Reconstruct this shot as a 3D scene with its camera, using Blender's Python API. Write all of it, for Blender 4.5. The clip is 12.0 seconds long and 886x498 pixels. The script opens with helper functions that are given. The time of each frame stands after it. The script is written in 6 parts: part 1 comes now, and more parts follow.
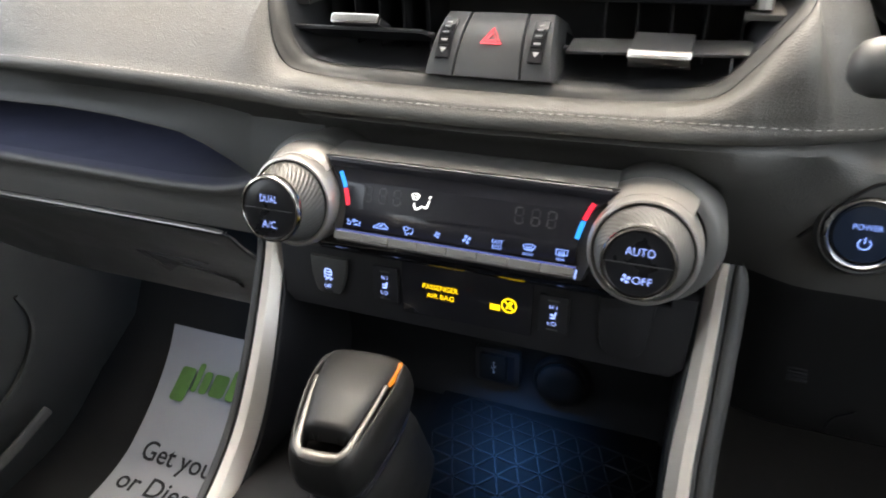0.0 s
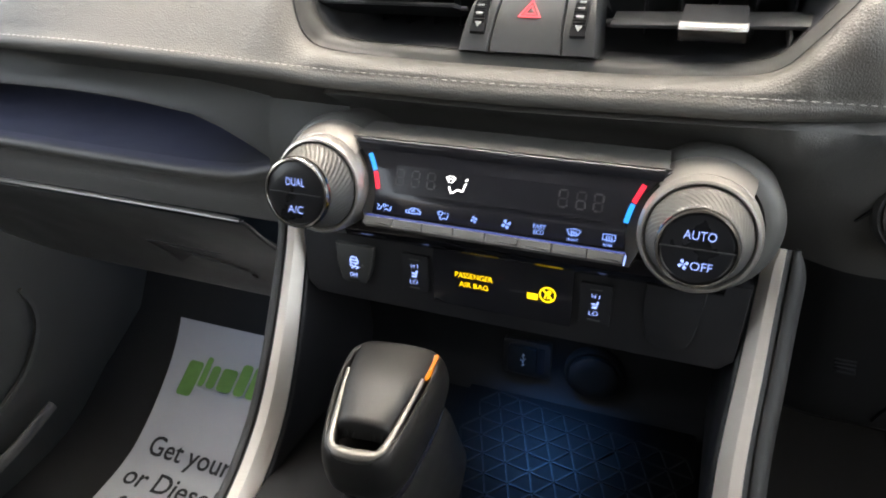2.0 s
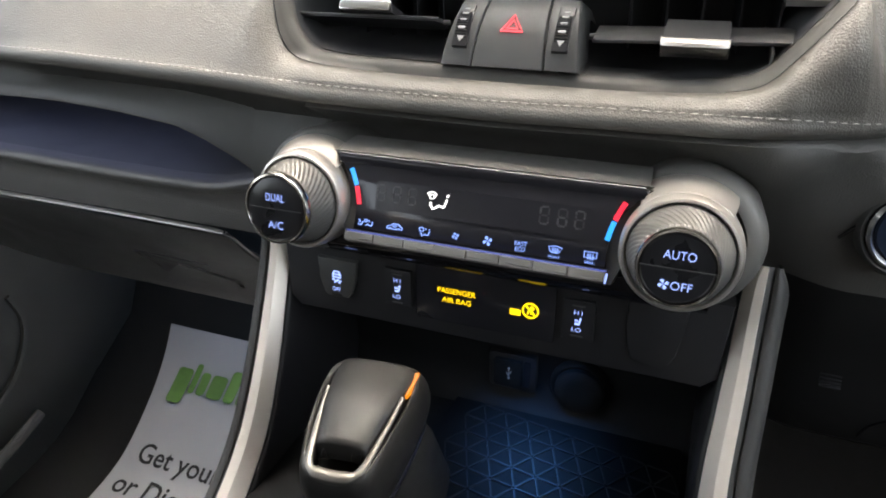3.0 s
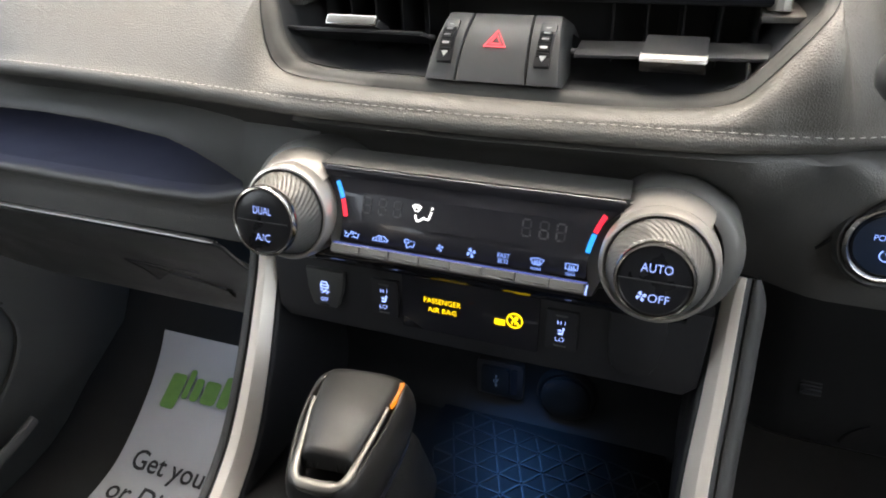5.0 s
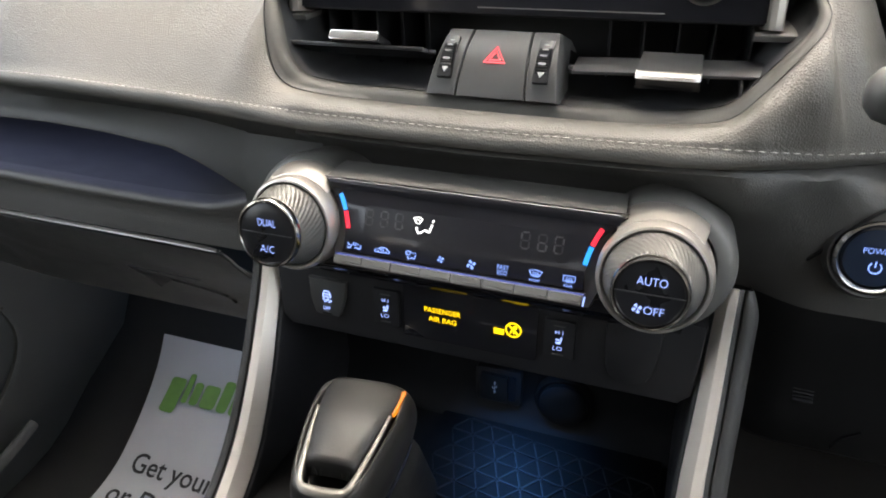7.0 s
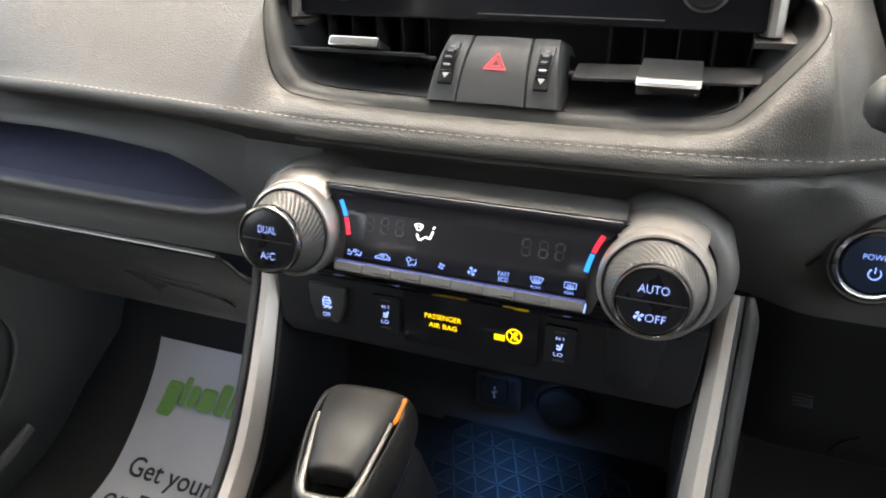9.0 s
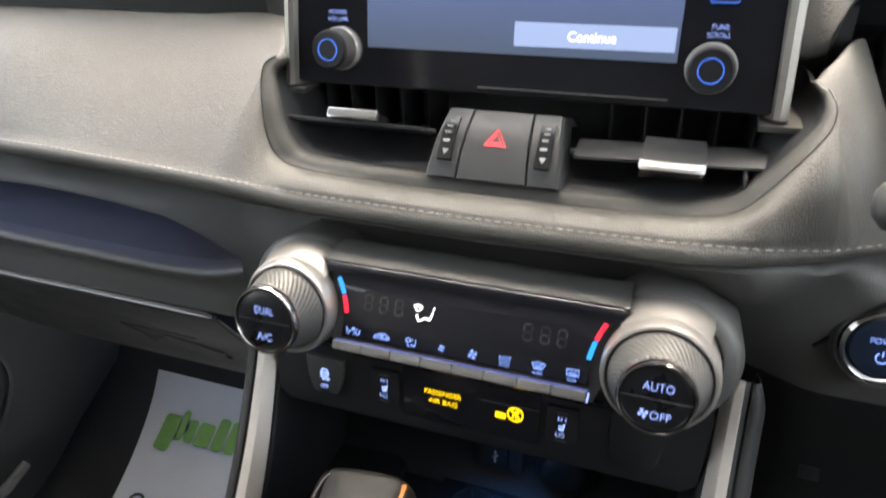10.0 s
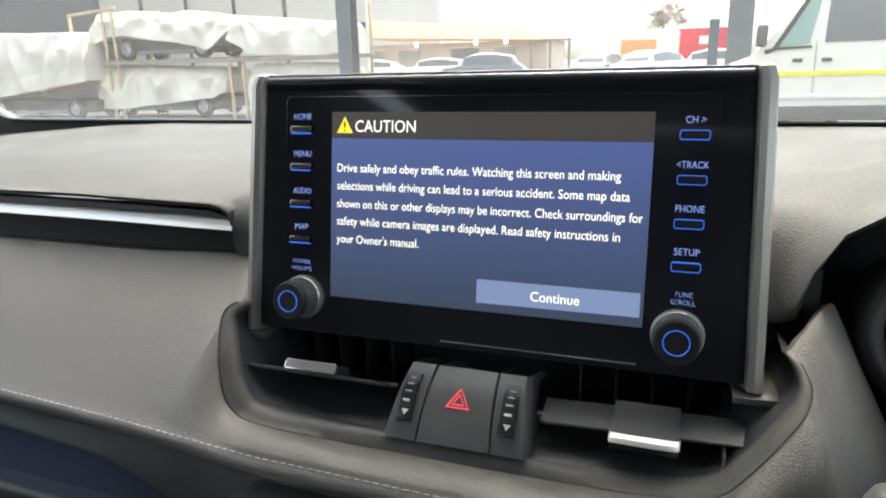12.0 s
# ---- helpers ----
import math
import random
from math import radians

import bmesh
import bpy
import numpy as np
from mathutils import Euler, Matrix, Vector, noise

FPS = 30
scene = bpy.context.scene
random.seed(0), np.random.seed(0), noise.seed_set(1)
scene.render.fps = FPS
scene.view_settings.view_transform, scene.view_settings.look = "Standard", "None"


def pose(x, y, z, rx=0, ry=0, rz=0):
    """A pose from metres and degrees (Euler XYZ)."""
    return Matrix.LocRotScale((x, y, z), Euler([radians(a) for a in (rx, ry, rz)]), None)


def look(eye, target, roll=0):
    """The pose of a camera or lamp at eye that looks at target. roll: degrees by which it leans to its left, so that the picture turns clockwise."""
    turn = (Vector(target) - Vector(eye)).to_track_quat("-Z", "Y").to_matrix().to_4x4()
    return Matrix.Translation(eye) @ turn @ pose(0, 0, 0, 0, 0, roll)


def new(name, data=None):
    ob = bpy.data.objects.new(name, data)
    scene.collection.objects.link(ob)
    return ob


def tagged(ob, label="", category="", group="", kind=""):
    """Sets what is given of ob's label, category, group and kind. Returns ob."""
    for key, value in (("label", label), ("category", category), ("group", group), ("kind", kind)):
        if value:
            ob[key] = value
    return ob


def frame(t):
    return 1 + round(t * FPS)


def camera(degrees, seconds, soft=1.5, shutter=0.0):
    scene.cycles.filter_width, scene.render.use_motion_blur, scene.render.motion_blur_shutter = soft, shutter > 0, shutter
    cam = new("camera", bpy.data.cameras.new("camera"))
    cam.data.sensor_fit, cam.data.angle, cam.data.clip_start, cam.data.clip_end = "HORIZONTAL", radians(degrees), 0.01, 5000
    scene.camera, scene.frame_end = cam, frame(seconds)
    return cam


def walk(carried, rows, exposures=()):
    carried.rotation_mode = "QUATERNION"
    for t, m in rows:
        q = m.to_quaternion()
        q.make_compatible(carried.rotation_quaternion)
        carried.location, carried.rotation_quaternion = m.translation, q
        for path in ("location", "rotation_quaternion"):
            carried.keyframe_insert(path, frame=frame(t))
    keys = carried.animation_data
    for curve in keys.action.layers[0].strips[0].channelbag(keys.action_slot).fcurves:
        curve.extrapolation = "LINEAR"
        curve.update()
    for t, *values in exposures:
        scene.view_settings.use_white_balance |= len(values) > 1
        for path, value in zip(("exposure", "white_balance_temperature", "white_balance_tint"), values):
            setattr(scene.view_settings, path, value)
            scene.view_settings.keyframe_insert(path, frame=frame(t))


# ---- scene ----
cam = camera(66.2, 12.0, soft=1.9, shutter=0.35)
PATH = [
    (0, (0.123, -0.374, 1.153), (-0.556, 1.23, 0.17), -2.4),
    (0.5, (0.095, -0.357, 1.138), (-0.581, 1.241, 0.142), -2.4),
    (1, (0.093, -0.354, 1.134), (-0.579, 1.242, 0.135), -2.4),
    (1.5, (0.093, -0.363, 1.131), (-0.58, 1.234, 0.133), -2.4),
    (2, (0.098, -0.367, 1.14), (-0.575, 1.23, 0.141), -2.5),
    (2.5, (0.104, -0.36, 1.145), (-0.562, 1.241, 0.149), -2.4),
    (3, (0.103, -0.358, 1.145), (-0.56, 1.245, 0.149), -2.3),
    (5, (0.11, -0.358, 1.152), (-0.544, 1.251, 0.162), -2.3),
    (5.5, (0.11, -0.362, 1.157), (-0.539, 1.251, 0.168), -2.2),
    (6, (0.107, -0.36, 1.156), (-0.541, 1.251, 0.164), -2.2),
    (6.5, (0.108, -0.362, 1.16), (-0.539, 1.251, 0.171), -2.1),
    (7, (0.11, -0.363, 1.161), (-0.536, 1.252, 0.174), -2.1),
    (9, (0.107, -0.362, 1.164), (-0.528, 1.257, 0.177), -2.0),
    (9.5, (0.105, -0.361, 1.17), (-0.53, 1.258, 0.182), -2.1),
    (10, (0.099, -0.339, 1.195), (-0.537, 1.292, 0.228), -2.0),
    (10.5, (0.1, -0.318, 1.225), (-0.55, 1.362, 0.358), -1.9),
    (11, (0.112, -0.307, 1.234), (-0.557, 1.433, 0.511), -1.8),
    (11.5, (0.106, -0.302, 1.238), (-0.565, 1.481, 0.628), -1.6),
    (12, (0.106, -0.298, 1.236), (-0.573, 1.507, 0.704), -1.6),
]
walk(cam, [(t, look(eye, target, roll)) for t, eye, target, roll in PATH], [(0.0, 2.58, 6650, 9), (9.6, 2.58, 6650, 9), (10.5, 2.45, 6350, 8), (11.1, 2.14, 6200, 6), (11.6, 1.72, 6200, 6), (12.0, 1.6, 6200, 6)])

# ---- world, sun, exposure ----
world = bpy.data.worlds.new("overcast_sky")
scene.world = world
world.use_nodes = True
wn, wl = world.node_tree.nodes, world.node_tree.links
sky = wn.new("ShaderNodeTexSky")
sky.sky_type, sky.sun_disc = "NISHITA", False
sky.sun_elevation, sky.sun_rotation = radians(58), radians(-8)
sky.air_density, sky.dust_density = 1.6, 4.0
pale = wn.new("ShaderNodeHueSaturation")
pale.inputs["Saturation"].default_value = 0.42
pale.inputs["Value"].default_value = 1.0
wl.new(sky.outputs[0], pale.inputs["Color"])
wl.new(pale.outputs[0], wn["Background"].inputs["Color"])
wn["Background"].inputs["Strength"].default_value = 0.205

sun_data = bpy.data.lights.new("sun", "SUN")
sun_data.energy, sun_data.angle, sun_data.color = 1.22, radians(50), (1.0, 0.83, 0.64)
sun = new("sun", sun_data)
sun.matrix_world = look((-0.5, 3.6, 6.8), (0, 0, 1))


def lamp(name, m, size, watts, colour, spread=180):
    d = bpy.data.lights.new(name, "AREA")
    d.shape, d.size, d.size_y, d.energy, d.color = "RECTANGLE", size[0], size[1], watts, colour
    d.spread = radians(spread)
    ob = new(name, d)
    ob.matrix_world = m
    return ob


# blue ambient lighting under the switch panel, in the passenger shelf and in the footwell
lamp("tray_ambient_lamp", look((0.018, -0.010, 0.886), (0.022, -0.030, 0.80)), (0.04, 0.012), 0.0060, (0.10, 0.36, 1.0), 75)
lamp("shelf_ambient_lamp", look((-0.42, 0.05, 0.998), (-0.42, 0.05, 0.90)), (0.34, 0.02), 0.011, (0.42, 0.50, 1.0))
lamp("footwell_ambient_lamp", look((-0.21, 0.20, 0.74), (-0.56, 0.38, 0.48)), (0.04, 0.012), 0.024, (0.22, 0.48, 1.0), 120)


# ---- materials ----
def node_mat(name, colour, rough, metal=0.0, vary=0.15, scale=40.0, bump=0.0, bump_scale=600.0, grain="NOISE", coat=0.0, rough_vary=0.08, spec=0.5, relief=0.0004):
    m = bpy.data.materials.new(name)
    m.use_nodes = True
    n, l = m.node_tree.nodes, m.node_tree.links
    b = n["Principled BSDF"]
    b.inputs["Metallic"].default_value = metal
    b.inputs["Specular IOR Level"].default_value = spec
    b.inputs["Coat Weight"].default_value = coat
    b.inputs["Coat Roughness"].default_value = 0.05
    tc = n.new("ShaderNodeTexCoord")
    big = n.new("ShaderNodeTexNoise")
    big.inputs["Scale"].default_value, big.inputs["Detail"].default_value = scale, 6.0
    l.new(tc.outputs["Object"], big.inputs["Vector"])
    ramp = n.new("ShaderNodeMapRange")
    ramp.inputs["From Min"].default_value, ramp.inputs["From Max"].default_value = 0.3, 0.7
    ramp.inputs["To Min"].default_value, ramp.inputs["To Max"].default_value = 1 - vary, 1 + vary
    l.new(big.outputs[0], ramp.inputs["Value"])
    mul = n.new("ShaderNodeVectorMath")
    mul.operation = "SCALE"
    mul.inputs[0].default_value = colour[:3]
    l.new(ramp.outputs[0], mul.inputs["Scale"])
    l.new(mul.outputs[0], b.inputs["Base Color"])
    rr = n.new("ShaderNodeMapRange")
    rr.inputs["From Min"].default_value, rr.inputs["From Max"].default_value = 0.3, 0.7
    rr.inputs["To Min"].default_value, rr.inputs["To Max"].default_value = max(0.02, rough - rough_vary), min(1, rough + rough_vary)
    l.new(big.outputs[0], rr.inputs["Value"])
    l.new(rr.outputs[0], b.inputs["Roughness"])
    if bump:
        if grain == "LEATHER":
            fine = n.new("ShaderNodeTexVoronoi")
            fine.feature = "DISTANCE_TO_EDGE"
            fine.inputs["Scale"].default_value = bump_scale
            warp = n.new("ShaderNodeTexNoise")
            warp.inputs["Scale"].default_value = bump_scale * 0.6
            l.new(tc.outputs["Object"], warp.inputs["Vector"])
            mix = n.new("ShaderNodeVectorMath")
            mix.operation = "MULTIPLY_ADD"
            mix.inputs[1].default_value = (0.0005, 0.0005, 0.0005)
            l.new(warp.outputs["Color"], mix.inputs[0])
            l.new(tc.outputs["Object"], mix.inputs[2])
            l.new(mix.outputs[0], fine.inputs["Vector"])
            cl = n.new("ShaderNodeMapRange")
            cl.inputs["From Max"].default_value = 0.35
            l.new(fine.outputs["Distance"], cl.inputs["Value"])
            height = cl.outputs[0]
        else:
            fine = n.new("ShaderNodeTexNoise")
            fine.inputs["Scale"].default_value, fine.inputs["Detail"].default_value = bump_scale, 4.0
            l.new(tc.outputs["Object"], fine.inputs["Vector"])
            height = fine.outputs[0]
        bp = n.new("ShaderNodeBump")
        bp.inputs["Strength"].default_value, bp.inputs["Distance"].default_value = bump, relief
        l.new(height, bp.inputs["Height"])
        l.new(bp.outputs[0], b.inputs["Normal"])
    return m


GLOW = 0.40


def glow_mat(name, colour, strength):
    m = bpy.data.materials.new(name)
    m.use_nodes = True
    b = m.node_tree.nodes["Principled BSDF"]
    b.inputs["Base Color"].default_value = (0.02, 0.02, 0.02, 1)
    b.inputs["Roughness"].default_value = 0.3
    b.inputs["Emission Color"].default_value = (*colour, 1)
    b.inputs["Emission Strength"].default_value = strength * GLOW
    return m


def glass_mat(name, tint=(1, 1, 1)):
    m = bpy.data.materials.new(name)
    m.use_nodes = True
    b = m.node_tree.nodes["Principled BSDF"]
    b.inputs["Base Color"].default_value = (*tint, 1)
    b.inputs["Roughness"].default_value = 0.0
    b.inputs["Transmission Weight"].default_value = 1.0
    b.inputs["IOR"].default_value = 1.45
    return m


def hazed_glass(name, tint, haze):
    """Clear glass mixed with a pale translucent film that stands in for outdoor haze."""
    m = glass_mat(name, tint)
    n, l = m.node_tree.nodes, m.node_tree.links
    film = n.new("ShaderNodeBsdfTranslucent")
    film.inputs["Color"].default_value = (0.92, 0.86, 0.76, 1)
    noise = n.new("ShaderNodeTexNoise")
    noise.inputs["Scale"].default_value, noise.inputs["Detail"].default_value = 7.0, 6.0
    amount = n.new("ShaderNodeMapRange")
    amount.inputs["To Min"].default_value, amount.inputs["To Max"].default_value = haze * 0.7, haze * 1.3
    mix = n.new("ShaderNodeMixShader")
    l.new(noise.outputs[0], amount.inputs["Value"])
    l.new(amount.outputs[0], mix.inputs[0])
    l.new(n["Principled BSDF"].outputs[0], mix.inputs[1])
    l.new(film.outputs[0], mix.inputs[2])
    l.new(mix.outputs[0], n["Material Output"].inputs["Surface"])
    return m


LEATHER = node_mat("soft_touch_leather", (0.123, 0.1155, 0.104), 0.49, spec=0.6, vary=0.05, scale=9, bump=0.40, bump_scale=620, grain="LEATHER")
SMOOTHPAD = node_mat("smooth_pad_plastic", (0.078, 0.075, 0.070), 0.50, spec=0.38, vary=0.04, scale=12, bump=0.05, bump_scale=1500)
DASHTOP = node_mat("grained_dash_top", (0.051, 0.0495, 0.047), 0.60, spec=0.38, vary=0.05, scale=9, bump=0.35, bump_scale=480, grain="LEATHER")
RAILMETAL = node_mat("brushed_rail_metal", (0.92, 0.85, 0.77), 0.33, metal=0.45, vary=0.0, scale=25, rough_vary=0.0)
DARKPAD = node_mat("dark_dash_plastic", (0.056, 0.056, 0.053), 0.48, vary=0.1, scale=20, bump=0.35, bump_scale=900, grain="LEATHER")
GLOVE = node_mat("dark_grained_plastic", (0.044, 0.044, 0.0435), 0.45, vary=0.1, scale=18, bump=0.3, bump_scale=1000, grain="LEATHER")
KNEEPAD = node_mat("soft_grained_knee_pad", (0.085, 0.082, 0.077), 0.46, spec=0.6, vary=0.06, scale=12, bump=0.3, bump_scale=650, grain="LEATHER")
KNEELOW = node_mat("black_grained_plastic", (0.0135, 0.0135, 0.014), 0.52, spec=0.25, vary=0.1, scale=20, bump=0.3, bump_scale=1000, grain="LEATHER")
VENTBLACK = node_mat("vent_black_plastic", (0.036, 0.037, 0.040), 0.5, vary=0.1, scale=30, bump=0.1, bump_scale=1800)
LIGHTGREY = node_mat("mid_grey_plastic", (0.060, 0.060, 0.060), 0.45, vary=0.06, scale=30, bump=0.08, bump_scale=2500)
GREYPLASTIC = node_mat("charcoal_plastic", (0.070, 0.070, 0.070), 0.42, vary=0.08, scale=30, bump=0.12, bump_scale=2500)
BLACK = node_mat("black_plastic", (0.018, 0.018, 0.020), 0.45, spec=0.4, vary=0.15, scale=30, bump=0.15, bump_scale=1800)
SATINBLACK = node_mat("satin_black_cap", (0.015, 0.015, 0.017), 0.32, vary=0.1, scale=60)
GLOSS = node_mat("piano_black", (0.018, 0.018, 0.022), 0.06, spec=0.46, vary=0.1, scale=25, rough_vary=0.03)
SILVER = node_mat("satin_silver_trim", (0.47, 0.447, 0.418), 0.30, metal=0.65, vary=0.02, scale=30, bump=0.02, bump_scale=3000, rough_vary=0.02)
BRIGHTSTRIP = node_mat("bright_satin_strip", (0.72, 0.69, 0.65), 0.32, metal=0.6, vary=0.02, scale=30, rough_vary=0.02)
KNURL = node_mat("knurled_grey_metal", (0.10, 0.098, 0.094), 0.45, metal=0.12, vary=0.1, scale=200)
CHROME = node_mat("chrome", (0.78, 0.76, 0.74), 0.10, metal=1.0, vary=0.03, scale=90, rough_vary=0.04)
SMOKEDCHROME = node_mat("smoked_chrome", (0.60, 0.575, 0.54), 0.16, metal=1.0, vary=0.04, scale=90, rough_vary=0.04)
DARKCHROME = node_mat("dark_chrome", (0.20, 0.19, 0.185), 0.14, metal=1.0, vary=0.06, scale=90, rough_vary=0.05)
KEYGREY = node_mat("grey_key_plastic", (0.18, 0.178, 0.172), 0.35, vary=0.05, scale=80)
THREAD = node_mat("pale_stitch_thread", (0.50, 0.48, 0.44), 0.8, vary=0.12, scale=700)
RUBBER = node_mat("tray_rubber", (0.0075, 0.0082, 0.0095), 0.7, spec=0.25, vary=0.12, scale=60, bump=0.2, bump_scale=1500)
CARPET = node_mat("black_carpet", (0.014, 0.014, 0.014), 0.95, vary=0.3, scale=120, bump=0.8, bump_scale=1200)
PAPER = node_mat("white_paper", (0.46, 0.475, 0.495), 0.6, vary=0.03, scale=12, bump=0.1, bump_scale=200)
INK = node_mat("black_ink", (0.02, 0.02, 0.022), 0.6, vary=0.1, scale=100)
GREENINK = node_mat("green_ink", (0.15, 0.30, 0.07), 0.6, vary=0.08, scale=100)
LINER = node_mat("pale_headliner", (0.60, 0.58, 0.55), 0.9, vary=0.06, scale=50, bump=0.4, bump_scale=900)
LCD = node_mat("smoked_lcd_window", (0.017, 0.017, 0.021), 0.2, spec=0.35, vary=0.05, scale=40)
SEGMENT = node_mat("unlit_lcd_segment", (0.050, 0.050, 0.055), 0.3, vary=0.05, scale=40)
REDMARK = glow_mat("lit_red_mark", (1.0, 0.02, 0.05), 0.75)
BLUEMARK = glow_mat("lit_blue_mark", (0.02, 0.30, 0.95), 0.8)
BLUELIT = glow_mat("lit_blue_legend", (0.24, 0.39, 1.0), 0.75)
PALELIT = glow_mat("lit_pale_blue_legend", (0.32, 0.44, 1.0), 0.85)
BLUERING = glow_mat("lit_blue_ring", (0.07, 0.22, 1.0), 0.65)
WHITELIT = glow_mat("lit_white_symbol", (1.0, 1.0, 0.97), 1.35)
AMBER = glow_mat("lit_amber_legend", (1.0, 0.66, 0.005), 0.95)
ORANGE = glow_mat("lit_orange_strip", (1.0, 0.28, 0.01), 0.5)
HAZARD = glow_mat("lit_red_triangle", (1.0, 0.10, 0.12), 0.95)
WHITEPRINT = node_mat("white_print", (0.50, 0.50, 0.50), 0.5, vary=0.04, scale=200)
SCREENTEXT = glow_mat("lit_screen_text", (1.0, 0.95, 0.80), 1.35)
TOPGREY = node_mat("graphite_satin_paint", (0.130, 0.127, 0.121), 0.46, metal=0.15, vary=0.04, scale=30, bump=0.03, bump_scale=2600, rough_vary=0.03)
FRAMEMETAL = node_mat("satin_grey_frame", (0.36, 0.345, 0.32), 0.34, metal=0.6, vary=0.03, scale=30, rough_vary=0.03)
SCREENYELLOW = glow_mat("lit_screen_yellow", (1.0, 0.80, 0.05), 1.0)
SCREENHEAD = glow_mat("lit_screen_header", (0.050, 0.042, 0.040), 1.0)
SCREENBTN = glow_mat("lit_screen_button", (0.20, 0.25, 0.40), 1.0)

SCREENBODY = glow_mat("lit_screen_body", (0.08, 0.09, 0.16), 1.0)
_n, _l = SCREENBODY.node_tree.nodes, SCREENBODY.node_tree.links
_tc = _n.new("ShaderNodeTexCoord")
_sx = _n.new("ShaderNodeSeparateXYZ")
_mr = _n.new("ShaderNodeMapRange")
_mr.inputs["From Min"].default_value, _mr.inputs["From Max"].default_value = 1.107, 1.197
_cr = _n.new("ShaderNodeValToRGB")
_cr.color_ramp.elements[0].color = (0.039, 0.053, 0.084, 1)
_cr.color_ramp.elements[1].color = (0.076, 0.105, 0.265, 1)
_l.new(_tc.outputs["Object"], _sx.inputs[0])
_l.new(_sx.outputs["Z"], _mr.inputs["Value"])
_l.new(_mr.outputs[0], _cr.inputs[0])
_l.new(_cr.outputs[0], _n["Principled BSDF"].inputs["Emission Color"])


# ---- building helpers ----
def thing(name, at, label, category, group="", kind=""):
    ob = new(name)
    ob.location = at
    return tagged(ob, label, category, group, kind)


def part(name, bm, material, parent=None, label="", smooth=40, category="", kind="", group=""):
    bmesh.ops.recalc_face_normals(bm, faces=bm.faces)
    me = bpy.data.meshes.new(name)
    if smooth:
        for f in bm.faces:
            f.smooth = True
        for e in bm.edges:
            if len(e.link_faces) == 2 and e.calc_face_angle(0) > radians(smooth):
                e.smooth = False
    bm.to_mesh(me)
    bm.free()
    me.materials.append(material)
    ob = new(name, me)
    if parent:
        ob.parent = parent
        if parent.type == "EMPTY":
            ob.matrix_parent_inverse = Matrix.Translation(-Vector(parent.location))
    return tagged(ob, label, category, group, kind)


def slab(size, m, bevel=0.0, seg=2):
    bm = bmesh.new()
    bmesh.ops.create_cube(bm, size=1)
    bmesh.ops.scale(bm, vec=size, verts=bm.verts)
    if bevel:
        bmesh.ops.bevel(bm, geom=list(bm.edges), offset=bevel, segments=seg, affect="EDGES", profile=0.5)
    bm.transform(m)
    return bm


def prism(pts, low, high, m, bevel=0.0, seg=2):
    """An outline in the local xy plane, raised from low to high along local z."""
    bm = bmesh.new()
    a = [bm.verts.new((x, y, low)) for x, y in pts]
    b = [bm.verts.new((x, y, high)) for x, y in pts]
    n = len(pts)
    top = bm.faces.new(b)
    bm.faces.new(a[::-1])
    for i in range(n):
        bm.faces.new((a[i], a[(i + 1) % n], b[(i + 1) % n], b[i]))
    if bevel:
        bmesh.ops.bevel(bm, geom=list(top.edges), offset=bevel, segments=seg, affect="EDGES", profile=0.5)
    bm.transform(m)
    return bm


def rounded(x0, y0, x1, y1, r, seg=5):
    out = []
    for cx, cy, a0 in ((x1 - r, y1 - r, 0), (x0 + r, y1 - r, 90), (x0 + r, y0 + r, 180), (x1 - r, y0 + r, 270)):
        for i in range(seg + 1):
            a = radians(a0 + 90 * i / seg)
            out.append((cx + r * math.cos(a), cy + r * math.sin(a)))
    return out


def lathe(profile, m, seg=64, twist=None):
    """Turns (radius, height) pairs round local z. twist(angle, radius, height) may shift the radius."""
    bm = bmesh.new()
    rings = []
    for r, h in profile:
        if r < 1e-6:
            rings.append([bm.verts.new((0, 0, h))])
            continue
        ring = []
        for i in range(seg):
            a = 2 * math.pi * i / seg
            q = r + (twist(a, r, h) if twist else 0)
            ring.append(bm.verts.new((q * math.cos(a), q * math.sin(a), h)))
        rings.append(ring)
    for p, q in zip(rings, rings[1:]):
        for i in range(seg):
            j = (i + 1) % seg
            if len(p) == 1 and len(q) == 1:
                continue
            if len(p) == 1:
                bm.faces.new((p[0], q[i], q[j]))
            elif len(q) == 1:
                bm.faces.new((p[i], p[j], q[0]))
            else:
                bm.faces.new((p[i], p[j], q[j], q[i]))
    bm.transform(m)
    return bm


def grid(rows, thick=0.0, closed=False):
    """A surface through rows of points, with thickness given to it away from its normals."""
    bm = bmesh.new()
    vs = [[bm.verts.new(p) for p in r] for r in rows]
    for a, b in zip(vs, vs[1:]):
        k = len(a) if closed else len(a) - 1
        for i in range(k):
            j = (i + 1) % len(a)
            bm.faces.new((a[i], a[j], b[j], b[i]))
    if thick:
        bmesh.ops.recalc_face_normals(bm, faces=bm.faces)
        bmesh.ops.solidify(bm, geom=list(bm.faces), thickness=thick)
    return bm


def spline(pts, per=6):
    """A smooth run of points through the given ones."""
    P = [Vector(p) for p in pts]
    out = []
    for i in range(len(P) - 1):
        p0, p1, p2, p3 = P[max(i - 1, 0)], P[i], P[i + 1], P[min(i + 2, len(P) - 1)]
        for k in range(per):
            t = k / per
            out.append(0.5 * ((2 * p1) + (p2 - p0) * t + (2 * p0 - 5 * p1 + 4 * p2 - p3) * t * t + (3 * p1 - p0 - 3 * p2 + p3) * t ** 3))
    out.append(P[-1])
    return out


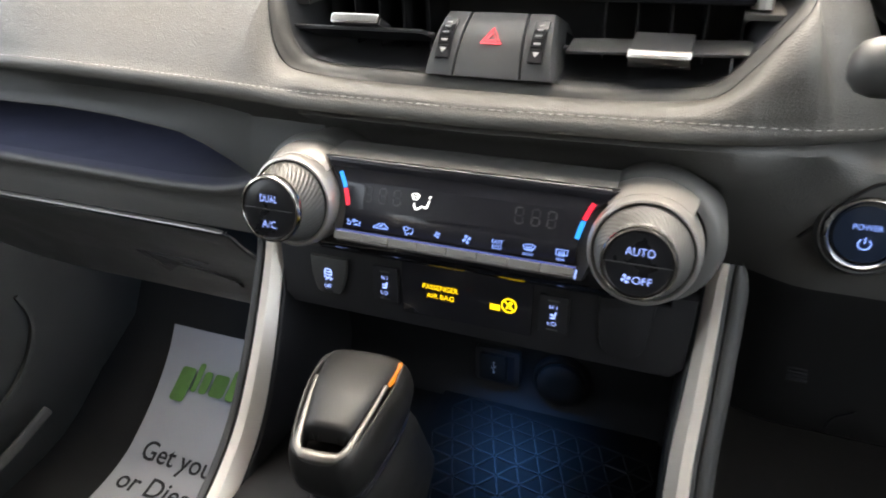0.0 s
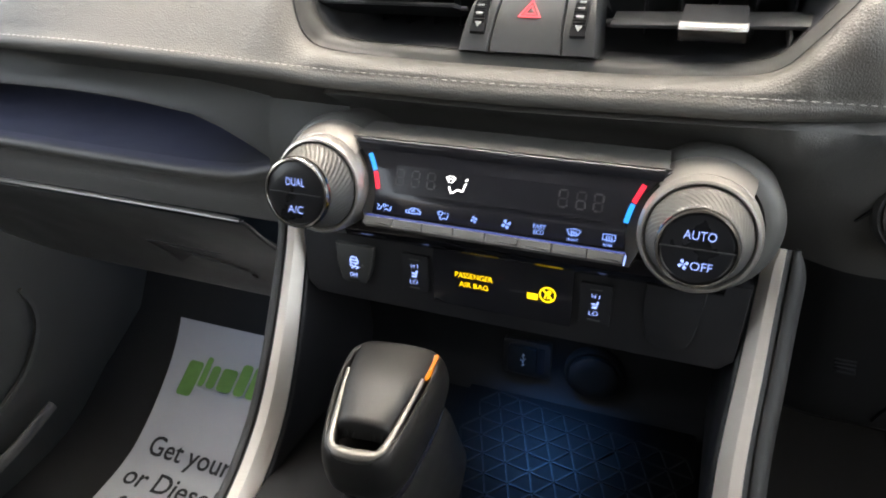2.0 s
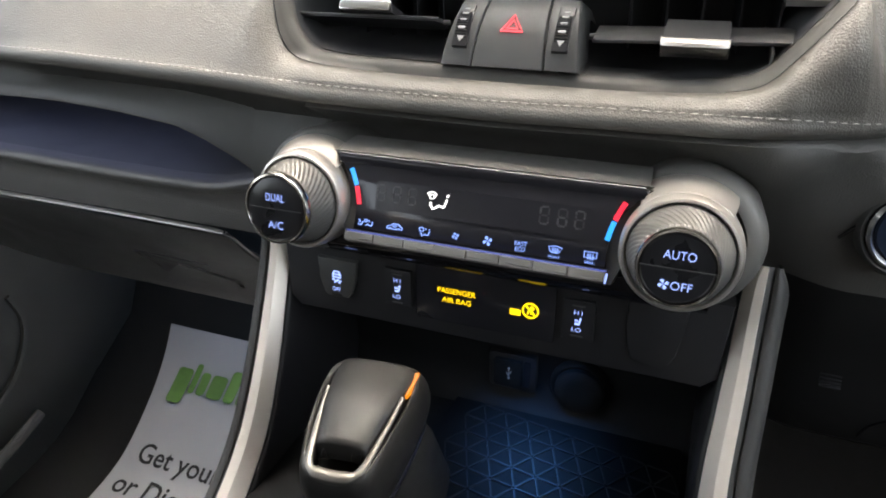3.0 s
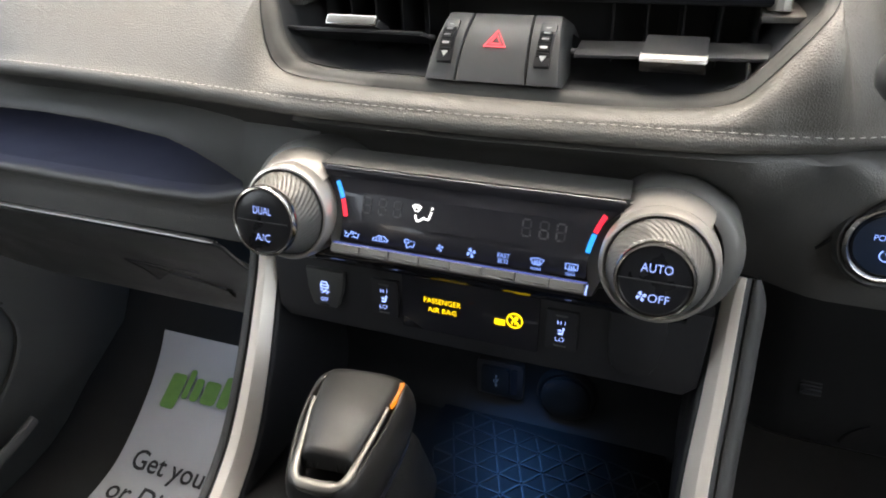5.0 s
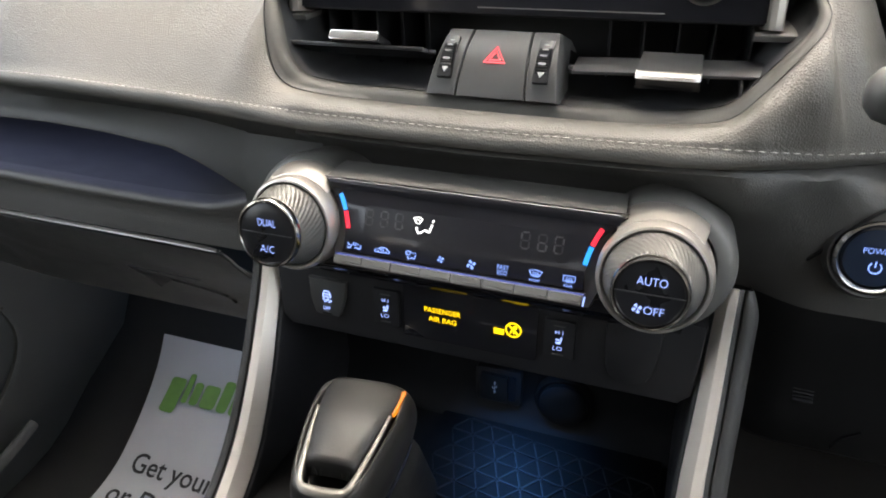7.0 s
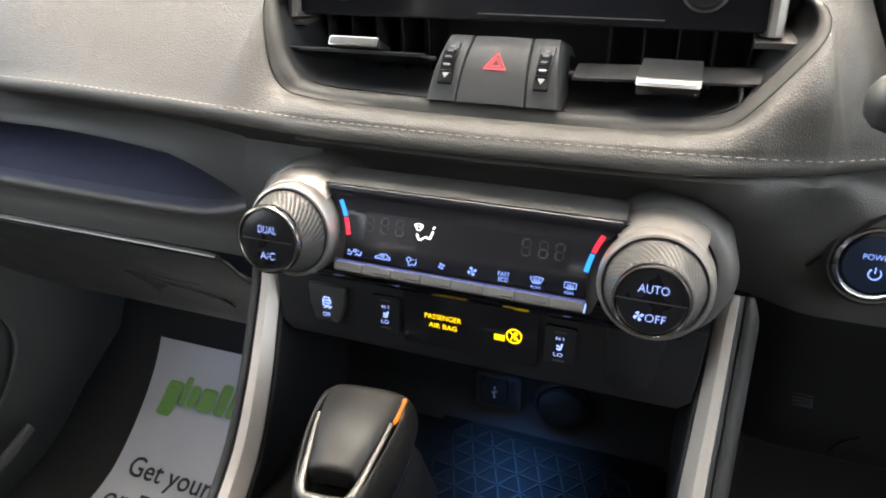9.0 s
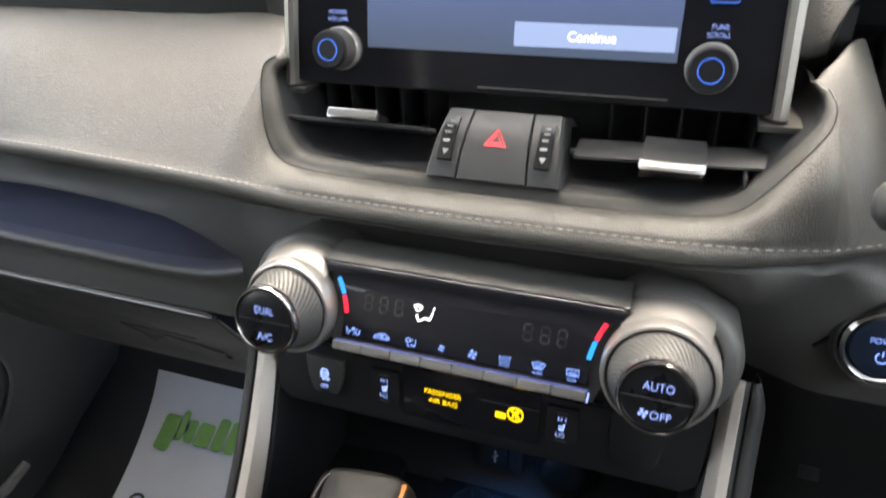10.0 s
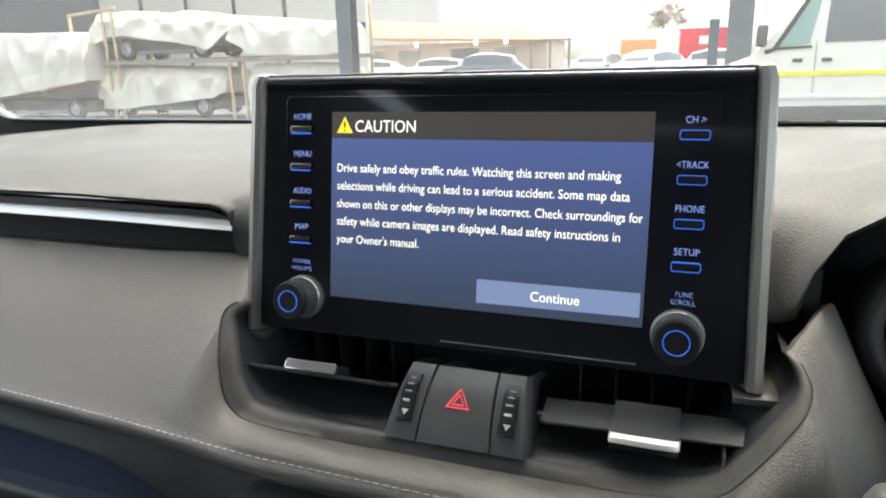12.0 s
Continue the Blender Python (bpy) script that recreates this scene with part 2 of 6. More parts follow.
def sweep(path, outline, up=(0, 0, 1), closed=False, caps=True, scale=None):
    """Carries an outline of (side, up) pairs along a path."""
    bm = bmesh.new()
    P = [Vector(p) for p in path]
    rings = []
    n = len(P)
    for i, p in enumerate(P):
        d = (P[(i + 1) % n] - P[i - 1]) if closed else (P[min(i + 1, n - 1)] - P[max(i - 1, 0)])
        d.normalize()
        side = d.cross(Vector(up)).normalized()
        u = side.cross(d)
        s = scale(i / (n - 1)) if scale else 1.0
        rings.append([bm.verts.new(p + s * (side * a + u * b)) for a, b in outline])
    k = len(outline)
    for i in range(n if closed else n - 1):
        a, b = rings[i], rings[(i + 1) % n]
        for j in range(k):
            bm.faces.new((a[j], a[(j + 1) % k], b[(j + 1) % k], b[j]))
    if caps and not closed:
        bm.faces.new(rings[0][::-1])
        bm.faces.new(rings[-1])
    return bm


def ring_outline(r, k=10):
    return [(r * math.cos(2 * math.pi * i / k), r * math.sin(2 * math.pi * i / k)) for i in range(k)]


def join(*bms):
    out = bmesh.new()
    for b in bms:
        me = bpy.data.meshes.new("tmp")
        b.to_mesh(me)
        b.free()
        out.from_mesh(me)
        bpy.data.meshes.remove(me)
    return out


def strokes(lines, width, m, high=0.0004, low=-0.0002):
    """Flat raised ribbons along polylines in the local xy plane."""
    bm = bmesh.new()
    for pts in lines:
        pts = [Vector((x, y, 0)) for x, y in pts]
        shut = (pts[0] - pts[-1]).length < 1e-7 and len(pts) > 2
        if shut:
            pts = pts[:-1]
        n = len(pts)
        left, right = [], []
        for i in range(n):
            a = pts[i - 1] if (shut or i > 0) else pts[i]
            b = pts[(i + 1) % n] if (shut or i < n - 1) else pts[i]
            d0, d1 = (pts[i] - a), (b - pts[i])
            d = (d0.normalized() if d0.length else Vector()) + (d1.normalized() if d1.length else Vector())
            d = d.normalized() if d.length > 1e-9 else Vector((1, 0, 0))
            nn = Vector((-d.y, d.x, 0)) * width / 2
            left.append(pts[i] + nn)
            right.append(pts[i] - nn)
        tl = [bm.verts.new((p.x, p.y, high)) for p in left]
        tr = [bm.verts.new((p.x, p.y, high)) for p in right]
        bl = [bm.verts.new((p.x, p.y, low)) for p in left]
        br = [bm.verts.new((p.x, p.y, low)) for p in right]
        for i in range(n if shut else n - 1):
            j = (i + 1) % n
            bm.faces.new((tl[i], tr[i], tr[j], tl[j]))
            bm.faces.new((tl[i], tl[j], bl[j], bl[i]))
            bm.faces.new((tr[i], br[i], br[j], tr[j]))
    bm.transform(m)
    return bm


def arc(cx, cy, r, a0, a1, k=14, ry=None):
    return [(cx + r * math.cos(radians(a0 + (a1 - a0) * i / k)), cy + (ry or r) * math.sin(radians(a0 + (a1 - a0) * i / k))) for i in range(k + 1)]


def letters(words, high, m, width=None, centre=True, bold=0.0):
    """Raised lettering with capitals of the given height, in the local xy plane of m, as a bmesh."""
    d = bpy.data.curves.new("lettering", "FONT")
    d.body, d.size, d.extrude, d.offset = words, 1.0, 0.0, bold
    d.resolution_u = 3
    ob = bpy.data.objects.new("lettering", d)
    scene.collection.objects.link(ob)
    me = bpy.data.meshes.new_from_object(ob)
    bpy.data.objects.remove(ob)
    bm = bmesh.new()
    bm.from_mesh(me)
    bpy.data.meshes.remove(me)
    xs = [v.co.x for v in bm.verts]
    x0, x1 = min(xs), max(xs)
    k = high / 0.69
    kx = width / (x1 - x0) if width else k
    for v in bm.verts:
        v.co.x = (v.co.x - ((x0 + x1) / 2 if centre else x0)) * kx
        v.co.y *= k
        v.co.z = 0.0003
    bm.transform(m)
    return bm


def moved(m, x, y, z=0.0, turn=0.0):
    return m @ pose(x, y, z, 0, 0, turn)


def interp(x, table):
    return float(np.interp(x, [a for a, _ in table], [b for _, b in table]))


def smooth01(a, b, x):
    t = min(1, max(0, (x - a) / (b - a)))
    return t * t * (3 - 2 * t)


# ---- dashboard ----
dashboard = thing("dashboard", (-0.2, 0.1, 0.95), "charcoal soft-touch car dashboard with pale stitching and silver trim", "dashboard", kind="structure")

STITCH_Y = [(-0.9, 0.03), (-0.6, -0.002), (-0.45, -0.016), (-0.35, -0.024), (-0.3, -0.028), (-0.2, -0.032), (-0.15, -0.0355), (-0.1, -0.0385), (0, -0.0395), (0.1, -0.0405), (0.14, -0.033), (0.17, -0.013), (0.2, 0.014), (0.23, 0.045)]
STITCH_Z = [(-0.9, 1.034), (-0.45, 1.041), (-0.3, 1.0432), (-0.2, 1.0408), (-0.1, 1.0387), (0, 1.0381), (0.1, 1.0405), (0.14, 1.039), (0.17, 1.033), (0.2, 1.0275), (0.23, 1.024)]


def stitch(x):
    return Vector((x, interp(x, STITCH_Y), interp(x, STITCH_Z)))


# edge of the pad: top point (x, y, z), foot x on the seam, bulge, and the way it bulges
RIM = [(-0.170, 0.0535, 1.1185, -0.184), (-0.1480, 0.0400, 1.1120, -0.177), (-0.1438, 0.0230, 1.1019, -0.172), (-0.1490, 0.0184, 1.0987, -0.169), (-0.1520, 0.0142, 1.0952, -0.165), (-0.1508, 0.0078, 1.0887, -0.161), (-0.1462, -0.0016, 1.0778, -0.157), (-0.1408, -0.0094, 1.0642, -0.152), (-0.1345, -0.0144, 1.0541, -0.146), (-0.1275, -0.016, 1.0478, -0.137), (-0.1181, -0.0172, 1.0452, -0.125), (-0.0966, -0.017, 1.0430, -0.0985), (-0.0558, -0.015, 1.0410, -0.056), (-0.0162, -0.014, 1.0403, -0.0162), (0.0228, -0.0135, 1.0400, 0.0228), (0.065, -0.0135, 1.0402, 0.065), (0.0996, -0.0145, 1.0425, 0.0996), (0.1178, -0.015, 1.0453, 0.1185), (0.1273, -0.0155, 1.0499, 0.13), (0.1357, -0.014, 1.0589, 0.14), (0.1457, -0.01, 1.0707, 0.151), (0.1555, -0.003, 1.0825, 0.161), (0.1594, 0.003, 1.0882, 0.166), (0.1607, 0.009, 1.0936, 0.17), (0.1595, 0.016, 1.0973, 0.174), (0.1573, 0.022, 1.0996, 0.178), (0.1538, 0.03, 1.1012, 0.182), (0.1560, 0.035, 1.1045, 0.187), (0.1610, 0.040, 1.1095, 0.191)]
LEFT = [(-0.9 + i * 0.055, 0.052 + (0.05 if i == 0 else 0.0), 1.1165, -0.9 + i * 0.055) for i in range(13)]
RIGHT = [(0.1655, 0.0465, 1.1150, 0.195), (0.1705, 0.056, 1.1165, 0.199), (0.177, 0.070, 1.112, 0.205), (0.186, 0.095, 1.092, 0.214)]
PAD_EDGE = spline([(x, y, z) for x, y, z, _ in LEFT + RIM + RIGHT], 4)
# the lip of the vent mouth, inside the pad's edge
MOUTH = spline([(-0.1381, 0.0210, 1.0975), (-0.1431, 0.0166, 1.0943), (-0.1451, 0.0132, 1.0912), (-0.1432, 0.0090, 1.0864), (-0.1369, 0.0008, 1.0746), (-0.1317, -0.0050, 1.0638), (-0.1245, -0.0086, 1.0557), (-0.1180, -0.0092, 1.0510), (-0.1095, -0.0097, 1.0494), (-0.0930, -0.0092, 1.0477), (-0.0545, -0.0090, 1.0468), (-0.016, -0.0080, 1.0456), (0.0228, -0.0080, 1.0450), (0.064, -0.0075, 1.0450), (0.0985, -0.0065, 1.0465), (0.1155, -0.006, 1.0487), (0.125, -0.006, 1.0531), (0.1345, -0.004, 1.0632), (0.1445, 0, 1.0752), (0.1535, 0.006, 1.0855), (0.1556, 0.009, 1.0895), (0.1562, 0.0125, 1.0926), (0.1556, 0.018, 1.0955), (0.1535, 0.024, 1.0982), (0.1505, 0.031, 1.1001)], 4)
PAD_FOOT = spline([(f, 0, 0) for *_, f in LEFT + RIM + RIGHT], 4)


def face_y(seam, z):
    """Depth of the flat passenger-side face of the pad at height z over a seam point."""
    t = [k / 12 for k in range(13)]
    zs = [seam.z + (1.1165 - seam.z) * k + 0.7 * 0.010 * 4 * k * (1 - k) for k in t]
    ys = [seam.y + (0.052 - seam.y) * k - 0.7 * 0.010 * 4 * k * (1 - k) for k in t]
    return float(np.interp(z, zs, ys))


rows = []
for j, (top, f) in enumerate(zip(PAD_EDGE, PAD_FOOT)):
    x = f.x
    b = stitch(x)
    centre = smooth01(-0.156, -0.110, x) * (1 - smooth01(0.105, 0.195, x))
    right = smooth01(0.105, 0.195, x)
    bulge = 0.010 * min(1.0, ((top - b).length / 0.115) ** 0.6) * (1 - centre - right) + 0.0038 * centre + 0.013 * right
    way = Vector((0, -0.7, 0.7)) * (1 - centre - right) + Vector((0, -0.35, 1)) * centre + Vector((0.05, -0.9, 0.25)) * right
    if 60 <= j <= 156:
        lip = MOUTH[j - 60]
        col = [lip + Vector((0, 0.0065, -0.0012)), lip + Vector((0, 0.0030, -0.0001)), lip + Vector((0, 0.0008, 0.0003)), lip.lerp(top, 0.25) + Vector((0, -0.0005, 0.0009)), lip.lerp(top, 0.62) + Vector((0, -0.0004, 0.0008))]
    else:
        col = [top + Vector((0, q * 0.012, -q * q * 0.004)) for q in (1.0, 0.75, 0.5, 0.3, 0.12)]
    for i in range(13):
        s = 1 - i / 12
        p = b.lerp(top, s) + way * bulge * 4 * s * (1 - s) * (1.0 if s > 0.5 else 0.85 + 0.3 * s)
        keep = (1 - smooth01(0.66, 1.0, s)) * smooth01(-0.19, -0.176, x) * (1 - smooth01(-0.140, -0.105, x))
        if keep:
            p.y = p.y * (1 - keep) + min(p.y, face_y(b, p.z)) * keep
        col.append(p)
    out = right
    col[-1] = b + Vector((0, 0.0012, -0.0006))
    col += [b + Vector((0, -0.0012 * (1 - right), -0.0022)), b + Vector((0, -0.0035 * centre - 0.0018 * (1 - centre - right) + 0.003 * out, -0.0058)), b + Vector((0, -0.002 * centre - 0.0006 * (1 - centre - right) + 0.009 * out, -0.0098)), b + Vector((0, 0.010 + 0.010 * out, -0.0118)), b + Vector((0, 0.03, -0.0118))]
    rows.append(col)
for _ in range(120):
    for j in range(40, 94):
        for i in range(6, 17):
            if rows[j][i].x < -0.105:
                rows[j][i] = rows[j][i] * 0.5 + (rows[j - 1][i] + rows[j + 1][i] + rows[j][i - 1] + rows[j][i + 1]) * 0.125
pad = part("dash_pad", grid(rows), LEATHER, dashboard, "grained charcoal leather-look pad with a smooth vent rim", smooth=75)
pad.data.materials.append(SMOOTHPAD)
for i, f in enumerate(pad.data.polygons):
    if 60 <= i // (len(rows[0]) - 1) < 156 and i % (len(rows[0]) - 1) < 5:
        f.material_index = 1

# stitches along the seam
bm = bmesh.new()
x, step = -0.62, 0.0053
while x < 0.222:
    a, b = stitch(x), stitch(x + 0.0047)
    d = (b - a).normalized()
    m = Matrix.Translation((a + b) / 2 + Vector((0, -0.0009, 0.0005))) @ d.to_track_quat("X", "Z").to_matrix().to_4x4() @ pose(0, 0, 0, 0, 0, 3)
    t = bmesh.new()
    bmesh.ops.create_icosphere(t, subdivisions=1, radius=1)
    bmesh.ops.scale(t, vec=(0.0025, 0.00031, 0.00031), verts=t.verts)
    t.transform(m)
    made = {v: bm.verts.new(v.co) for v in t.verts}
    for f in t.faces:
        bm.faces.new([made[v] for v in f.verts])
    t.free()
    x += step
part("stitching", bm, THREAD, dashboard, "pale grey thread stitches", kind="stuff")

# upper dash, from the trim slot to the windscreen
rows = []
UP_LOW = [(-0.9, 1.1505), (-0.3, 1.1505), (-0.187, 1.1478), (-0.180, 1.1462), (-0.1755, 1.1430), (-0.1725, 1.136), (-0.1712, 1.118), (-0.166, 1.106), (-0.15, 1.102), (0.15, 1.105), (0.1575, 1.108), (0.163, 1.130), (0.1745, 1.150), (0.19, 1.160), (0.22, 1.171), (0.28, 1.182), (0.4, 1.186), (0.6, 1.182), (0.9, 1.16)]
xs = [-0.9, -0.8, -0.7, -0.6, -0.5, -0.4, -0.3, -0.25, -0.21, -0.19] + [p[0] for p in UP_LOW[1:]]
for x in sorted(set(xs)):
    z = interp(x, UP_LOW)
    hood = smooth01(0.15, 0.30, x) * 0.018
    fall = 0.02 * smooth01(-0.5, -0.9, x)
    col = [(x, 0.105, z - 0.004), (x, 0.066, z - 0.002), (x, 0.056, z + 0.0005), (x, 0.0545, z + 0.003)]
    open_side = smooth01(0.10, 0.15, x)
    zt = 1.1535 + hood * 0.8
    y1 = 0.0695 + 0.020 * open_side
    for s in (0.12, 0.3, 0.5, 0.75, 1.0):
        zz = max(z + 0.003, zt) * s + (z + 0.003) * (1 - s) - fall * s
        back = 0.015 * smooth01(min(max(z + 0.003, zt - 0.014), zt - 0.001), zt, zz) ** 1.5 * (1 - open_side) + (y1 - 0.0545) * s ** 1.3 * open_side
        col.append((x, 0.0545 + back, zz))
    for y, zz in ((0.09, 1.1562), (0.12, 1.1594), (0.146, 1.1620), (0.152, 1.1626), (0.158, 1.1629), (0.25, 1.1655), (0.32, 1.169), (0.385, 1.1725), (0.41, 1.1715), (0.46, 1.15)):
        yy = y1 + (y - 0.0695) * (0.46 - y1) / (0.46 - 0.0695)
        col.append((x, yy, max(zz + hood * (1 - smooth01(0.2, 0.38, y)), min(z + 0.006, 1.2) if y < 0.155 else 0) - fall))
    rows.append(col)
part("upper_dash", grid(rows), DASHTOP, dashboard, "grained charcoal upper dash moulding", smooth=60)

# slot and bright strip on the passenger side
part("trim_slot", grid([[(-0.9, 0.058, 1.150), (-0.9, 0.070, 1.150), (-0.9, 0.070, 1.114), (-0.9, 0.056, 1.114)], [(-0.1712, 0.058, 1.147), (-0.1712, 0.070, 1.146), (-0.1712, 0.070, 1.114), (-0.1712, 0.056, 1.114)]]), BLACK, dashboard)
STRIP = [(-0.9, 0.058, 1.1400), (-0.5, 0.0575, 1.1395), (-0.3, 0.0570, 1.1388), (-0.2, 0.0568, 1.1377), (-0.1716, 0.0568, 1.1373)]
part("trim_strip", sweep(STRIP, [(-0.006, -0.0036), (0.0026, -0.0036), (0.0034, -0.0028), (0.0030, -0.0016), (0.0002, 0.0030), (-0.0006, 0.0034), (-0.006, 0.0034)]), BRIGHTSTRIP, dashboard, "bright satin silver strip", smooth=40)
part("slot_ceiling", grid([[(-0.9, 0.0580, 1.1480), (-0.9, 0.0595, 1.1455), (-0.9, 0.0625, 1.1420)], [(-0.3, 0.0580, 1.1480), (-0.3, 0.0595, 1.1450), (-0.3, 0.0625, 1.1410)], [(-0.19, 0.0580, 1.1455), (-0.19, 0.0595, 1.1430), (-0.19, 0.0625, 1.1397)], [(-0.1745, 0.0580, 1.1415), (-0.1745, 0.0595, 1.1405), (-0.1745, 0.0625, 1.1390)]]), GREYPLASTIC, dashboard, "charcoal slot lining", smooth=60)

# band below the pad, over the open shelf
SHELF_UP = [(-0.9, 0.996), (-0.45, 1.000), (-0.338, 1.0005), (-0.285, 0.997), (-0.236, 0.9915), (-0.214, 0.984), (-0.193, 0.974), (-0.176, 0.9645), (-0.172, 0.9625)]
SHELF_LOW = [(-0.9, 0.955), (-0.45, 0.953), (-0.35, 0.951), (-0.25, 0.9497), (-0.2125, 0.9515), (-0.19, 0.957), (-0.176, 0.9622), (-0.172, 0.9625)]
SX = [-0.9, -0.75, -0.6, -0.5, -0.45, -0.4, -0.35, -0.31, -0.285, -0.26, -0.236, -0.225, -0.214, -0.203, -0.193, -0.184, -0.176, -0.172]
rows, rows2 = [], []
for x in SX:
    far = 0.03 * smooth01(-0.45, -0.9, x)
    zu, zl = interp(x, SHELF_UP), interp(x, SHELF_LOW)
    y0 = interp(x, STITCH_Y) + 0.018
    k = 1 - smooth01(-0.26, -0.172, x)
    rows.append([(x, 0.02 + far, 1.040), (x, y0 + far, 1.034), (x, y0 + 0.004 + far, 1.026), (x, 0.004 + far, 0.7 * 1.022 + 0.3 * zu), (x, -0.004 + far, 0.4 * 1.022 + 0.6 * zu), (x, -0.010 + far, zu + 0.004), (x, -0.0105 + far, zu + 0.001), (x, -0.008 + far, zu - 0.0003), (x, 0.01 + far, zu + 0.001 * k), (x, 0.03 + 0.08 * k + far, zu + 0.006 * k), (x, 0.03 + 0.09 * k + far, zl - 0.004 * k), (x, 0.008 + far, zl - 0.0015 * k)])
    rows2.append([(x, 0.008 + far, zl - 0.0015 * k), (x, -0.004 + far, zl), (x, -0.008 + far, zl - 0.0008), (x, -0.0100 + far, zl - 0.003), (x, -0.0102 + far, zl - 0.006), (x, -0.0085 + far, zl - 0.0085), (x, -0.0075 + far, zl - 0.0105), (x, -0.0095 + far, 0.932), (x, -0.0115 + far, 0.921), (x, -0.0115 + far, 0.9175), (x, 0.0 + far, 0.9165)])
part("shelf_surround", grid(rows), DARKPAD, dashboard, smooth=60)
# lighter colour than the surround imitates light caught by the rounded lip
part("shelf_lip", grid(rows2), KNEEPAD, dashboard, "shelf lip, coloured lighter for light on its rounded edge", smooth=60)

# panel between the shelf and the centre stack, and behind the climate unit
rows = []
for x in (-0.178, -0.1725, -0.16, -0.145, -0.13, -0.11):
    k = smooth01(-0.172, -0.12, x)
    y0 = interp(x, STITCH_Y)
    rows.append([(x, 0.01, 1.04), (x, y0 + 0.018, 1.0325), (x, y0 + 0.023, 1.023), (x, 0.0032 - 0.003 * k, 1.0045), (x, -0.0012 - 0.004 * k, 0.995), (x, -0.0050 - 0.006 * k, 0.9863), (x, -0.0105 - 0.006 * k, 0.966), (x, -0.0105 - 0.007 * k, 0.9525), (x, -0.010, 0.940), (x, -0.0115, 0.9175), (x, -0.006, 0.905), (x, 0.004, 0.88), (x, 0.03, 0.83), (x, 0.05, 0.79)])
part("stack_side_panel", grid(rows), DARKPAD, dashboard, smooth=60)
# driver's lower panel with the start button
rows = []
for x in (-0.112, -0.06, 0.0, 0.05, 0.09, 0.11, 0.125, 0.138, 0.15, 0.16, 0.17, 0.18, 0.19, 0.20, 0.22, 0.26, 0.34, 0.45, 0.6, 0.8):
    y0 = min(interp(x, STITCH_Y), 0.03)
    z0 = interp(x, STITCH_Z)
    w = smooth01(0.14, 0.19, x)
    y1 = y0 + (-0.008 - y0) * (1 - smooth01(0.085, 0.15, x))
    rows.append([(x, y0 + 0.02, z0 - 0.0102), (x, y0 + 0.006, z0 - 0.0102), (x, y0 + 0.001, z0 - 0.014), (x, y1 * (1 - w) + 0.004 * w, 1.008), (x, -0.004 * (1 - w) + 0.002 * w, 0.99), (x, 0.008 * (1 - w) + 0.006 * w, 0.965), (x, 0.03 * (1 - w) + 0.012 * w, 0.93), (x, 0.045 * (1 - w) + 0.020 * w, 0.88), (x, 0.05 * (1 - w) + 0.0265 * w, 0.84), (x, 0.05 * (1 - w) + 0.030 * w, 0.812), (x, 0.05 * (1 - w) + 0.034 * w, 0.807), (x, 0.06, 0.804), (x, 0.2, 0.79)])
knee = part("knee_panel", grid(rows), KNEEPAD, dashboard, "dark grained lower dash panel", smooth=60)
# rows from about z 0.93 down take the darker KNEELOW colour
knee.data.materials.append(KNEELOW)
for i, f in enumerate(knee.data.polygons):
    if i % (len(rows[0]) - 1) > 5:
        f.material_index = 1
part("panel_seam", sweep(spline([(0.260, 0.0030, 1.0065), (0.222, 0.0028, 1.0055), (0.2085, 0.0022, 1.0035), (0.2000, 0.0016, 0.9975), (0.1905, 0.0018, 0.986), (0.1830, 0.0035, 0.9745), (0.1770, 0.0060, 0.9660)], 4), [(-0.0006, -0.001), (0.0006, -0.001), (0.0006, 0.0014), (-0.0006, 0.0014)], up=(0, -1, 0)), BLACK, dashboard)
for i in range(4):
    part("panel_slit", slab((0.012, 0.003, 0.0014), pose(0.1975 + 0.0004 * i, 0.0235, 0.8645 - 0.0031 * i, 12), 0.0004), BLACK, dashboard)
part("panel_mark", sweep(spline([(0.237, 0.027, 0.836), (0.228, 0.0275, 0.828), (0.2235, 0.0285, 0.817)]), [(-0.0004, -0.001), (0.0004, -0.001), (0.0004, 0.0012), (-0.0004, 0.0012)], up=(0, -1, 0)), BLACK, dashboard)

# instrument binnacle and steering column
column = thing("steering_column", (0.36, 0.0, 1.03), "black rounded steering column cover behind the wheel", "steering column")
rows = []
for i in range(9):
    y = -0.01 + 0.02 * i
    g = 1 + 0.05 * i
    ring = []
    for k in range(33):
        a = radians(235 - 290 * k / 32)
        c, s = math.cos(a), math.sin(a)
        e = 0.62
        ring.append((0.380 + 0.152 * math.copysign(abs(c) ** e, c), y + 0.03, 1.078 + 0.044 * math.copysign(abs(s) ** e, s)))
    rows.append(ring)
cap = [(0.380 + (p[0] - 0.380) * 0.93, 0.013, 1.078 + (p[2] - 1.078) * 0.93) for p in rows[0]]
cap2 = [(0.380 + (p[0] - 0.380) * 0.5, 0.012, 1.078 + (p[2] - 1.078) * 0.5) for p in rows[0]]
part("column_cover", grid([cap2, cap] + rows), BLACK, column, smooth=60)
part("binnacle_wall", grid([[(0.158, 0.075, 1.10), (0.158, 0.19, 1.10), (0.158, 0.19, 1.155)], [(0.60, 0.075, 1.10), (0.60, 0.19, 1.10), (0.60, 0.19, 1.155)]]), BLACK, dashboard, "black instrument binnacle")
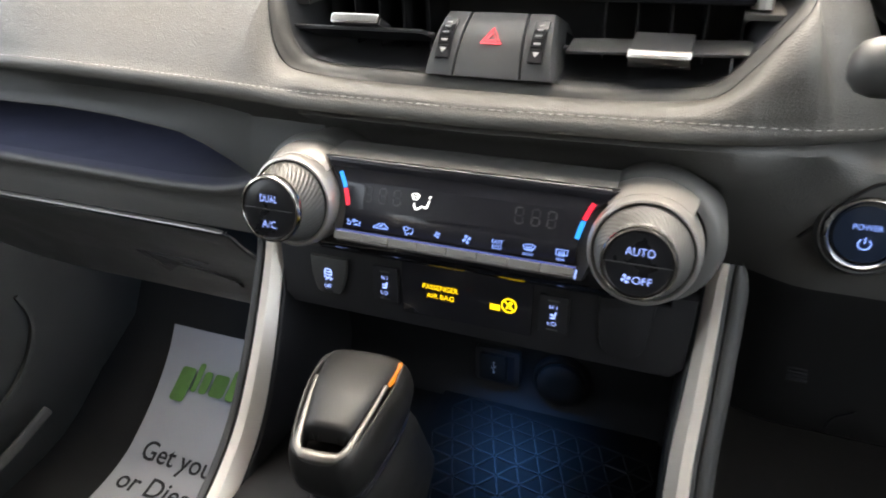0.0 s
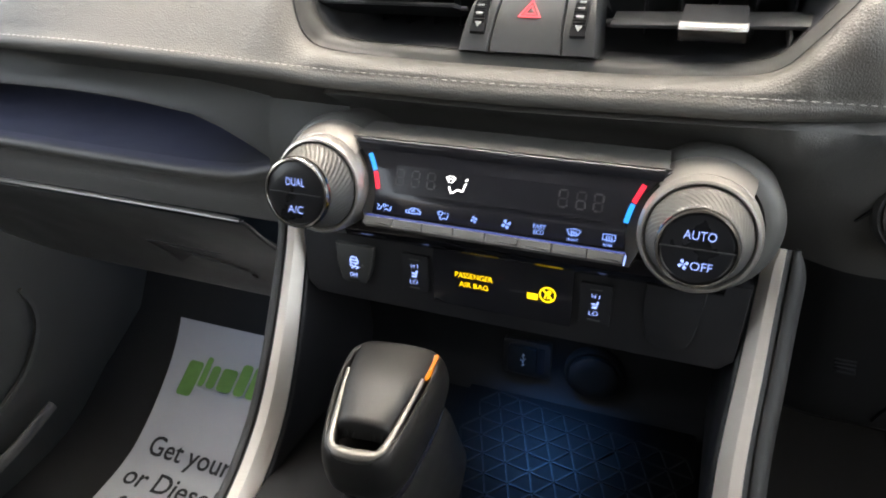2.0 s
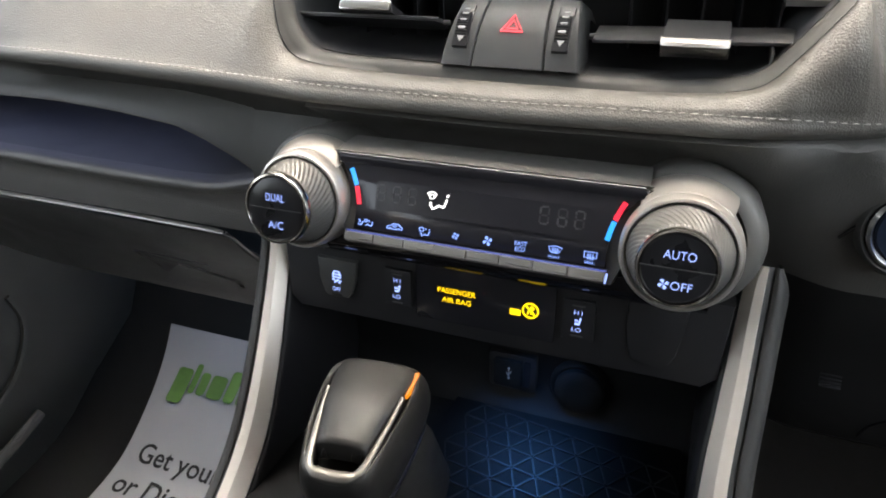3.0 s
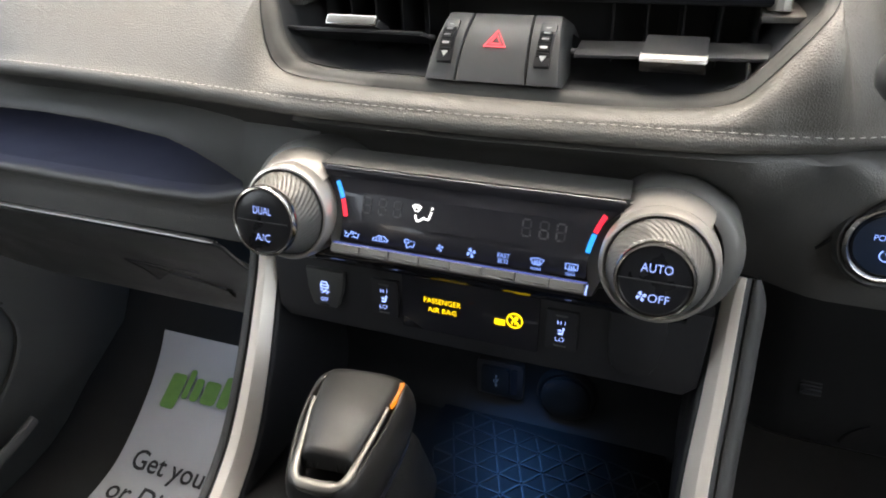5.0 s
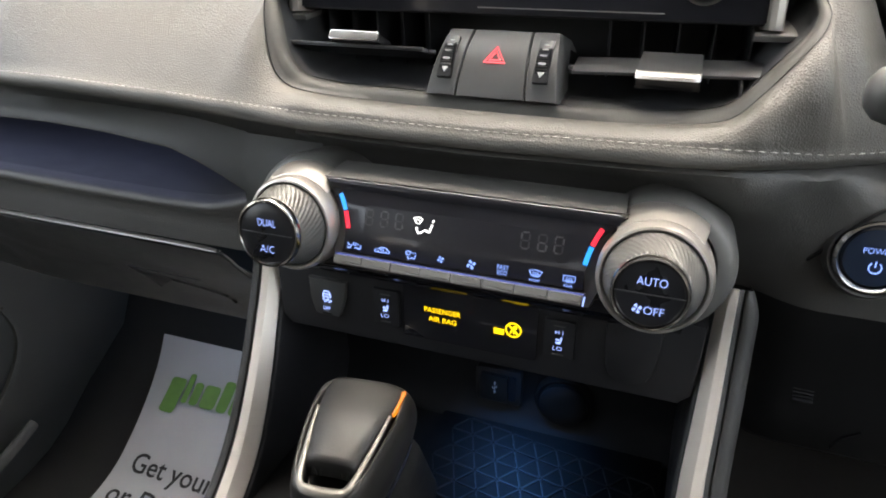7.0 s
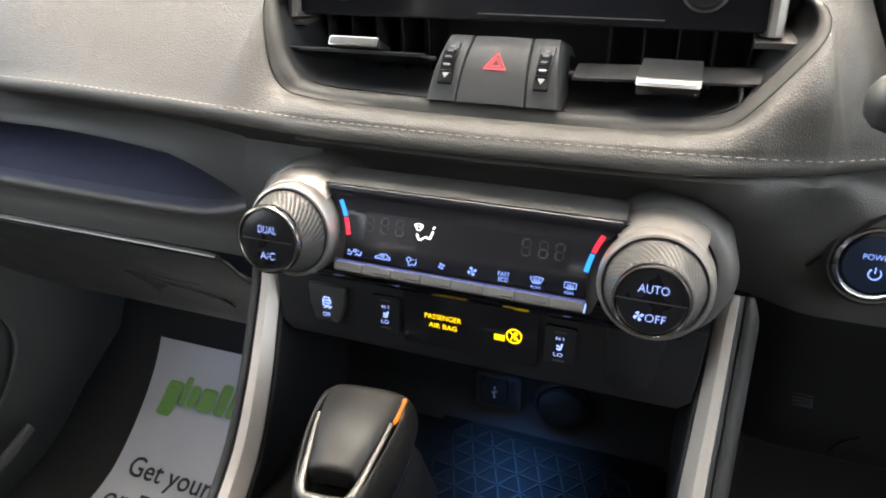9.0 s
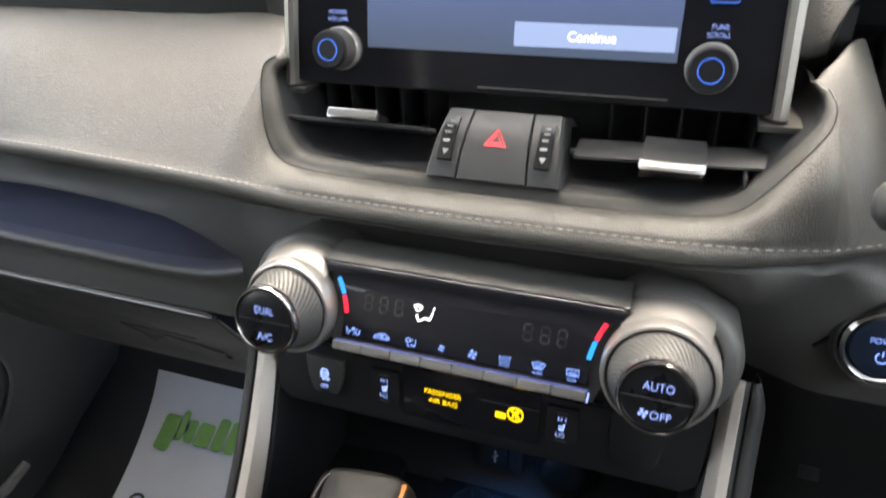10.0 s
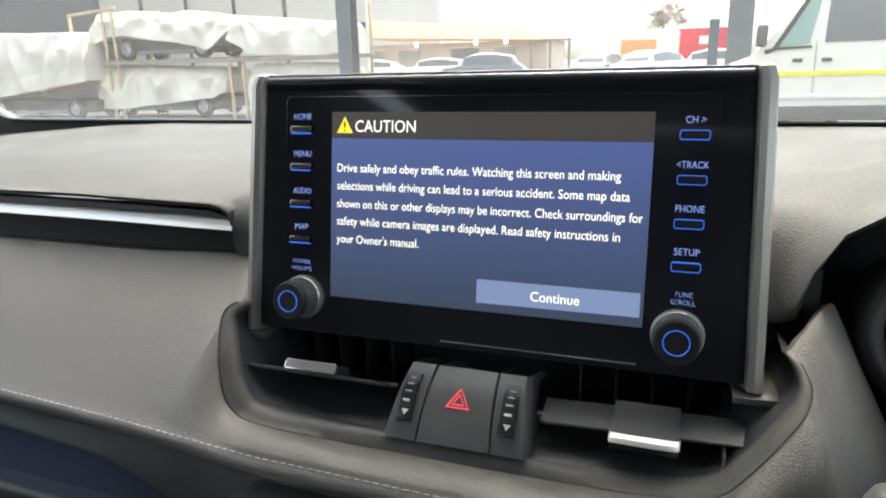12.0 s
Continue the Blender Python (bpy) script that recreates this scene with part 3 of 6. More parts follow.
part("binnacle_side", grid([[(0.156, 0.060, 1.09), (0.163, 0.068, 1.130), (0.1745, 0.068, 1.150), (0.19, 0.068, 1.160), (0.22, 0.068, 1.171), (0.28, 0.068, 1.182), (0.4, 0.068, 1.186), (0.6, 0.068, 1.182)], [(0.162, 0.082, 1.09), (0.170, 0.090, 1.128), (0.181, 0.090, 1.146), (0.195, 0.090, 1.155), (0.223, 0.090, 1.165), (0.28, 0.090, 1.175), (0.4, 0.090, 1.178), (0.6, 0.090, 1.175)], [(0.175, 0.17, 1.09), (0.18, 0.17, 1.128), (0.186, 0.17, 1.143), (0.198, 0.17, 1.152), (0.225, 0.17, 1.161), (0.28, 0.17, 1.17), (0.4, 0.17, 1.172), (0.6, 0.17, 1.17)]]), DARKPAD, dashboard, smooth=60)
part("binnacle_back", slab((0.78, 0.012, 0.17), pose(0.545, 0.200, 1.060), 0.002), BLACK, dashboard)
part("binnacle_floor", slab((0.60, 0.16, 0.006), pose(0.47, 0.125, 1.020), 0.001), BLACK, dashboard)
gauge = thing("instrument_gauge", (0.228, 0.07, 1.103), "round grey gauge pod inside the instrument binnacle", "gauge")
PODM = pose(0.2275, 0.072, 1.1025, 80)
part("pod_ring", lathe([(0.037, -0.05), (0.0405, -0.02), (0.0415, 0.0), (0.0405, 0.007), (0.0375, 0.0115), (0.034, 0.012), (0.030, 0.008), (0.027, -0.004), (0.026, -0.02)], PODM, 64), LIGHTGREY, gauge, smooth=60)
part("dial_face", lathe([(0.0265, -0.018), (0.0, -0.018)], PODM, 40), BLACK, gauge)
stalk = thing("wiper_stalk", (0.18, -0.046, 1.072), "black column stalk with a rounded grey end", "stalk")
part("stalk_tip", lathe([(0.0, 0.0), (0.006, 0.0012), (0.0105, 0.005), (0.0125, 0.011), (0.0125, 0.03), (0.011, 0.036)], pose(0.1715, -0.046, 1.0735, 0, 90, 0), 32), LIGHTGREY, stalk)
part("stalk_arm", lathe([(0.0095, 0.034), (0.0085, 0.06), (0.010, 0.13)], pose(0.1715, -0.046, 1.0735, 0, 90, 0), 24), BLACK, stalk)

# start button
PB = pose(0.207, 0.004, 0.9745, 80, 0, 3)
power = thing("start_button", (0.207, 0.004, 0.9745), "round blue-black start button in a polished ring", "start button")
part("bezel", lathe([(0.0245, -0.012), (0.0245, 0.001), (0.0225, 0.0035), (0.021, 0.003), (0.0205, 0.0)], PB, 64), GREYPLASTIC, power)
part("chrome_ring", lathe([(0.0205, -0.003), (0.0205, 0.0052), (0.0188, 0.0068), (0.0170, 0.0052), (0.0165, 0.002)], PB, 72), SMOKEDCHROME, power, "polished chrome ring")
button = part("push_button", lathe([(0.0163, -0.004), (0.0163, 0.0035), (0.0155, 0.0048), (0.008, 0.0053), (0.0, 0.0055)], PB, 64), node_mat("blue_black_button", (0.012, 0.022, 0.045), 0.35, vary=0.08, scale=60), power, "blue-black push button")
part("legend", letters("POWER", 0.0032, moved(PB, 0, 0.0026, 0.0056), 0.0142, bold=-0.006), BLUELIT, button)
part("power_symbol", strokes([arc(0, -0.0050, 0.0030, 125, 415, 24), [(0, -0.0046), (0, -0.0012)]], 0.0006, moved(PB, 0, 0, 0.0058)), BLUELIT, button)

# ---- glove box ----
glove = thing("glove_box", (-0.45, 0.02, 0.86), "dark grained glove box door with a thin silver edge", "glove box")
rows = []
GP = [(-0.0125, 0.9105), (-0.0115, 0.906), (-0.004, 0.893), (0.008, 0.876), (0.022, 0.860), (0.034, 0.845), (0.044, 0.832), (0.0535, 0.814), (0.0595, 0.800), (0.0645, 0.788), (0.0695, 0.783), (0.11, 0.780)]
for i in range(24):
    s = i / 23
    col = []
    for y, z in GP:
        xr = interp(z, [(0.77, -0.186), (0.885, -0.186), (0.892, -0.189), (0.90, -0.195), (0.9055, -0.202), (0.911, -0.210)])
        x = -0.9 + (xr + 0.9) * s
        col.append((x, y + 0.05 * smooth01(-0.5, -0.9, x), z))
    rows.append(col)
part("glove_door", grid(rows), GLOVE, glove, smooth=60)
part("silver_edge", sweep([(-0.9, 0.035, 0.9145), (-0.7, 0.010, 0.9145), (-0.5, -0.0128, 0.9145), (-0.35, -0.0135, 0.915), (-0.25, -0.0135, 0.9145), (-0.222, -0.0135, 0.9142), (-0.210, -0.0132, 0.9135)], [(-0.003, -0.0009), (0.001, -0.0009), (0.0016, 0), (0.001, 0.0009), (-0.003, 0.0009)], scale=lambda t: 1.0 if t < 0.95 else 0.6), node_mat("dull_silver_line", (0.34, 0.33, 0.31), 0.38, metal=0.5, vary=0.05, scale=60, rough_vary=0.03), glove, "thin dull silver line")


def on_glove(x, z, lift=0.0):
    """A place on the glove box door, lifted off its face."""
    g = sorted((b_, a_) for a_, b_ in GP)
    y = interp(z, g)
    d = Vector((0, interp(z + 0.004, g) - interp(z - 0.004, g), 0.008)).normalized()
    return Vector((x, y, z)) + Vector((0, -d.z, d.y)) * lift


def glove_patch(pts, lift):
    """A patch that follows the door: two edges of (x, z) pairs, laid between them."""
    top, low = pts
    rows_ = []
    for i in range(9):
        a_, b_ = Vector(top[0]).lerp(Vector(top[1]), i / 8), Vector(low[0]).lerp(Vector(low[1]), i / 8)
        rows_.append([on_glove(*a_, -0.002)] + [on_glove(*a_.lerp(b_, k / 6), lift) for k in range(7)] + [on_glove(*b_, -0.002)])
    return grid(rows_)


latch = part("latch_recess", glove_patch((((-0.356, 0.8505), (-0.310, 0.8370)), ((-0.3475, 0.8180), (-0.312, 0.8290))), 0.0006), BLACK, glove, "recessed dark latch")
part("latch_handle", glove_patch((((-0.318, 0.8390), (-0.266, 0.8255)), ((-0.345, 0.8195), (-0.262, 0.8165))), 0.0022), GLOVE, latch, smooth=50)
part("latch_lip", sweep([on_glove(-0.3577, 0.8517, 0.0008), on_glove(-0.3525, 0.834, 0.0008), on_glove(-0.3474, 0.8172, 0.0008)], ring_outline(0.0007, 8), up=(1, 0, 0)), GREYPLASTIC, latch)
part("latch_groove", sweep([on_glove(-0.3577 + 0.082 * k / 5, 0.8517 - 0.0012 * k / 5, 0.0002) for k in range(6)], ring_outline(0.0006, 6)), BLACK, latch)
part("latch_groove", sweep([on_glove(-0.3474 + 0.0847 * k / 5, 0.8172 - 0.0027 * k / 5, 0.0004) for k in range(6)], ring_outline(0.0007, 6)), BLACK, latch)
part("door_gap", sweep(spline([(-0.2125, -0.0132, 0.9140), (-0.2045, -0.0128, 0.9095), (-0.1985, -0.0118, 0.9030), (-0.1930, -0.0090, 0.8955), (-0.1885, -0.0030, 0.8860)], 4), [(-0.0011, -0.001), (0.0011, -0.001), (0.0011, 0.0011), (-0.0011, 0.0011)], up=(0, -1, 0)), BLACK, glove)

# ---- air vents ----
part("vent_back", grid([[(-0.16, 0.072, 1.03), (0.17, 0.072, 1.03)], [(-0.16, 0.072, 1.13), (0.17, 0.072, 1.13)]]), VENTBLACK, dashboard)
part("vent_recess", grid([[i + Vector((0, 0.0044, 0)), i + Vector((0, 0.03, 0)), Vector((i.x * 0.97, 0.074, i.z))] for i in MOUTH]), VENTBLACK, dashboard, "black vent cavity", smooth=30)
part("vent_seam", sweep([p + Vector((0, -0.0005, 0.0004)) for p in PAD_EDGE[62:153]], ring_outline(0.00045, 6), up=(0, -0.7, 0.7), scale=lambda t: 1.0 if t < 0.25 else max(0.55, 1.0 - 3 * (t - 0.25)) if t < 0.85 else 0.55 + 3 * (t - 0.85)), BLACK, dashboard, "dark seam beside the vent mouth")



def vent(side):
    v = thing("air_vent", (side * 0.09, 0.02, 1.065), "black slatted air vent with a chrome-tipped tab under the display", "air vent", "centre air vents")
    x0, x1 = (-0.1375, -0.0425) if side < 0 else (0.0415, 0.141)
    tilt = -27 if side < 0 else 8
    zc, yc = (1.0625, 0.0155) if side < 0 else (1.0633, 0.016)
    m = pose((x0 + x1) / 2, yc, zc, tilt, 0.0 if side < 0 else -1.7)
    w = x1 - x0
    part("vane", prism([(-w / 2, -0.011), (w / 2 - 0.004, -0.011), (w / 2 - 0.001, -0.008), (w / 2 - 0.001, 0.003), (w / 2 - 0.006, 0.0085), (-w / 2, 0.0085)], -0.0011, 0.0011, m, 0.0006), GREYPLASTIC if side > 0 else BLACK, v)
    for s in (-1, 1):
        part("pivot_pin", lathe([(0.0, -0.003), (0.0014, -0.0025), (0.0014, 0.003)], m @ pose(s * w / 2, -0.005, 0, 0, 90, 0), 12), GREYPLASTIC, v)
    part("vane_edge", slab((w - 0.004, 0.0012, 0.0012), m @ pose(0, -0.0113, 0.0004), 0.0004), GREYPLASTIC, v, "grey front edge")
    tx = -0.0875 if side < 0 else 0.0925
    tm = pose(tx, 0.0105, 1.0690, -27)
    if side < 0:
        tab = part("tab", prism(rounded(-0.0160, -0.0095, 0.0160, 0.010, 0.003), -0.0022, 0.0022, tm, 0.0016), BLACK, v, "black sliding tab")
        face = tm @ pose(0, -0.0098, 0.0004, 76)
        part("chrome_tip", prism(rounded(-0.0162, -0.0030, 0.0162, 0.0031, 0.0014), 0, 0.0013, face, 0.0005), CHROME, tab, "chrome rim")
        part("tip_insert", prism(rounded(-0.0154, -0.0023, 0.0154, 0.0023, 0.0009), 0.001, 0.0016, face, 0.0002), KEYGREY, tab)
    else:
        nose = [(0.022, 1.0692), (0.004, 1.0668), (-0.0050, 1.0654), (-0.0050, 1.0575), (0.010, 1.0560), (0.022, 1.0600)]
        tab = part("tab", prism(nose, 0.0768, 0.1078, Matrix(((0, 0, 1, 0), (1, 0, 0, 0), (0, 1, 0, 0), (0, 0, 0, 1))), 0.0008), GREYPLASTIC, v, "charcoal sliding tab")
        tip = [(-0.0040, 1.0658), (-0.0068, 1.0651), (-0.0082, 1.0640), (-0.0085, 1.0628), (-0.0068, 1.0600), (-0.0046, 1.0568), (-0.0030, 1.0560), (0.004, 1.0562)]
        rows_ = []
        for e, k in ((0.0762, 0.0030), (0.0766, 0.0008), (0.0774, 0.0), (0.0850, -0.0002), (0.0923, -0.0003), (0.0996, -0.0002), (0.1072, 0.0), (0.1080, 0.0008), (0.1084, 0.0030)):
            rows_.append([(e, y + k, z) for y, z in tip])
        part("chrome_tip", grid([r[:4] for r in rows_]), BRIGHTSTRIP, tab, "bright chrome tip", smooth=50)
        part("tip_face", grid([r[3:] for r in rows_]), DARKCHROME, tab, "dark polished underside", smooth=50)
    for i in range(5):
        fx = x0 + 0.012 + (w - 0.024) * i / 4
        part("fin", slab((0.0012, 0.026, 0.040), pose(fx, 0.056, 1.068, 0, 0, side * 8), 0.0004), BLACK, v)
    return v


vent(-1)
vent(1)
part("vent_floor_ledge", slab((0.082, 0.016, 0.003), pose(0.081, 0.0035, 1.0438, 2), 0.001), GREYPLASTIC, dashboard)
part("vent_divider", slab((0.0012, 0.03, 0.016), pose(0.1275, 0.012, 1.053), 0.0004), GREYPLASTIC, dashboard)
part("screen_ledge", prism([(0.130, 0.0175), (0.1548, 0.0195), (0.1590, 0.029), (0.1590, 0.044), (0.1530, 0.058), (0.130, 0.058)], 1.0780, 1.0812, Matrix.Identity(4), 0.0006), SMOOTHPAD, dashboard)
part("screen_ledge", prism([(-0.130, 0.020), (-0.130, 0.055), (-0.150, 0.055), (-0.1500, 0.038), (-0.1470, 0.024), (-0.1440, 0.0205)], 1.0780, 1.0812, Matrix.Identity(4), 0.0006), SMOOTHPAD, dashboard)

# hazard switch block between the vents
hz = thing("hazard_switch", (0, 0.0, 1.05), "charcoal switch block with a red hazard triangle between vents", "hazard switch")


def bow(t):
    """The bowed front of the switch block, from its foot (0) to its top (1)."""
    b_ = 0.0042 * 4 * t * (1 - t)
    return -0.0125 + 0.0300 * t - b_ * 0.72, 1.0478 + 0.0297 * t + b_ * 0.68


def curved_block(x0, x1):
    rows_ = []
    for i in range(11):
        t = i / 10
        y, z = bow(t)
        k = 1 - 0.14 * t
        rows_.append([(x0 * k, y + 0.0008, z - 0.0006), (x0 * k + 0.0007, y, z), ((x0 + x1) / 2 * k, y - 0.0002, z + 0.0002), (x1 * k - 0.0007, y, z), (x1 * k, y + 0.0008, z - 0.0006)])
    rows_ = [[(p[0], p[1] + 0.02, p[2] - 0.002) for p in rows_[0]]] + rows_ + [[(p[0], p[1] + 0.02, p[2] - 0.012) for p in rows_[-1]]]
    rows_ = [[(r[0][0], r[0][1] + 0.03, r[0][2] - 0.01)] + r + [(r[-1][0], r[-1][1] + 0.03, r[-1][2] - 0.01)] for r in rows_]
    return grid(rows_)


part("side_block", curved_block(-0.0374, -0.0203), GREYPLASTIC, hz, smooth=35)
part("side_block", curved_block(0.0203, 0.0380), GREYPLASTIC, hz, smooth=35)
hb = part("hazard_button", curved_block(-0.0197, 0.0197), GREYPLASTIC, hz, "charcoal push button", smooth=35)


def on_block(x, t):
    """The frame on the bowed front at x, t from its foot (0) to its top (1)."""
    y, z = bow(t)
    (ya, za), (yb, zb) = bow(t - 0.02), bow(t + 0.02)
    return pose(x * (1 - 0.14 * t), y - 0.0002, z + 0.0002, math.degrees(math.atan2(zb - za, yb - ya)))


HM = on_block(0.0, 0.56)
tri_ = lambda r, c=0.0: [(r * math.sin(radians(a)), c + r * math.cos(radians(a))) for a in (0, 120, 240, 0)]
part("hazard_triangle", strokes([tri_(0.0068, -0.001), tri_(0.0036, -0.001)], 0.0009, HM, 0.0008), HAZARD, hb, "lit red triangle outline")
for s in (-1, 1):
    wm = on_block(s * 0.0295, 0.52)
    slot = part("wheel_slot", prism(rounded(-0.0042, -0.0132, 0.0042, 0.0132, 0.0006), -0.002, 0.0005, wm, 0.0002), SATINBLACK, hz)
    ridges = lambda a, r, h: 0.0003 * math.cos(a * 60)
    part("thumb_wheel", lathe([(0.013, -0.0038), (0.0150, -0.0034), (0.0150, 0.0034), (0.013, 0.0038)], wm @ pose(0, 0, -0.0122, 0, 90, 0), 240, ridges), BLACK, slot, "ribbed black thumb wheel")
    for t, wide, tall in ((0.0100, 0.0014, 0.0005), (0.0062, 0.0017, 0.0008), (0.0018, 0.0019, 0.0011), (-0.0030, 0.0020, 0.0013)):
        part("wheel_mark", prism(rounded(-wide, t - tall / 2, wide, t + tall / 2, tall * 0.4), 0.0, 0.0030 - 0.000024 * (t * 1000) ** 2, wm), WHITEPRINT, slot)
    part("wheel_arrow", prism([(-0.0019, -0.0074), (0.0019, -0.0074), (0, -0.0106)], 0, 0.0012, wm), WHITEPRINT, slot)

# ---- display ----
TILT_S = 80.6
SC = pose(0, 0.0366, 1.159, TILT_S)
display = thing("touchscreen", (0, 0.045, 1.085), "black dash-top touchscreen with silver sides showing a lit caution page", "touchscreen")
part("housing", prism([(-0.1375, -0.0760), (0.1375, -0.0760), (0.1335, 0.0735), (-0.1335, 0.0735)], -0.030, -0.0012, SC, 0.002), BLACK, display)
part("front_glass", prism([(-0.1350, -0.0745), (0.1350, -0.0745), (0.1295, 0.0655), (0.127, 0.0712), (-0.127, 0.0712), (-0.1295, 0.0655)], -0.001, 0.0, SC), GLOSS, display, "gloss black front")
part("upper_bevel", grid([[SC @ Vector((x, 0.0640, 0.0012)), SC @ Vector((x, 0.0668, 0.0026)), SC @ Vector((x, 0.0705, 0.0020)), SC @ Vector((x, 0.0728, -0.004)), SC @ Vector((x, 0.0728, -0.02))] for x in (-0.1285, -0.06, 0.0, 0.06, 0.1285)]), GLOSS, display, "gloss black top edge", smooth=60)
part("face_outline", strokes([[(-0.1165, 0.030), (-0.1165, 0.0585), (-0.1145, 0.0605), (0.1135, 0.0605), (0.1155, 0.0585), (0.1155, 0.030)]], 0.0005, SC, 0.0004), DARKCHROME, display)
# silver stroke drawn as the glint along the lower edge
part("lower_edge_glint", strokes([[(-0.0183, -0.0715), (0.0851, -0.0715)]], 0.0005, SC, 0.0009), SILVER, display)
for s in (-1, 1):
    outline = [(0.0, -0.0060), (0.0035, 0.0030), (0.0065, 0.0042), (0.0098, 0.0030), (0.0108, -0.002), (0.0105, -0.028), (0.0, -0.028)]
    low = [SC @ Vector((s * (0.1325 + a), -0.0775, b)) for a, b in outline]
    mid = [SC @ Vector((s * (0.1305 + a), 0.0, b)) for a, b in outline]
    hi = [SC @ Vector((s * (0.1285 + a), 0.066, b)) for a, b in outline]
    hi2 = [SC @ Vector((s * (0.1278 + a * 0.92), 0.0722, b - 0.0016)) for a, b in outline]
    hi3 = [SC @ Vector((s * (0.1278 + a * 0.8), 0.0742, b * 0.8 - 0.006)) for a, b in outline]
    bm = grid([low, mid, hi, hi2, hi3], closed=True)
    bm.verts.ensure_lookup_table()
    k = len(outline)
    bm.faces.new([bm.verts[i] for i in range(k)])
    bm.faces.new([bm.verts[i] for i in range(4 * k, 5 * k)])
    part("side_frame", bm, FRAMEMETAL, display, "satin silver-grey side frame", smooth=35)
part("screen_body", prism([(-0.087, -0.0528), (0.087, -0.0528), (0.087, 0.0375), (-0.087, 0.0375)], 0.0, 0.0004, SC), SCREENBODY, display, "lit blue screen area")
part("screen_header", prism([(-0.087, 0.0376), (0.087, 0.0376), (0.087, 0.0520), (-0.087, 0.0520)], 0.0, 0.0004, SC), SCREENHEAD, display, "dark brown title bar")


def dz(z):
    return (z - 1.159) / 0.9866


T = lambda x, z, h=0.0004: moved(SC, x, dz(z), h)
part("warning_triangle", prism([(-0.0837, dz(1.1989)), (-0.0739, dz(1.1989)), (-0.0788, dz(1.2078))], 0.0004, 0.0007, SC), SCREENYELLOW, display, "yellow warning triangle")
part("warning_mark", join(strokes([[(-0.0788, dz(1.2050)), (-0.0788, dz(1.2018))]], 0.0009, SC, 0.0009), strokes([[(-0.0788, dz(1.2006)), (-0.0788, dz(1.1998))]], 0.0009, SC, 0.0009)), INK, display)
part("title", letters("CAUTION", 0.0064, T(-0.0722, 1.1995), 0.0361, False), SCREENTEXT, display)
for words, z, x1 in (("Drive safely and obey traffic rules. Watching this screen and making", 1.1776, 0.0727), ("selections while driving can lead to a serious accident. Some map data", 1.1678, 0.0776), ("shown on this or other displays may be incorrect. Check surroundings for", 1.1578, 0.0843), ("safety while camera images are displayed. Read safety instructions in", 1.1481, 0.0739), ("your Owner's manual.", 1.1381, -0.0328)):
    part("message_line", letters(words, 0.0046, T(-0.0831, z), x1 + 0.0831, False, bold=0.003), SCREENTEXT, display)
part("continue_key", prism([(0.0013, dz(1.1114)), (0.0853, dz(1.1118)), (0.0853, dz(1.1237)), (0.0013, dz(1.1239))], 0.0004, 0.0007, SC), SCREENBTN, display, "pale blue on-screen button")
part("continue_legend", letters("Continue", 0.0050, T(0.0432, 1.1150, 0.0006), 0.0252, bold=0.004), SCREENTEXT, display)
for words, zk, x, w in (("HOME", 1.2005, -0.1058, 0.0112), ("MENU", 1.1798, -0.1058, 0.0112), ("AUDIO", 1.1590, -0.1060, 0.0116), ("MAP", 1.1386, -0.1062, 0.0087)):
    key = part("hard_key", prism(rounded(-0.0070, -0.0019, 0.0070, 0.0021, 0.0008), 0, 0.0030, T(x, zk, 0), 0.0010), DARKCHROME, display, "slim dark chrome key")
    part("key_face", prism(rounded(-0.0058, -0.0008, 0.0058, 0.0012, 0.0004), 0.0028, 0.0033, T(x, zk, 0)), BLACK, key)
    part("key_light", strokes([[(-0.0066, -0.0021), (0.0066, -0.0021)]], 0.0008, T(x, zk, 0), 0.0031), BLUERING, key, "blue light line")
    part("key_legend", letters(words, 0.0033, T(x, zk + 0.0056), w, bold=-0.005), PALELIT, display)
for words, zk, x, w in (("CH >", 1.1995, 0.1052, 0.0090), ("<TRACK", 1.1788, 0.1052, 0.0143), ("PHONE", 1.1583, 0.1052, 0.0130), ("SETUP", 1.1380, 0.1052, 0.0115)):
    key = part("hard_key", prism(rounded(-0.0066, -0.0018, 0.0066, 0.0020, 0.0010), 0, 0.0026, T(x, zk, 0), 0.0006), BLACK, display, "slim black key with a blue rim")
    part("key_light", strokes([rounded(-0.0066, -0.0020, 0.0066, 0.0022, 0.0012) + [rounded(-0.0066, -0.0020, 0.0066, 0.0022, 0.0012)[0]]], 0.00045, T(x, zk, 0), 0.0030), BLUERING, key, "blue light rim")
    part("key_legend", letters(words, 0.0033, T(x, zk + 0.0056), w, bold=-0.005), PALELIT, display)
for words, z, x, w in (("POWER", 1.1243, -0.1060, 0.0115), ("VOLUME", 1.1204, -0.1060, 0.0135), ("TUNE", 1.1237, 0.1050, 0.0084), ("SCROLL", 1.1199, 0.1050, 0.0113)):
    part("knob_legend", letters(words, 0.0024, T(x, z), w, bold=-0.016), PALELIT, display)


def spiral(n, turns, depth, r0, h0, slope):
    return lambda a, r, h: depth * max(-0.4, math.sin(n * a + turns * (h - h0) * n))


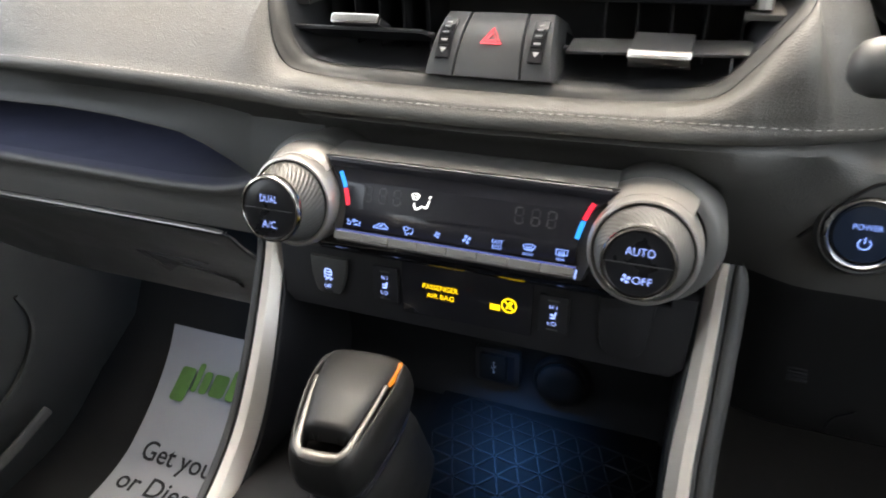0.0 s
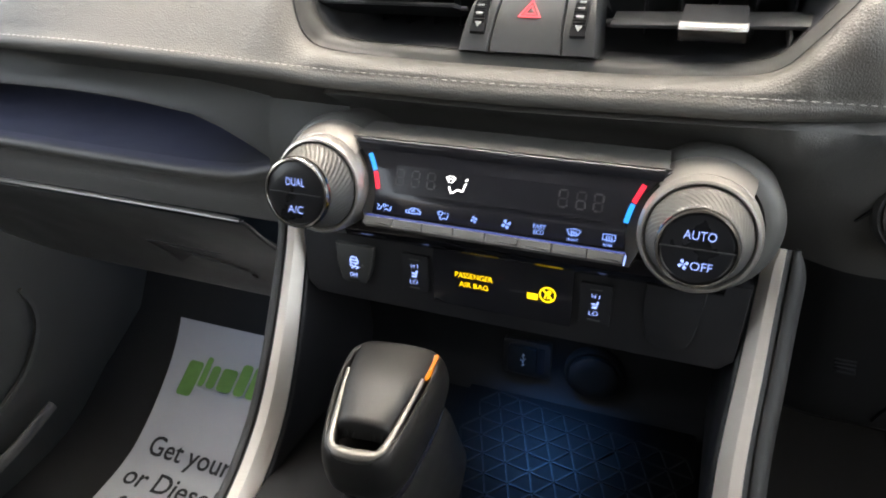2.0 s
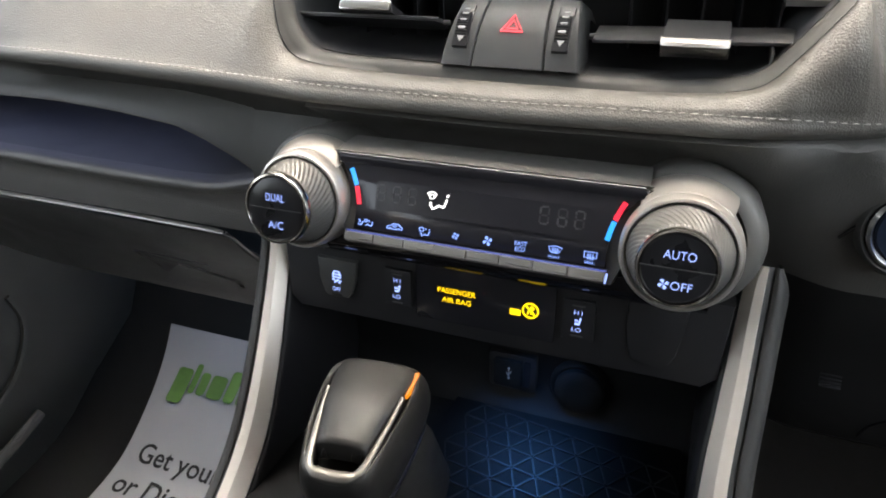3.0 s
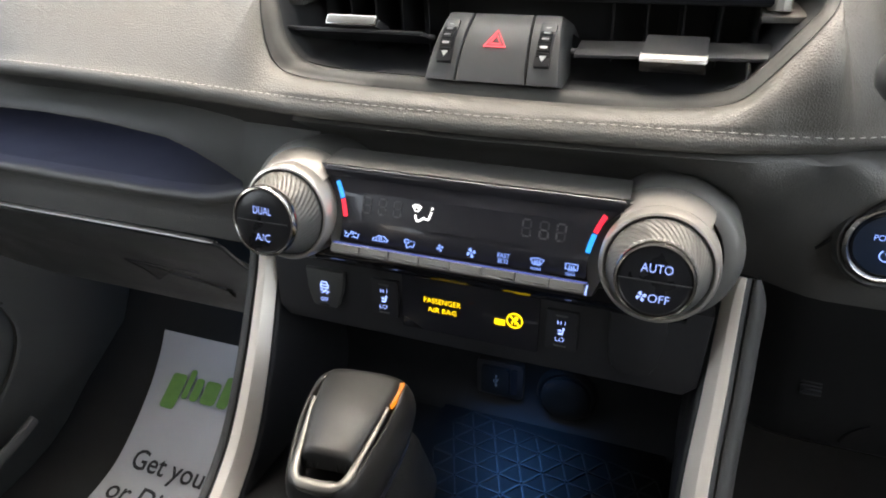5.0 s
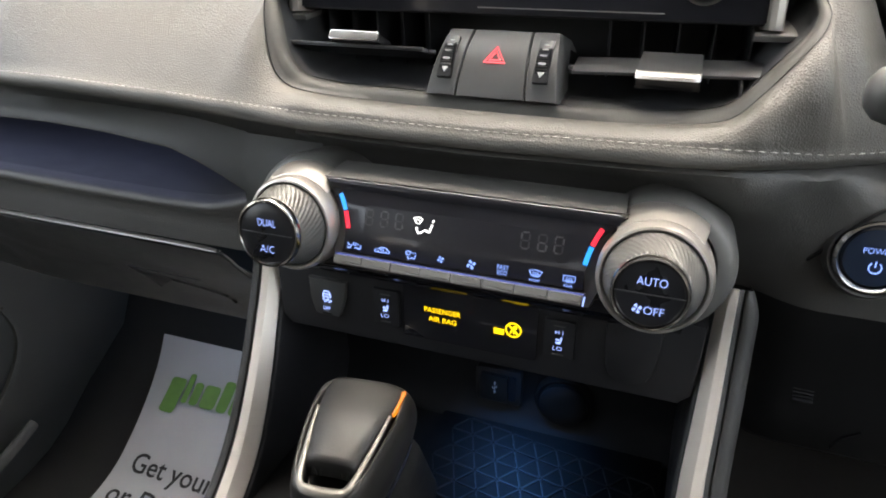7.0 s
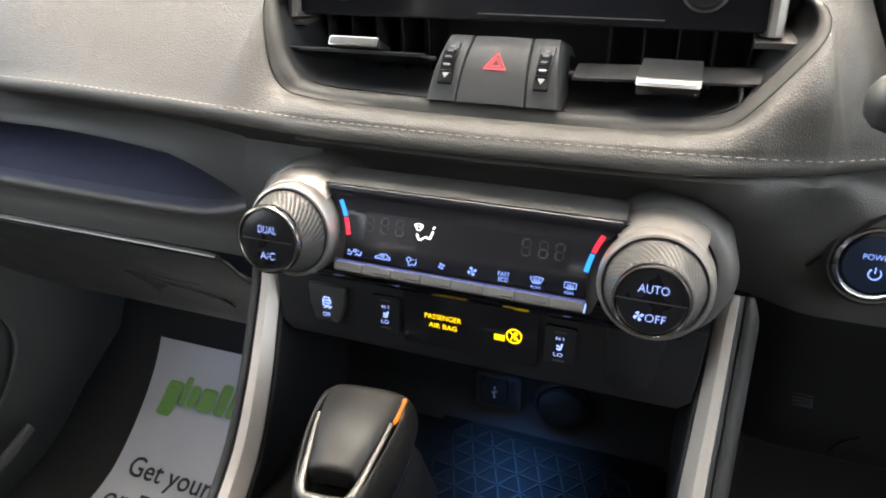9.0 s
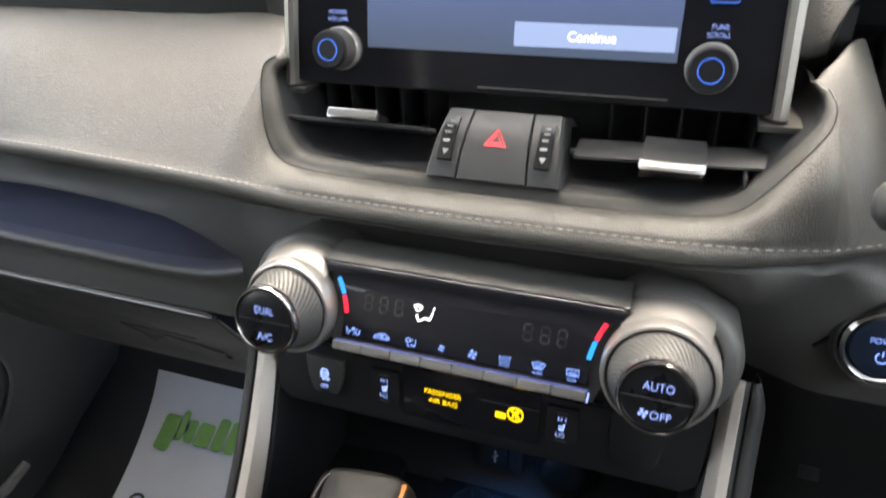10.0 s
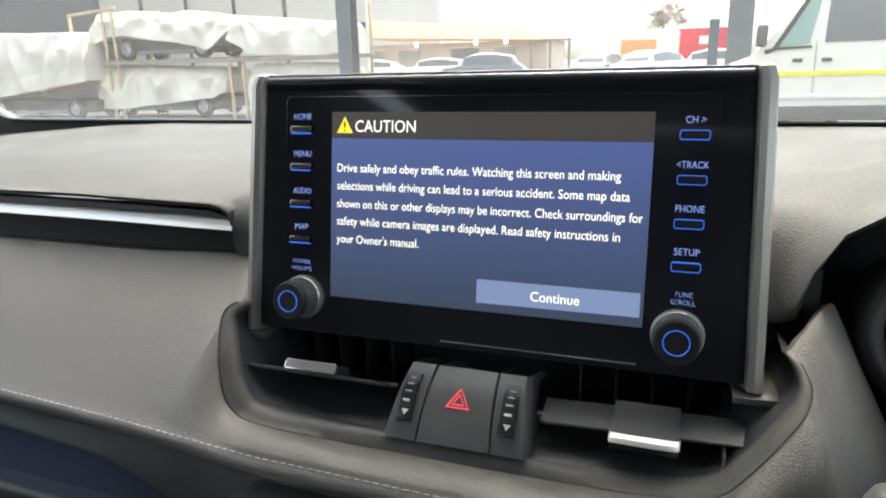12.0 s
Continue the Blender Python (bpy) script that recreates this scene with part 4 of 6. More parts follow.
for s in (-1, 1):
    km = moved(SC, s * 0.1035, dz(1.1054), 0) @ Matrix.Diagonal((0.84, 0.84, 1.0, 1))
    kn = part("rotary_knob", lathe([(0.0150, 0.0), (0.0150, 0.0010), (0.0140, 0.0016), (0.0140, 0.0022)] + [(0.0140 - 0.0010 * i / 8, 0.0022 + 0.0135 * i / 8) for i in range(9)] + [(0.0118, 0.0160)], km, 360, spiral(44, 170, 0.0002, 0.014, 0.002, 0)), KNURL, display, "knurled grey knob")
    part("knob_collar", lathe([(0.0144, 0.0012), (0.0150, 0.0028), (0.0148, 0.0050), (0.0139, 0.0058)], km, 64), SILVER, kn)
    part("knob_cap", lathe([(0.0128, 0.0150), (0.0126, 0.0180), (0.0118, 0.0192), (0.006, 0.0190), (0.0, 0.0190)], km, 64), BLACK, kn)
    part("light_ring", strokes([arc(0, 0, 0.0070, 0, 360, 48)], 0.00055, km @ pose(0, 0, 0.0192), 0.0003), BLUERING, kn, "thin blue ring light")


# ---- climate control unit ----
CL = pose(0, -0.0645, 0.988, 64)
DIAL_X = {-1: -0.1008, 1: 0.1012}
climate = thing("climate_control", (0, -0.04, 0.965), "black climate panel between two silver dials with lit blue legends", "climate control")
body = [(-0.086, 0.0232), (0.086, 0.0232), (0.082, 0.0), (0.072, -0.0262), (-0.072, -0.0262), (-0.082, 0.0)]
part("housing", prism(body, -0.055, -0.003, CL), GREYPLASTIC, climate, "charcoal housing", smooth=35)
part("housing_top", grid([[CL @ Vector((x, 0.0222, -0.0030)), CL @ Vector((x, 0.0233, -0.0022)), CL @ Vector((x, 0.0268, -0.007)), CL @ Vector((x * 0.99, 0.0312, -0.0150)), CL @ Vector((x * 0.99, 0.0335, -0.0215)), CL @ Vector((x * 0.99, 0.0335, -0.030)), CL @ Vector((x, 0.030, -0.06))] for x in (-0.0835, -0.04, 0.0, 0.04, 0.0835)]), TOPGREY, climate, "sloping satin graphite top", smooth=40)
for s in (-1, 1):
    DA = pose(DIAL_X[s], -0.0672, 0.9822 + 0.0005 * (s + 1), 77)
    part("housing_end", lathe([(0.0268, -0.016), (0.0318, -0.0165), (0.0350, -0.0195), (0.0366, -0.026), (0.0366, -0.075)], DA @ pose(s * 0.002, 0.001, 0), 72), TOPGREY, climate)
face = [(-0.0835, 0.0215), (0.0855, 0.0215)] + [(0.0700 + 0.0, 0.006), (0.0675, -0.008), (0.0690, -0.0185)] + [(-0.0680, -0.0185), (-0.0665, -0.008), (-0.0690, 0.006)]
part("front_panel", prism(face, -0.006, 0.0, CL, 0.0006), GLOSS, climate, "gloss black panel")
part("panel_brow", grid([[CL @ Vector((x * 1.0, 0.0168, 0.0004)), CL @ Vector((x, 0.0190, 0.0013)), CL @ Vector((x, 0.0212, 0.0015)), CL @ Vector((x, 0.0224, 0.0008)), CL @ Vector((x, 0.0230, -0.0012)), CL @ Vector((x, 0.0230, -0.003))] for x in (-0.0800, -0.04, 0.0, 0.04, 0.0820)]), GLOSS, climate, "gloss black rounded brow", smooth=60)
part("lcd_window", prism(rounded(-0.0560, -0.0060, 0.0590, 0.0095, 0.001), 0, 0.0004, CL), LCD, climate, "smoked display window")


def seven(x, y, h, m, w, mat, parent):
    k = h * 0.5
    g = 0.05 * h
    L = [[(x - k / 2 + g, y + h / 2), (x + k / 2 - g, y + h / 2)], [(x - k / 2 + g, y), (x + k / 2 - g, y)], [(x - k / 2 + g, y - h / 2), (x + k / 2 - g, y - h / 2)]]
    for sx in (-1, 1):
        L += [[(x + sx * k / 2, y + g), (x + sx * k / 2, y + h / 2 - g)], [(x + sx * k / 2, y - g), (x + sx * k / 2, y - h / 2 + g)]]
    for bar in L:
        part("lcd_segment", strokes([bar], w, m, 0.0006), mat, parent)


for x in (0.0360, 0.0450, 0.0535, -0.0530, -0.0440, -0.0350):
    seven(x, 0.0030, 0.0084, CL, 0.0009, SEGMENT, climate)
# windscreen-and-feet symbol
I = lambda x, y: moved(CL, x, y, 0.0003)
sm = moved(CL, -0.0200, 0.0026, 0.0004)
part("airflow_symbol", join(
    strokes([arc(-0.0040, 0.0010, 0.0034, 40, 140, 8), arc(-0.0040, 0.0010, 0.0020, 40, 140, 6), [(-0.0061, 0.0034), (-0.0048, 0.0010), (-0.0030, 0.0010), (-0.0014, 0.0034)]], 0.00045, sm, 0.0006),
    strokes([[(-0.0043, -0.0010), (-0.0043, -0.0022), (-0.0028, -0.0046)], [(-0.0022, -0.0042), (0.0005, -0.0022), (0.0032, -0.0030)], [(0.0032, -0.0030), (0.0046, 0.0014)]], 0.0008, sm, 0.0006),
    strokes([[(0.0045, 0.0034), (0.0053, 0.0029)]], 0.0015, sm, 0.0006)), WHITELIT, climate, "lit white airflow symbol")
for s, top, low in ((-1, BLUEMARK, REDMARK), (1, REDMARK, BLUEMARK)):
    cx, cy, mid = (-0.1246, -0.0158, 20.2) if s < 0 else (0.1270, -0.0136, 162.0)
    part("warm_cool_mark", strokes([arc(cx, cy, 0.0600, mid - 0.3 * s, mid - 9.6 * s, 8)], 0.0024, CL, 0.0005), top, climate)
    part("warm_cool_mark", strokes([arc(cx, cy, 0.0600, mid + 0.3 * s, mid + 9.6 * s, 8)], 0.0024, CL, 0.0005), low, climate)


def fan(r):
    out = []
    for q in range(4):
        a = 90 * q + 20
        out.append([(r * f * math.cos(radians(a + b)), r * f * math.sin(radians(a + b))) for f, b in ((0.12, 0), (0.75, -24), (1.0, 0), (0.85, 28), (0.12, 0))])
    return out


def fan_bm(r, m):
    bms = [prism(p[:-1], 0.0, 0.0005, m) for p in fan(r)]
    return join(*bms)


KX = [-0.0605 + 0.01735 * i for i in range(8)]
IY = -0.0143
lw = 0.00048
symbols = {
    0: strokes([[(-0.0044, 0.0014), (-0.0030, 0.0006), (-0.0040, 0.0000)], [(-0.0042, -0.0012), (-0.0024, -0.0014), (-0.0016, 0.0006)], [(-0.0006, 0.0004), (-0.0006, 0.0018), (0.0008, 0.0018), (0.0008, 0.0004), (-0.0006, 0.0004)], [(0.0002, -0.0014), (0.0014, -0.0006), (0.0022, -0.0012), (0.0036, -0.0014), (0.0042, 0.0010)], [(0.0018, 0.0014), (0.0026, 0.0008)]], lw, I(KX[0], IY)),
    1: strokes([[(-0.0044, -0.0010), (-0.0042, 0.0002), (-0.0024, 0.0006), (-0.0012, 0.0017), (0.0020, 0.0017), (0.0036, 0.0004), (0.0044, 0.0000), (0.0042, -0.0010), (0.0030, -0.0011), (0.0024, -0.0004), (0.0016, -0.0011), (-0.0018, -0.0011), (-0.0024, -0.0004), (-0.0030, -0.0011), (-0.0044, -0.0010)], [(0.0012, 0.0008), (-0.0008, 0.0008), (-0.0008, 0.0), (0.0012, 0.0)]], lw, I(KX[1], IY)),
    2: strokes([arc(-0.0018, 0.0006, 0.0016, 30, 150, 6), [(-0.0032, 0.0012), (-0.0026, 0.0002), (-0.0010, 0.0002), (-0.0004, 0.0012)], [(0.0002, 0.0014), (0.0012, 0.0014)], [(-0.0020, -0.0006), (-0.0012, -0.0024), (0.0004, -0.0012), (0.0020, -0.0018), (0.0028, 0.0006)], [(0.0022, 0.0016), (0.0028, 0.0013)]], lw, I(KX[2], IY)),
    3: fan_bm(0.0019, I(KX[3], IY + 0.0004)),
    4: fan_bm(0.0026, I(KX[4], IY + 0.0004)),
    5: join(letters("FAST", 0.0022, I(KX[5], IY + 0.0006), 0.0064, bold=0.006), letters("ECO", 0.0022, I(KX[5], IY - 0.0022), 0.0052, bold=0.006)),
    6: join(strokes([[(-0.0034, 0.0016), (0.0, 0.0024), (0.0034, 0.0016), (0.0020, -0.0008), (-0.0020, -0.0008), (-0.0034, 0.0016)], [(-0.0010, 0.0014), (-0.0014, 0.0006), (-0.0008, 0.0), (-0.0012, -0.0014)], [(0.0002, 0.0014), (-0.0002, 0.0006), (0.0004, 0.0), (0.0, -0.0014)], [(0.0014, 0.0014), (0.0010, 0.0006), (0.0016, 0.0), (0.0012, -0.0014)]], lw, I(KX[6], IY + 0.0008)), letters("FRONT", 0.0013, I(KX[6], IY - 0.0030), 0.0056, bold=0.006)),
    7: join(strokes([[(-0.0030, -0.0008), (-0.0030, 0.0020), (0.0030, 0.0020), (0.0030, -0.0008), (-0.0030, -0.0008)], [(-0.0010, 0.0012), (-0.0014, 0.0004), (-0.0008, -0.0004), (-0.0012, -0.0016)], [(0.0002, 0.0012), (-0.0002, 0.0004), (0.0004, -0.0004), (0.0, -0.0016)], [(0.0014, 0.0012), (0.0010, 0.0004), (0.0016, -0.0004), (0.0012, -0.0016)]], lw, I(KX[7], IY + 0.0008)), letters("REAR", 0.0013, I(KX[7], IY - 0.0030), 0.0046, bold=0.006)),
}
for i, bm in symbols.items():
    part("key_symbol", bm, BLUELIT, climate)
for x in KX:
    part("climate_key", prism(rounded(x - 0.0084, -0.0242, x + 0.0084, -0.0197, 0.0004), 0.0, 0.0070, CL, 0.0014), KEYGREY, climate, "slim grey push key")
part("key_light_line", strokes([[(-0.0685, -0.0190), (0.0700, -0.0190)]], 0.0006, moved(CL, 0, 0, 0.0055), 0.0003), glow_mat("blue_key_glow", (0.10, 0.16, 0.75), 0.35), climate, "thin blue light line")
part("key_light_end", strokes([[(0.0700, -0.0250), (0.0704, -0.0200)]], 0.0008, moved(CL, 0, 0, 0.0050), 0.0003), PALELIT, climate)
part("key_bar", prism([(-0.0690, -0.0250), (0.0700, -0.0250), (0.0700, -0.0188), (-0.0690, -0.0188)], -0.006, 0.0028, CL), BLACK, climate)

knurl_tw = lambda a, r, h: 0.00042 * max(-0.7, math.sin(46 * a + 46 * 34 * (h - 0.006)))
for s, upper, lower in ((-1, "DUAL", "A/C"), (1, "AUTO", "OFF")):
    dm = pose(DIAL_X[s], -0.0672, 0.9822 + 0.0005 * (s + 1), 77 if s < 0 else 76)
    rk = 1.06 if s < 0 else 0.965
    dial = part("temperature_dial", lathe([(0.0268, -0.030), (0.0280, -0.0115), (0.0280, -0.002), (0.0276, 0.0036), (0.0264, 0.0062), (0.0252, 0.0066), (0.0243, 0.0056), (0.0240, 0.003)], dm, 96), SILVER, climate, "satin silver dial surround")
    part("knurled_grip", lathe([(0.0240, 0.0040)] + [(0.0238 - 0.0056 * i / 14, 0.0055 + 0.0165 * i / 14) for i in range(15)] + [(0.0172, 0.0226)], dm, 460, knurl_tw), KNURL, dial, "spirally knurled grey grip", smooth=80)
    part("dial_ring", lathe([(r * rk, h) for r, h in ((0.0176, 0.0215), (0.0184, 0.0230), (0.0184, 0.0258), (0.0178, 0.0274), (0.0168, 0.0276), (0.0162, 0.0262))], dm, 96), SMOKEDCHROME, dial, "polished smoked chrome ring")
    cap = part("dial_cap", lathe([(r * rk, h) for r, h in ((0.0163, 0.022), (0.0163, 0.0262), (0.0154, 0.0270), (0.008, 0.0273), (0.0, 0.0274))], dm, 72), SATINBLACK, dial, "satin black cap")
    part("cap_split", strokes([[(-0.0158, 0.0), (0.0158, 0.0)]], 0.0005, moved(dm, 0, 0, 0.0273), 0.0004), GREYPLASTIC, cap)
    part("cap_legend", letters(upper, 0.0040 if s > 0 else 0.0042, moved(dm, 0.0004, 0.0042, 0.0276), 0.0134 if s > 0 else 0.0112, bold=-0.010), PALELIT, cap)
    part("cap_legend", letters(lower, 0.0038 if s > 0 else 0.0042, moved(dm, 0.0028 if s > 0 else 0.0005, -0.0094 if s > 0 else -0.0106, 0.0276), 0.0090 if s > 0 else 0.0092, bold=-0.010), PALELIT, cap)
    if s > 0:
        part("fan_symbol", fan_bm(0.0024, moved(dm, -0.0046, -0.0074, 0.0275)), PALELIT, cap)
    # silver tongue running back over the top
    arcs = []
    for r, h, w in ((0.0270, -0.001, 46), (0.0284, -0.0016, 46), (0.0300, -0.0060, 45), (0.0322, -0.0110, 43), (0.0340, -0.0165, 40), (0.0348, -0.0215, 37), (0.0346, -0.0245, 36), (0.0320, -0.0255, 36)):
        arcs.append([dm @ Vector((r * math.cos(radians(90 - w + 2 * w * i / 20)), r * math.sin(radians(90 - w + 2 * w * i / 20)), h)) for i in range(21)])
    part("dial_tongue", grid(arcs), SILVER, dial, "satin silver tongue", smooth=40)

# ---- switch panel under the climate unit ----
SW = pose(0, -0.054, 0.925, 84)
switches = thing("switch_panel", (0, -0.04, 0.90), "black lower switch panel with seat heater switches and amber warning", "switch panel")
part("fascia", prism([(-0.130, 0.024), (-0.129, -0.020), (-0.122, -0.0265), (0.122, -0.0265), (0.129, -0.020), (0.131, 0.024)], -0.012, 0.0, SW, 0.002), BLACK, switches, "black plastic fascia")
part("gloss_strip", grid([[SW @ Vector((-0.118, 0.0190, 0.003)), SW @ Vector((-0.118, 0.0235, 0.0062)), SW @ Vector((-0.118, 0.0275, 0.0086)), SW @ Vector((-0.118, 0.034, 0.0086))], [SW @ Vector((0.118, 0.0190, 0.003)), SW @ Vector((0.118, 0.0235, 0.0062)), SW @ Vector((0.118, 0.0275, 0.0086)), SW @ Vector((0.118, 0.034, 0.0086))]]), GLOSS, switches, "gloss black strip")
part("fascia_underside", grid([[(-0.118, -0.050, 0.8985), (-0.118, 0.0, 0.893), (-0.118, 0.02, 0.893)], [(0.118, -0.050, 0.8985), (0.118, 0.0, 0.893), (0.118, 0.02, 0.893)]], 0.004), BLACK, switches)
# stability switch
vs = part("stability_switch", prism([(-0.0135 - 0.0915, 0.0125), (0.0130 - 0.0915, 0.0125), (0.0118 - 0.0915, 0.0), (0.0080 - 0.0915, -0.0112), (0.0062 - 0.0915, -0.0130), (-0.0080 - 0.0915, -0.0130), (-0.0098 - 0.0915, -0.0112), (-0.0125 - 0.0915, 0.0)], -0.002, 0.0036, SW, 0.0014), DARKPAD, switches, "charcoal rocker switch")
vm = moved(SW, -0.0920, -0.0024, 0.0038) @ Matrix.Diagonal((0.86, 0.86, 1, 1))
part("switch_symbol", join(strokes([[(-0.0030, 0.0058), (-0.0018, 0.0082), (0.0018, 0.0082), (0.0030, 0.0058), (0.0030, 0.0036), (-0.0030, 0.0036), (-0.0030, 0.0058), (0.0030, 0.0058)]], 0.0009, vm), strokes([[(-0.0018, 0.0028), (-0.0034, 0.0016), (0.0004, 0.0006), (-0.0022, -0.0008)], [(0.0020, 0.0028), (0.0002, 0.0016), (0.0036, 0.0006), (0.0014, -0.0008)]], 0.0010, vm)), PALELIT, vs)
part("switch_legend", letters("OFF", 0.0026, moved(SW, -0.0925, -0.0086, 0.0038), 0.0054, bold=0.004), PALELIT, vs)
part("switch_slot", strokes([[(-0.0034, 0), (0.0034, 0)]], 0.0009, moved(SW, -0.0925, -0.0112, 0.0037)), BLACK, vs)
for cx, up in ((-0.0518, 0.0), (0.0552, 0.0009)):
    sh = part("seat_heater_switch", prism(rounded(cx - 0.0088, -0.0118 + up, cx + 0.0088, 0.0124 + up, 0.001), -0.002, 0.0026, SW, 0.0010), BLACK, switches, "black seat heater rocker")
    hm = moved(SW, cx, up, 0.0028)
    part("switch_legend", letters("H I", 0.0026, moved(hm, 0, 0.0041), 0.0044, bold=-0.006), PALELIT, sh)
    part("switch_legend", letters("LO", 0.0026, moved(hm, -0.0004, -0.0063), 0.0050, bold=-0.006), PALELIT, sh)
    sm_ = moved(hm, 0, 0.0003) @ Matrix.Diagonal((0.7, 0.62, 1, 1))
    part("seat_symbol", join(strokes([[(-0.0022, -0.0030), (0.0010, -0.0030), (0.0022, 0.0036)]], 0.0016, sm_), strokes([[(-0.0022, 0.0012), (-0.0014, -0.0008)], [(-0.0008, 0.0014), (0.0, -0.0008)]], 0.0008, sm_)), PALELIT, sh)
    for t in (0.0095, -0.0092):
        part("switch_bar", strokes([[(-0.0034, t), (0.0034, t)]], 0.0009, moved(SW, cx, up, 0.0027)), GREYPLASTIC, sh)
win = part("warning_window", prism(rounded(-0.0405, -0.0165, 0.0425, 0.0185, 0.001), -0.002, 0.0012, SW, 0.0004), GLOSS, switches, "gloss black warning light window")
wm = moved(SW, 0, 0, 0.0014)
part("warning_legend", letters("PASSENGER", 0.0033, moved(wm, -0.0150, 0.0027), 0.0230, bold=0.004), AMBER, win)
part("warning_legend", letters("AIR BAG", 0.0032, moved(wm, -0.0150, -0.0031), 0.0178, bold=0.004), AMBER, win)
part("warning_block", prism([(0.0170, -0.0030), (0.0231, -0.0030), (0.0231, 0.0006), (0.0170, 0.0006)], 0, 0.0004, wm), AMBER, win)
part("airbag_symbol", join(strokes([arc(0.0286, 0.0012, 0.0044, 0, 360, 28), [(0.0255, 0.0043), (0.0317, -0.0019)]], 0.0008, wm), strokes([[(0.0270, -0.0012), (0.0278, 0.0016)], [(0.0288, -0.0010), (0.0296, 0.0006), (0.0306, -0.0004)], arc(0.0295, 0.0028, 0.0008, 0, 360, 10)], 0.0009, wm)), AMBER, win)
part("blank_switch", prism([(0.0800, 0.0180), (0.1105, 0.0180), (0.1090, 0.0040), (0.1070, -0.0100), (0.1040, -0.0160), (0.0985, -0.0185), (0.0890, -0.0185), (0.0840, -0.0155), (0.0818, -0.0090), (0.0803, 0.0040)], -0.002, 0.0018, SW, 0.001), BLACK, switches, "blank black switch cover")

# ---- console: side rails, tray, sockets ----
console = thing("centre_console", (0, -0.12, 0.75), "dark centre console with satin silver rails round an open tray", "console", kind="structure")
# outer edge x, y, z and size of the rail's section, from its top end down and back
RAIL = [(0.1427, -0.0399, 0.9672, 0.453), (0.1427, -0.0414, 0.964, 0.703), (0.1427, -0.0435, 0.958, 0.846), (0.1427, -0.0468, 0.948, 0.878), (0.1428, -0.0506, 0.935, 0.919), (0.1427, -0.0578, 0.92, 0.967), (0.1425, -0.0669, 0.905, 1.015), (0.142, -0.0759, 0.89, 1.062), (0.1412, -0.0862, 0.875, 1.11), (0.1415, -0.0964, 0.86, 1.158), (0.1424, -0.1081, 0.84, 1.221), (0.1453, -0.1216, 0.82, 1.285), (0.1481, -0.1427, 0.8, 1.285), (0.1501, -0.1757, 0.78, 1.285), (0.1521, -0.2337, 0.765, 1.285), (0.1531, -0.3637, 0.755, 1.285), (0.1531, -0.6037, 0.75, 1.285)]
for s in (-1, 1):
    edge = spline([r[:3] for r in RAIL], 12)
    size = spline([(r[3], 0, 0) for r in RAIL], 12)
    for line in (edge, size):
        for _ in range(140):
            line[1:-1] = [line[i] * 0.5 + (line[i - 1] + line[i + 1]) * 0.25 for i in range(1, len(line) - 1)]
    rows, inside, outside = [], [], []
    for i, (p, q) in enumerate(zip(edge, size)):
        d = edge[min(i + 1, len(edge) - 1)] - edge[max(i - 1, 0)]
        n = Vector((0, d.z, -d.y)).normalized()
        k = q.x

        def at(a, b):
            """A point a inwards from the outer edge and b out of the rail's face."""
            return Vector((s * (p.x - a), p.y, p.z)) + n * b

        ring = [(0.0, -0.0085), (0.0, -0.0009), (0.0001, -0.0004), (0.0005, 0.0), (0.0050, -0.0006), (0.0054, -0.0007), (0.0058, -0.0011), (0.0107, -0.0070), (0.0110, -0.0074), (0.0111, -0.0079), (0.0100, -0.0095)]
        rows.append([at(a * k, b * k) for a, b in ring])
        m = at(0.0113 * k, -0.0085 * k)
        inside.append([at(0.0106 * k, -0.0110 * k), m, m + Vector((-s * 0.0012, 0, 0)) - n * 0.0003, m + Vector((-s * 0.0024, 0, 0)) - n * 0.002, (m.x - s * 0.0035, m.y + 0.05, m.z - 0.03), (m.x - s * 0.0035, m.y + 0.16, min(m.z - 0.03, 0.90))])
        t = 0.35 + 0.65 * smooth01(0.0, 34.0, i)
        outside.append([at(0.0006, -0.0050), at(-0.0003, -0.0026), at(-0.0024, -0.0032), at(-0.0027, -0.0052), at(-0.0034, -0.0052), at(-0.0038, -0.0030), at(-0.0050, -0.0024), at(-0.0050 - 0.0040 * t, -0.0034), at(-0.0050 - 0.0070 * t, -0.0075), at(-0.0055 - 0.0075 * t, -0.030), (s * (p.x + 0.014), p.y + 0.10, p.z - 0.20), (s * (p.x + 0.014), p.y + 0.10, 0.34)])
    bm = grid(rows, closed=True)
    bm.verts.ensure_lookup_table()
    bm.faces.new([bm.verts[i] for i in range(len(rows[0]))])
    part("side_rail", bm, RAILMETAL, console, "satin silver console rail", smooth=30)
    part("inner_wall", grid(inside), BLACK, console, "dark console inner wall", smooth=50)
    part("outer_guard", grid(outside), GLOVE, console, "dark plastic side guard with a groove", smooth=50)
part("tray_back", grid([[(-0.14, 0.016, 0.90), (-0.14, 0.013, 0.82), (-0.14, 0.008, 0.803), (-0.14, -0.004, 0.796)], [(0.14, 0.016, 0.90), (0.14, 0.013, 0.82), (0.14, 0.008, 0.803), (0.14, -0.004, 0.796)]]), RUBBER, console, smooth=60)
part("tray_floor", slab((0.264, 0.36, 0.006), pose(0.0, -0.175, 0.7925), 0.001), RUBBER, console)
mat_ = thing("tray_mat", (0.04, -0.08, 0.7965), "black rubber tray mat with raised triangle pattern", "mat")
part("mat_sheet", slab((0.160, 0.205, 0.002), pose(0.042, -0.102, 0.7968), 0.0006), node_mat("mat_rubber", (0.0048, 0.0052, 0.0060), 0.6, spec=0.25, vary=0.2, scale=50, bump=0.2, bump_scale=1500), mat_)
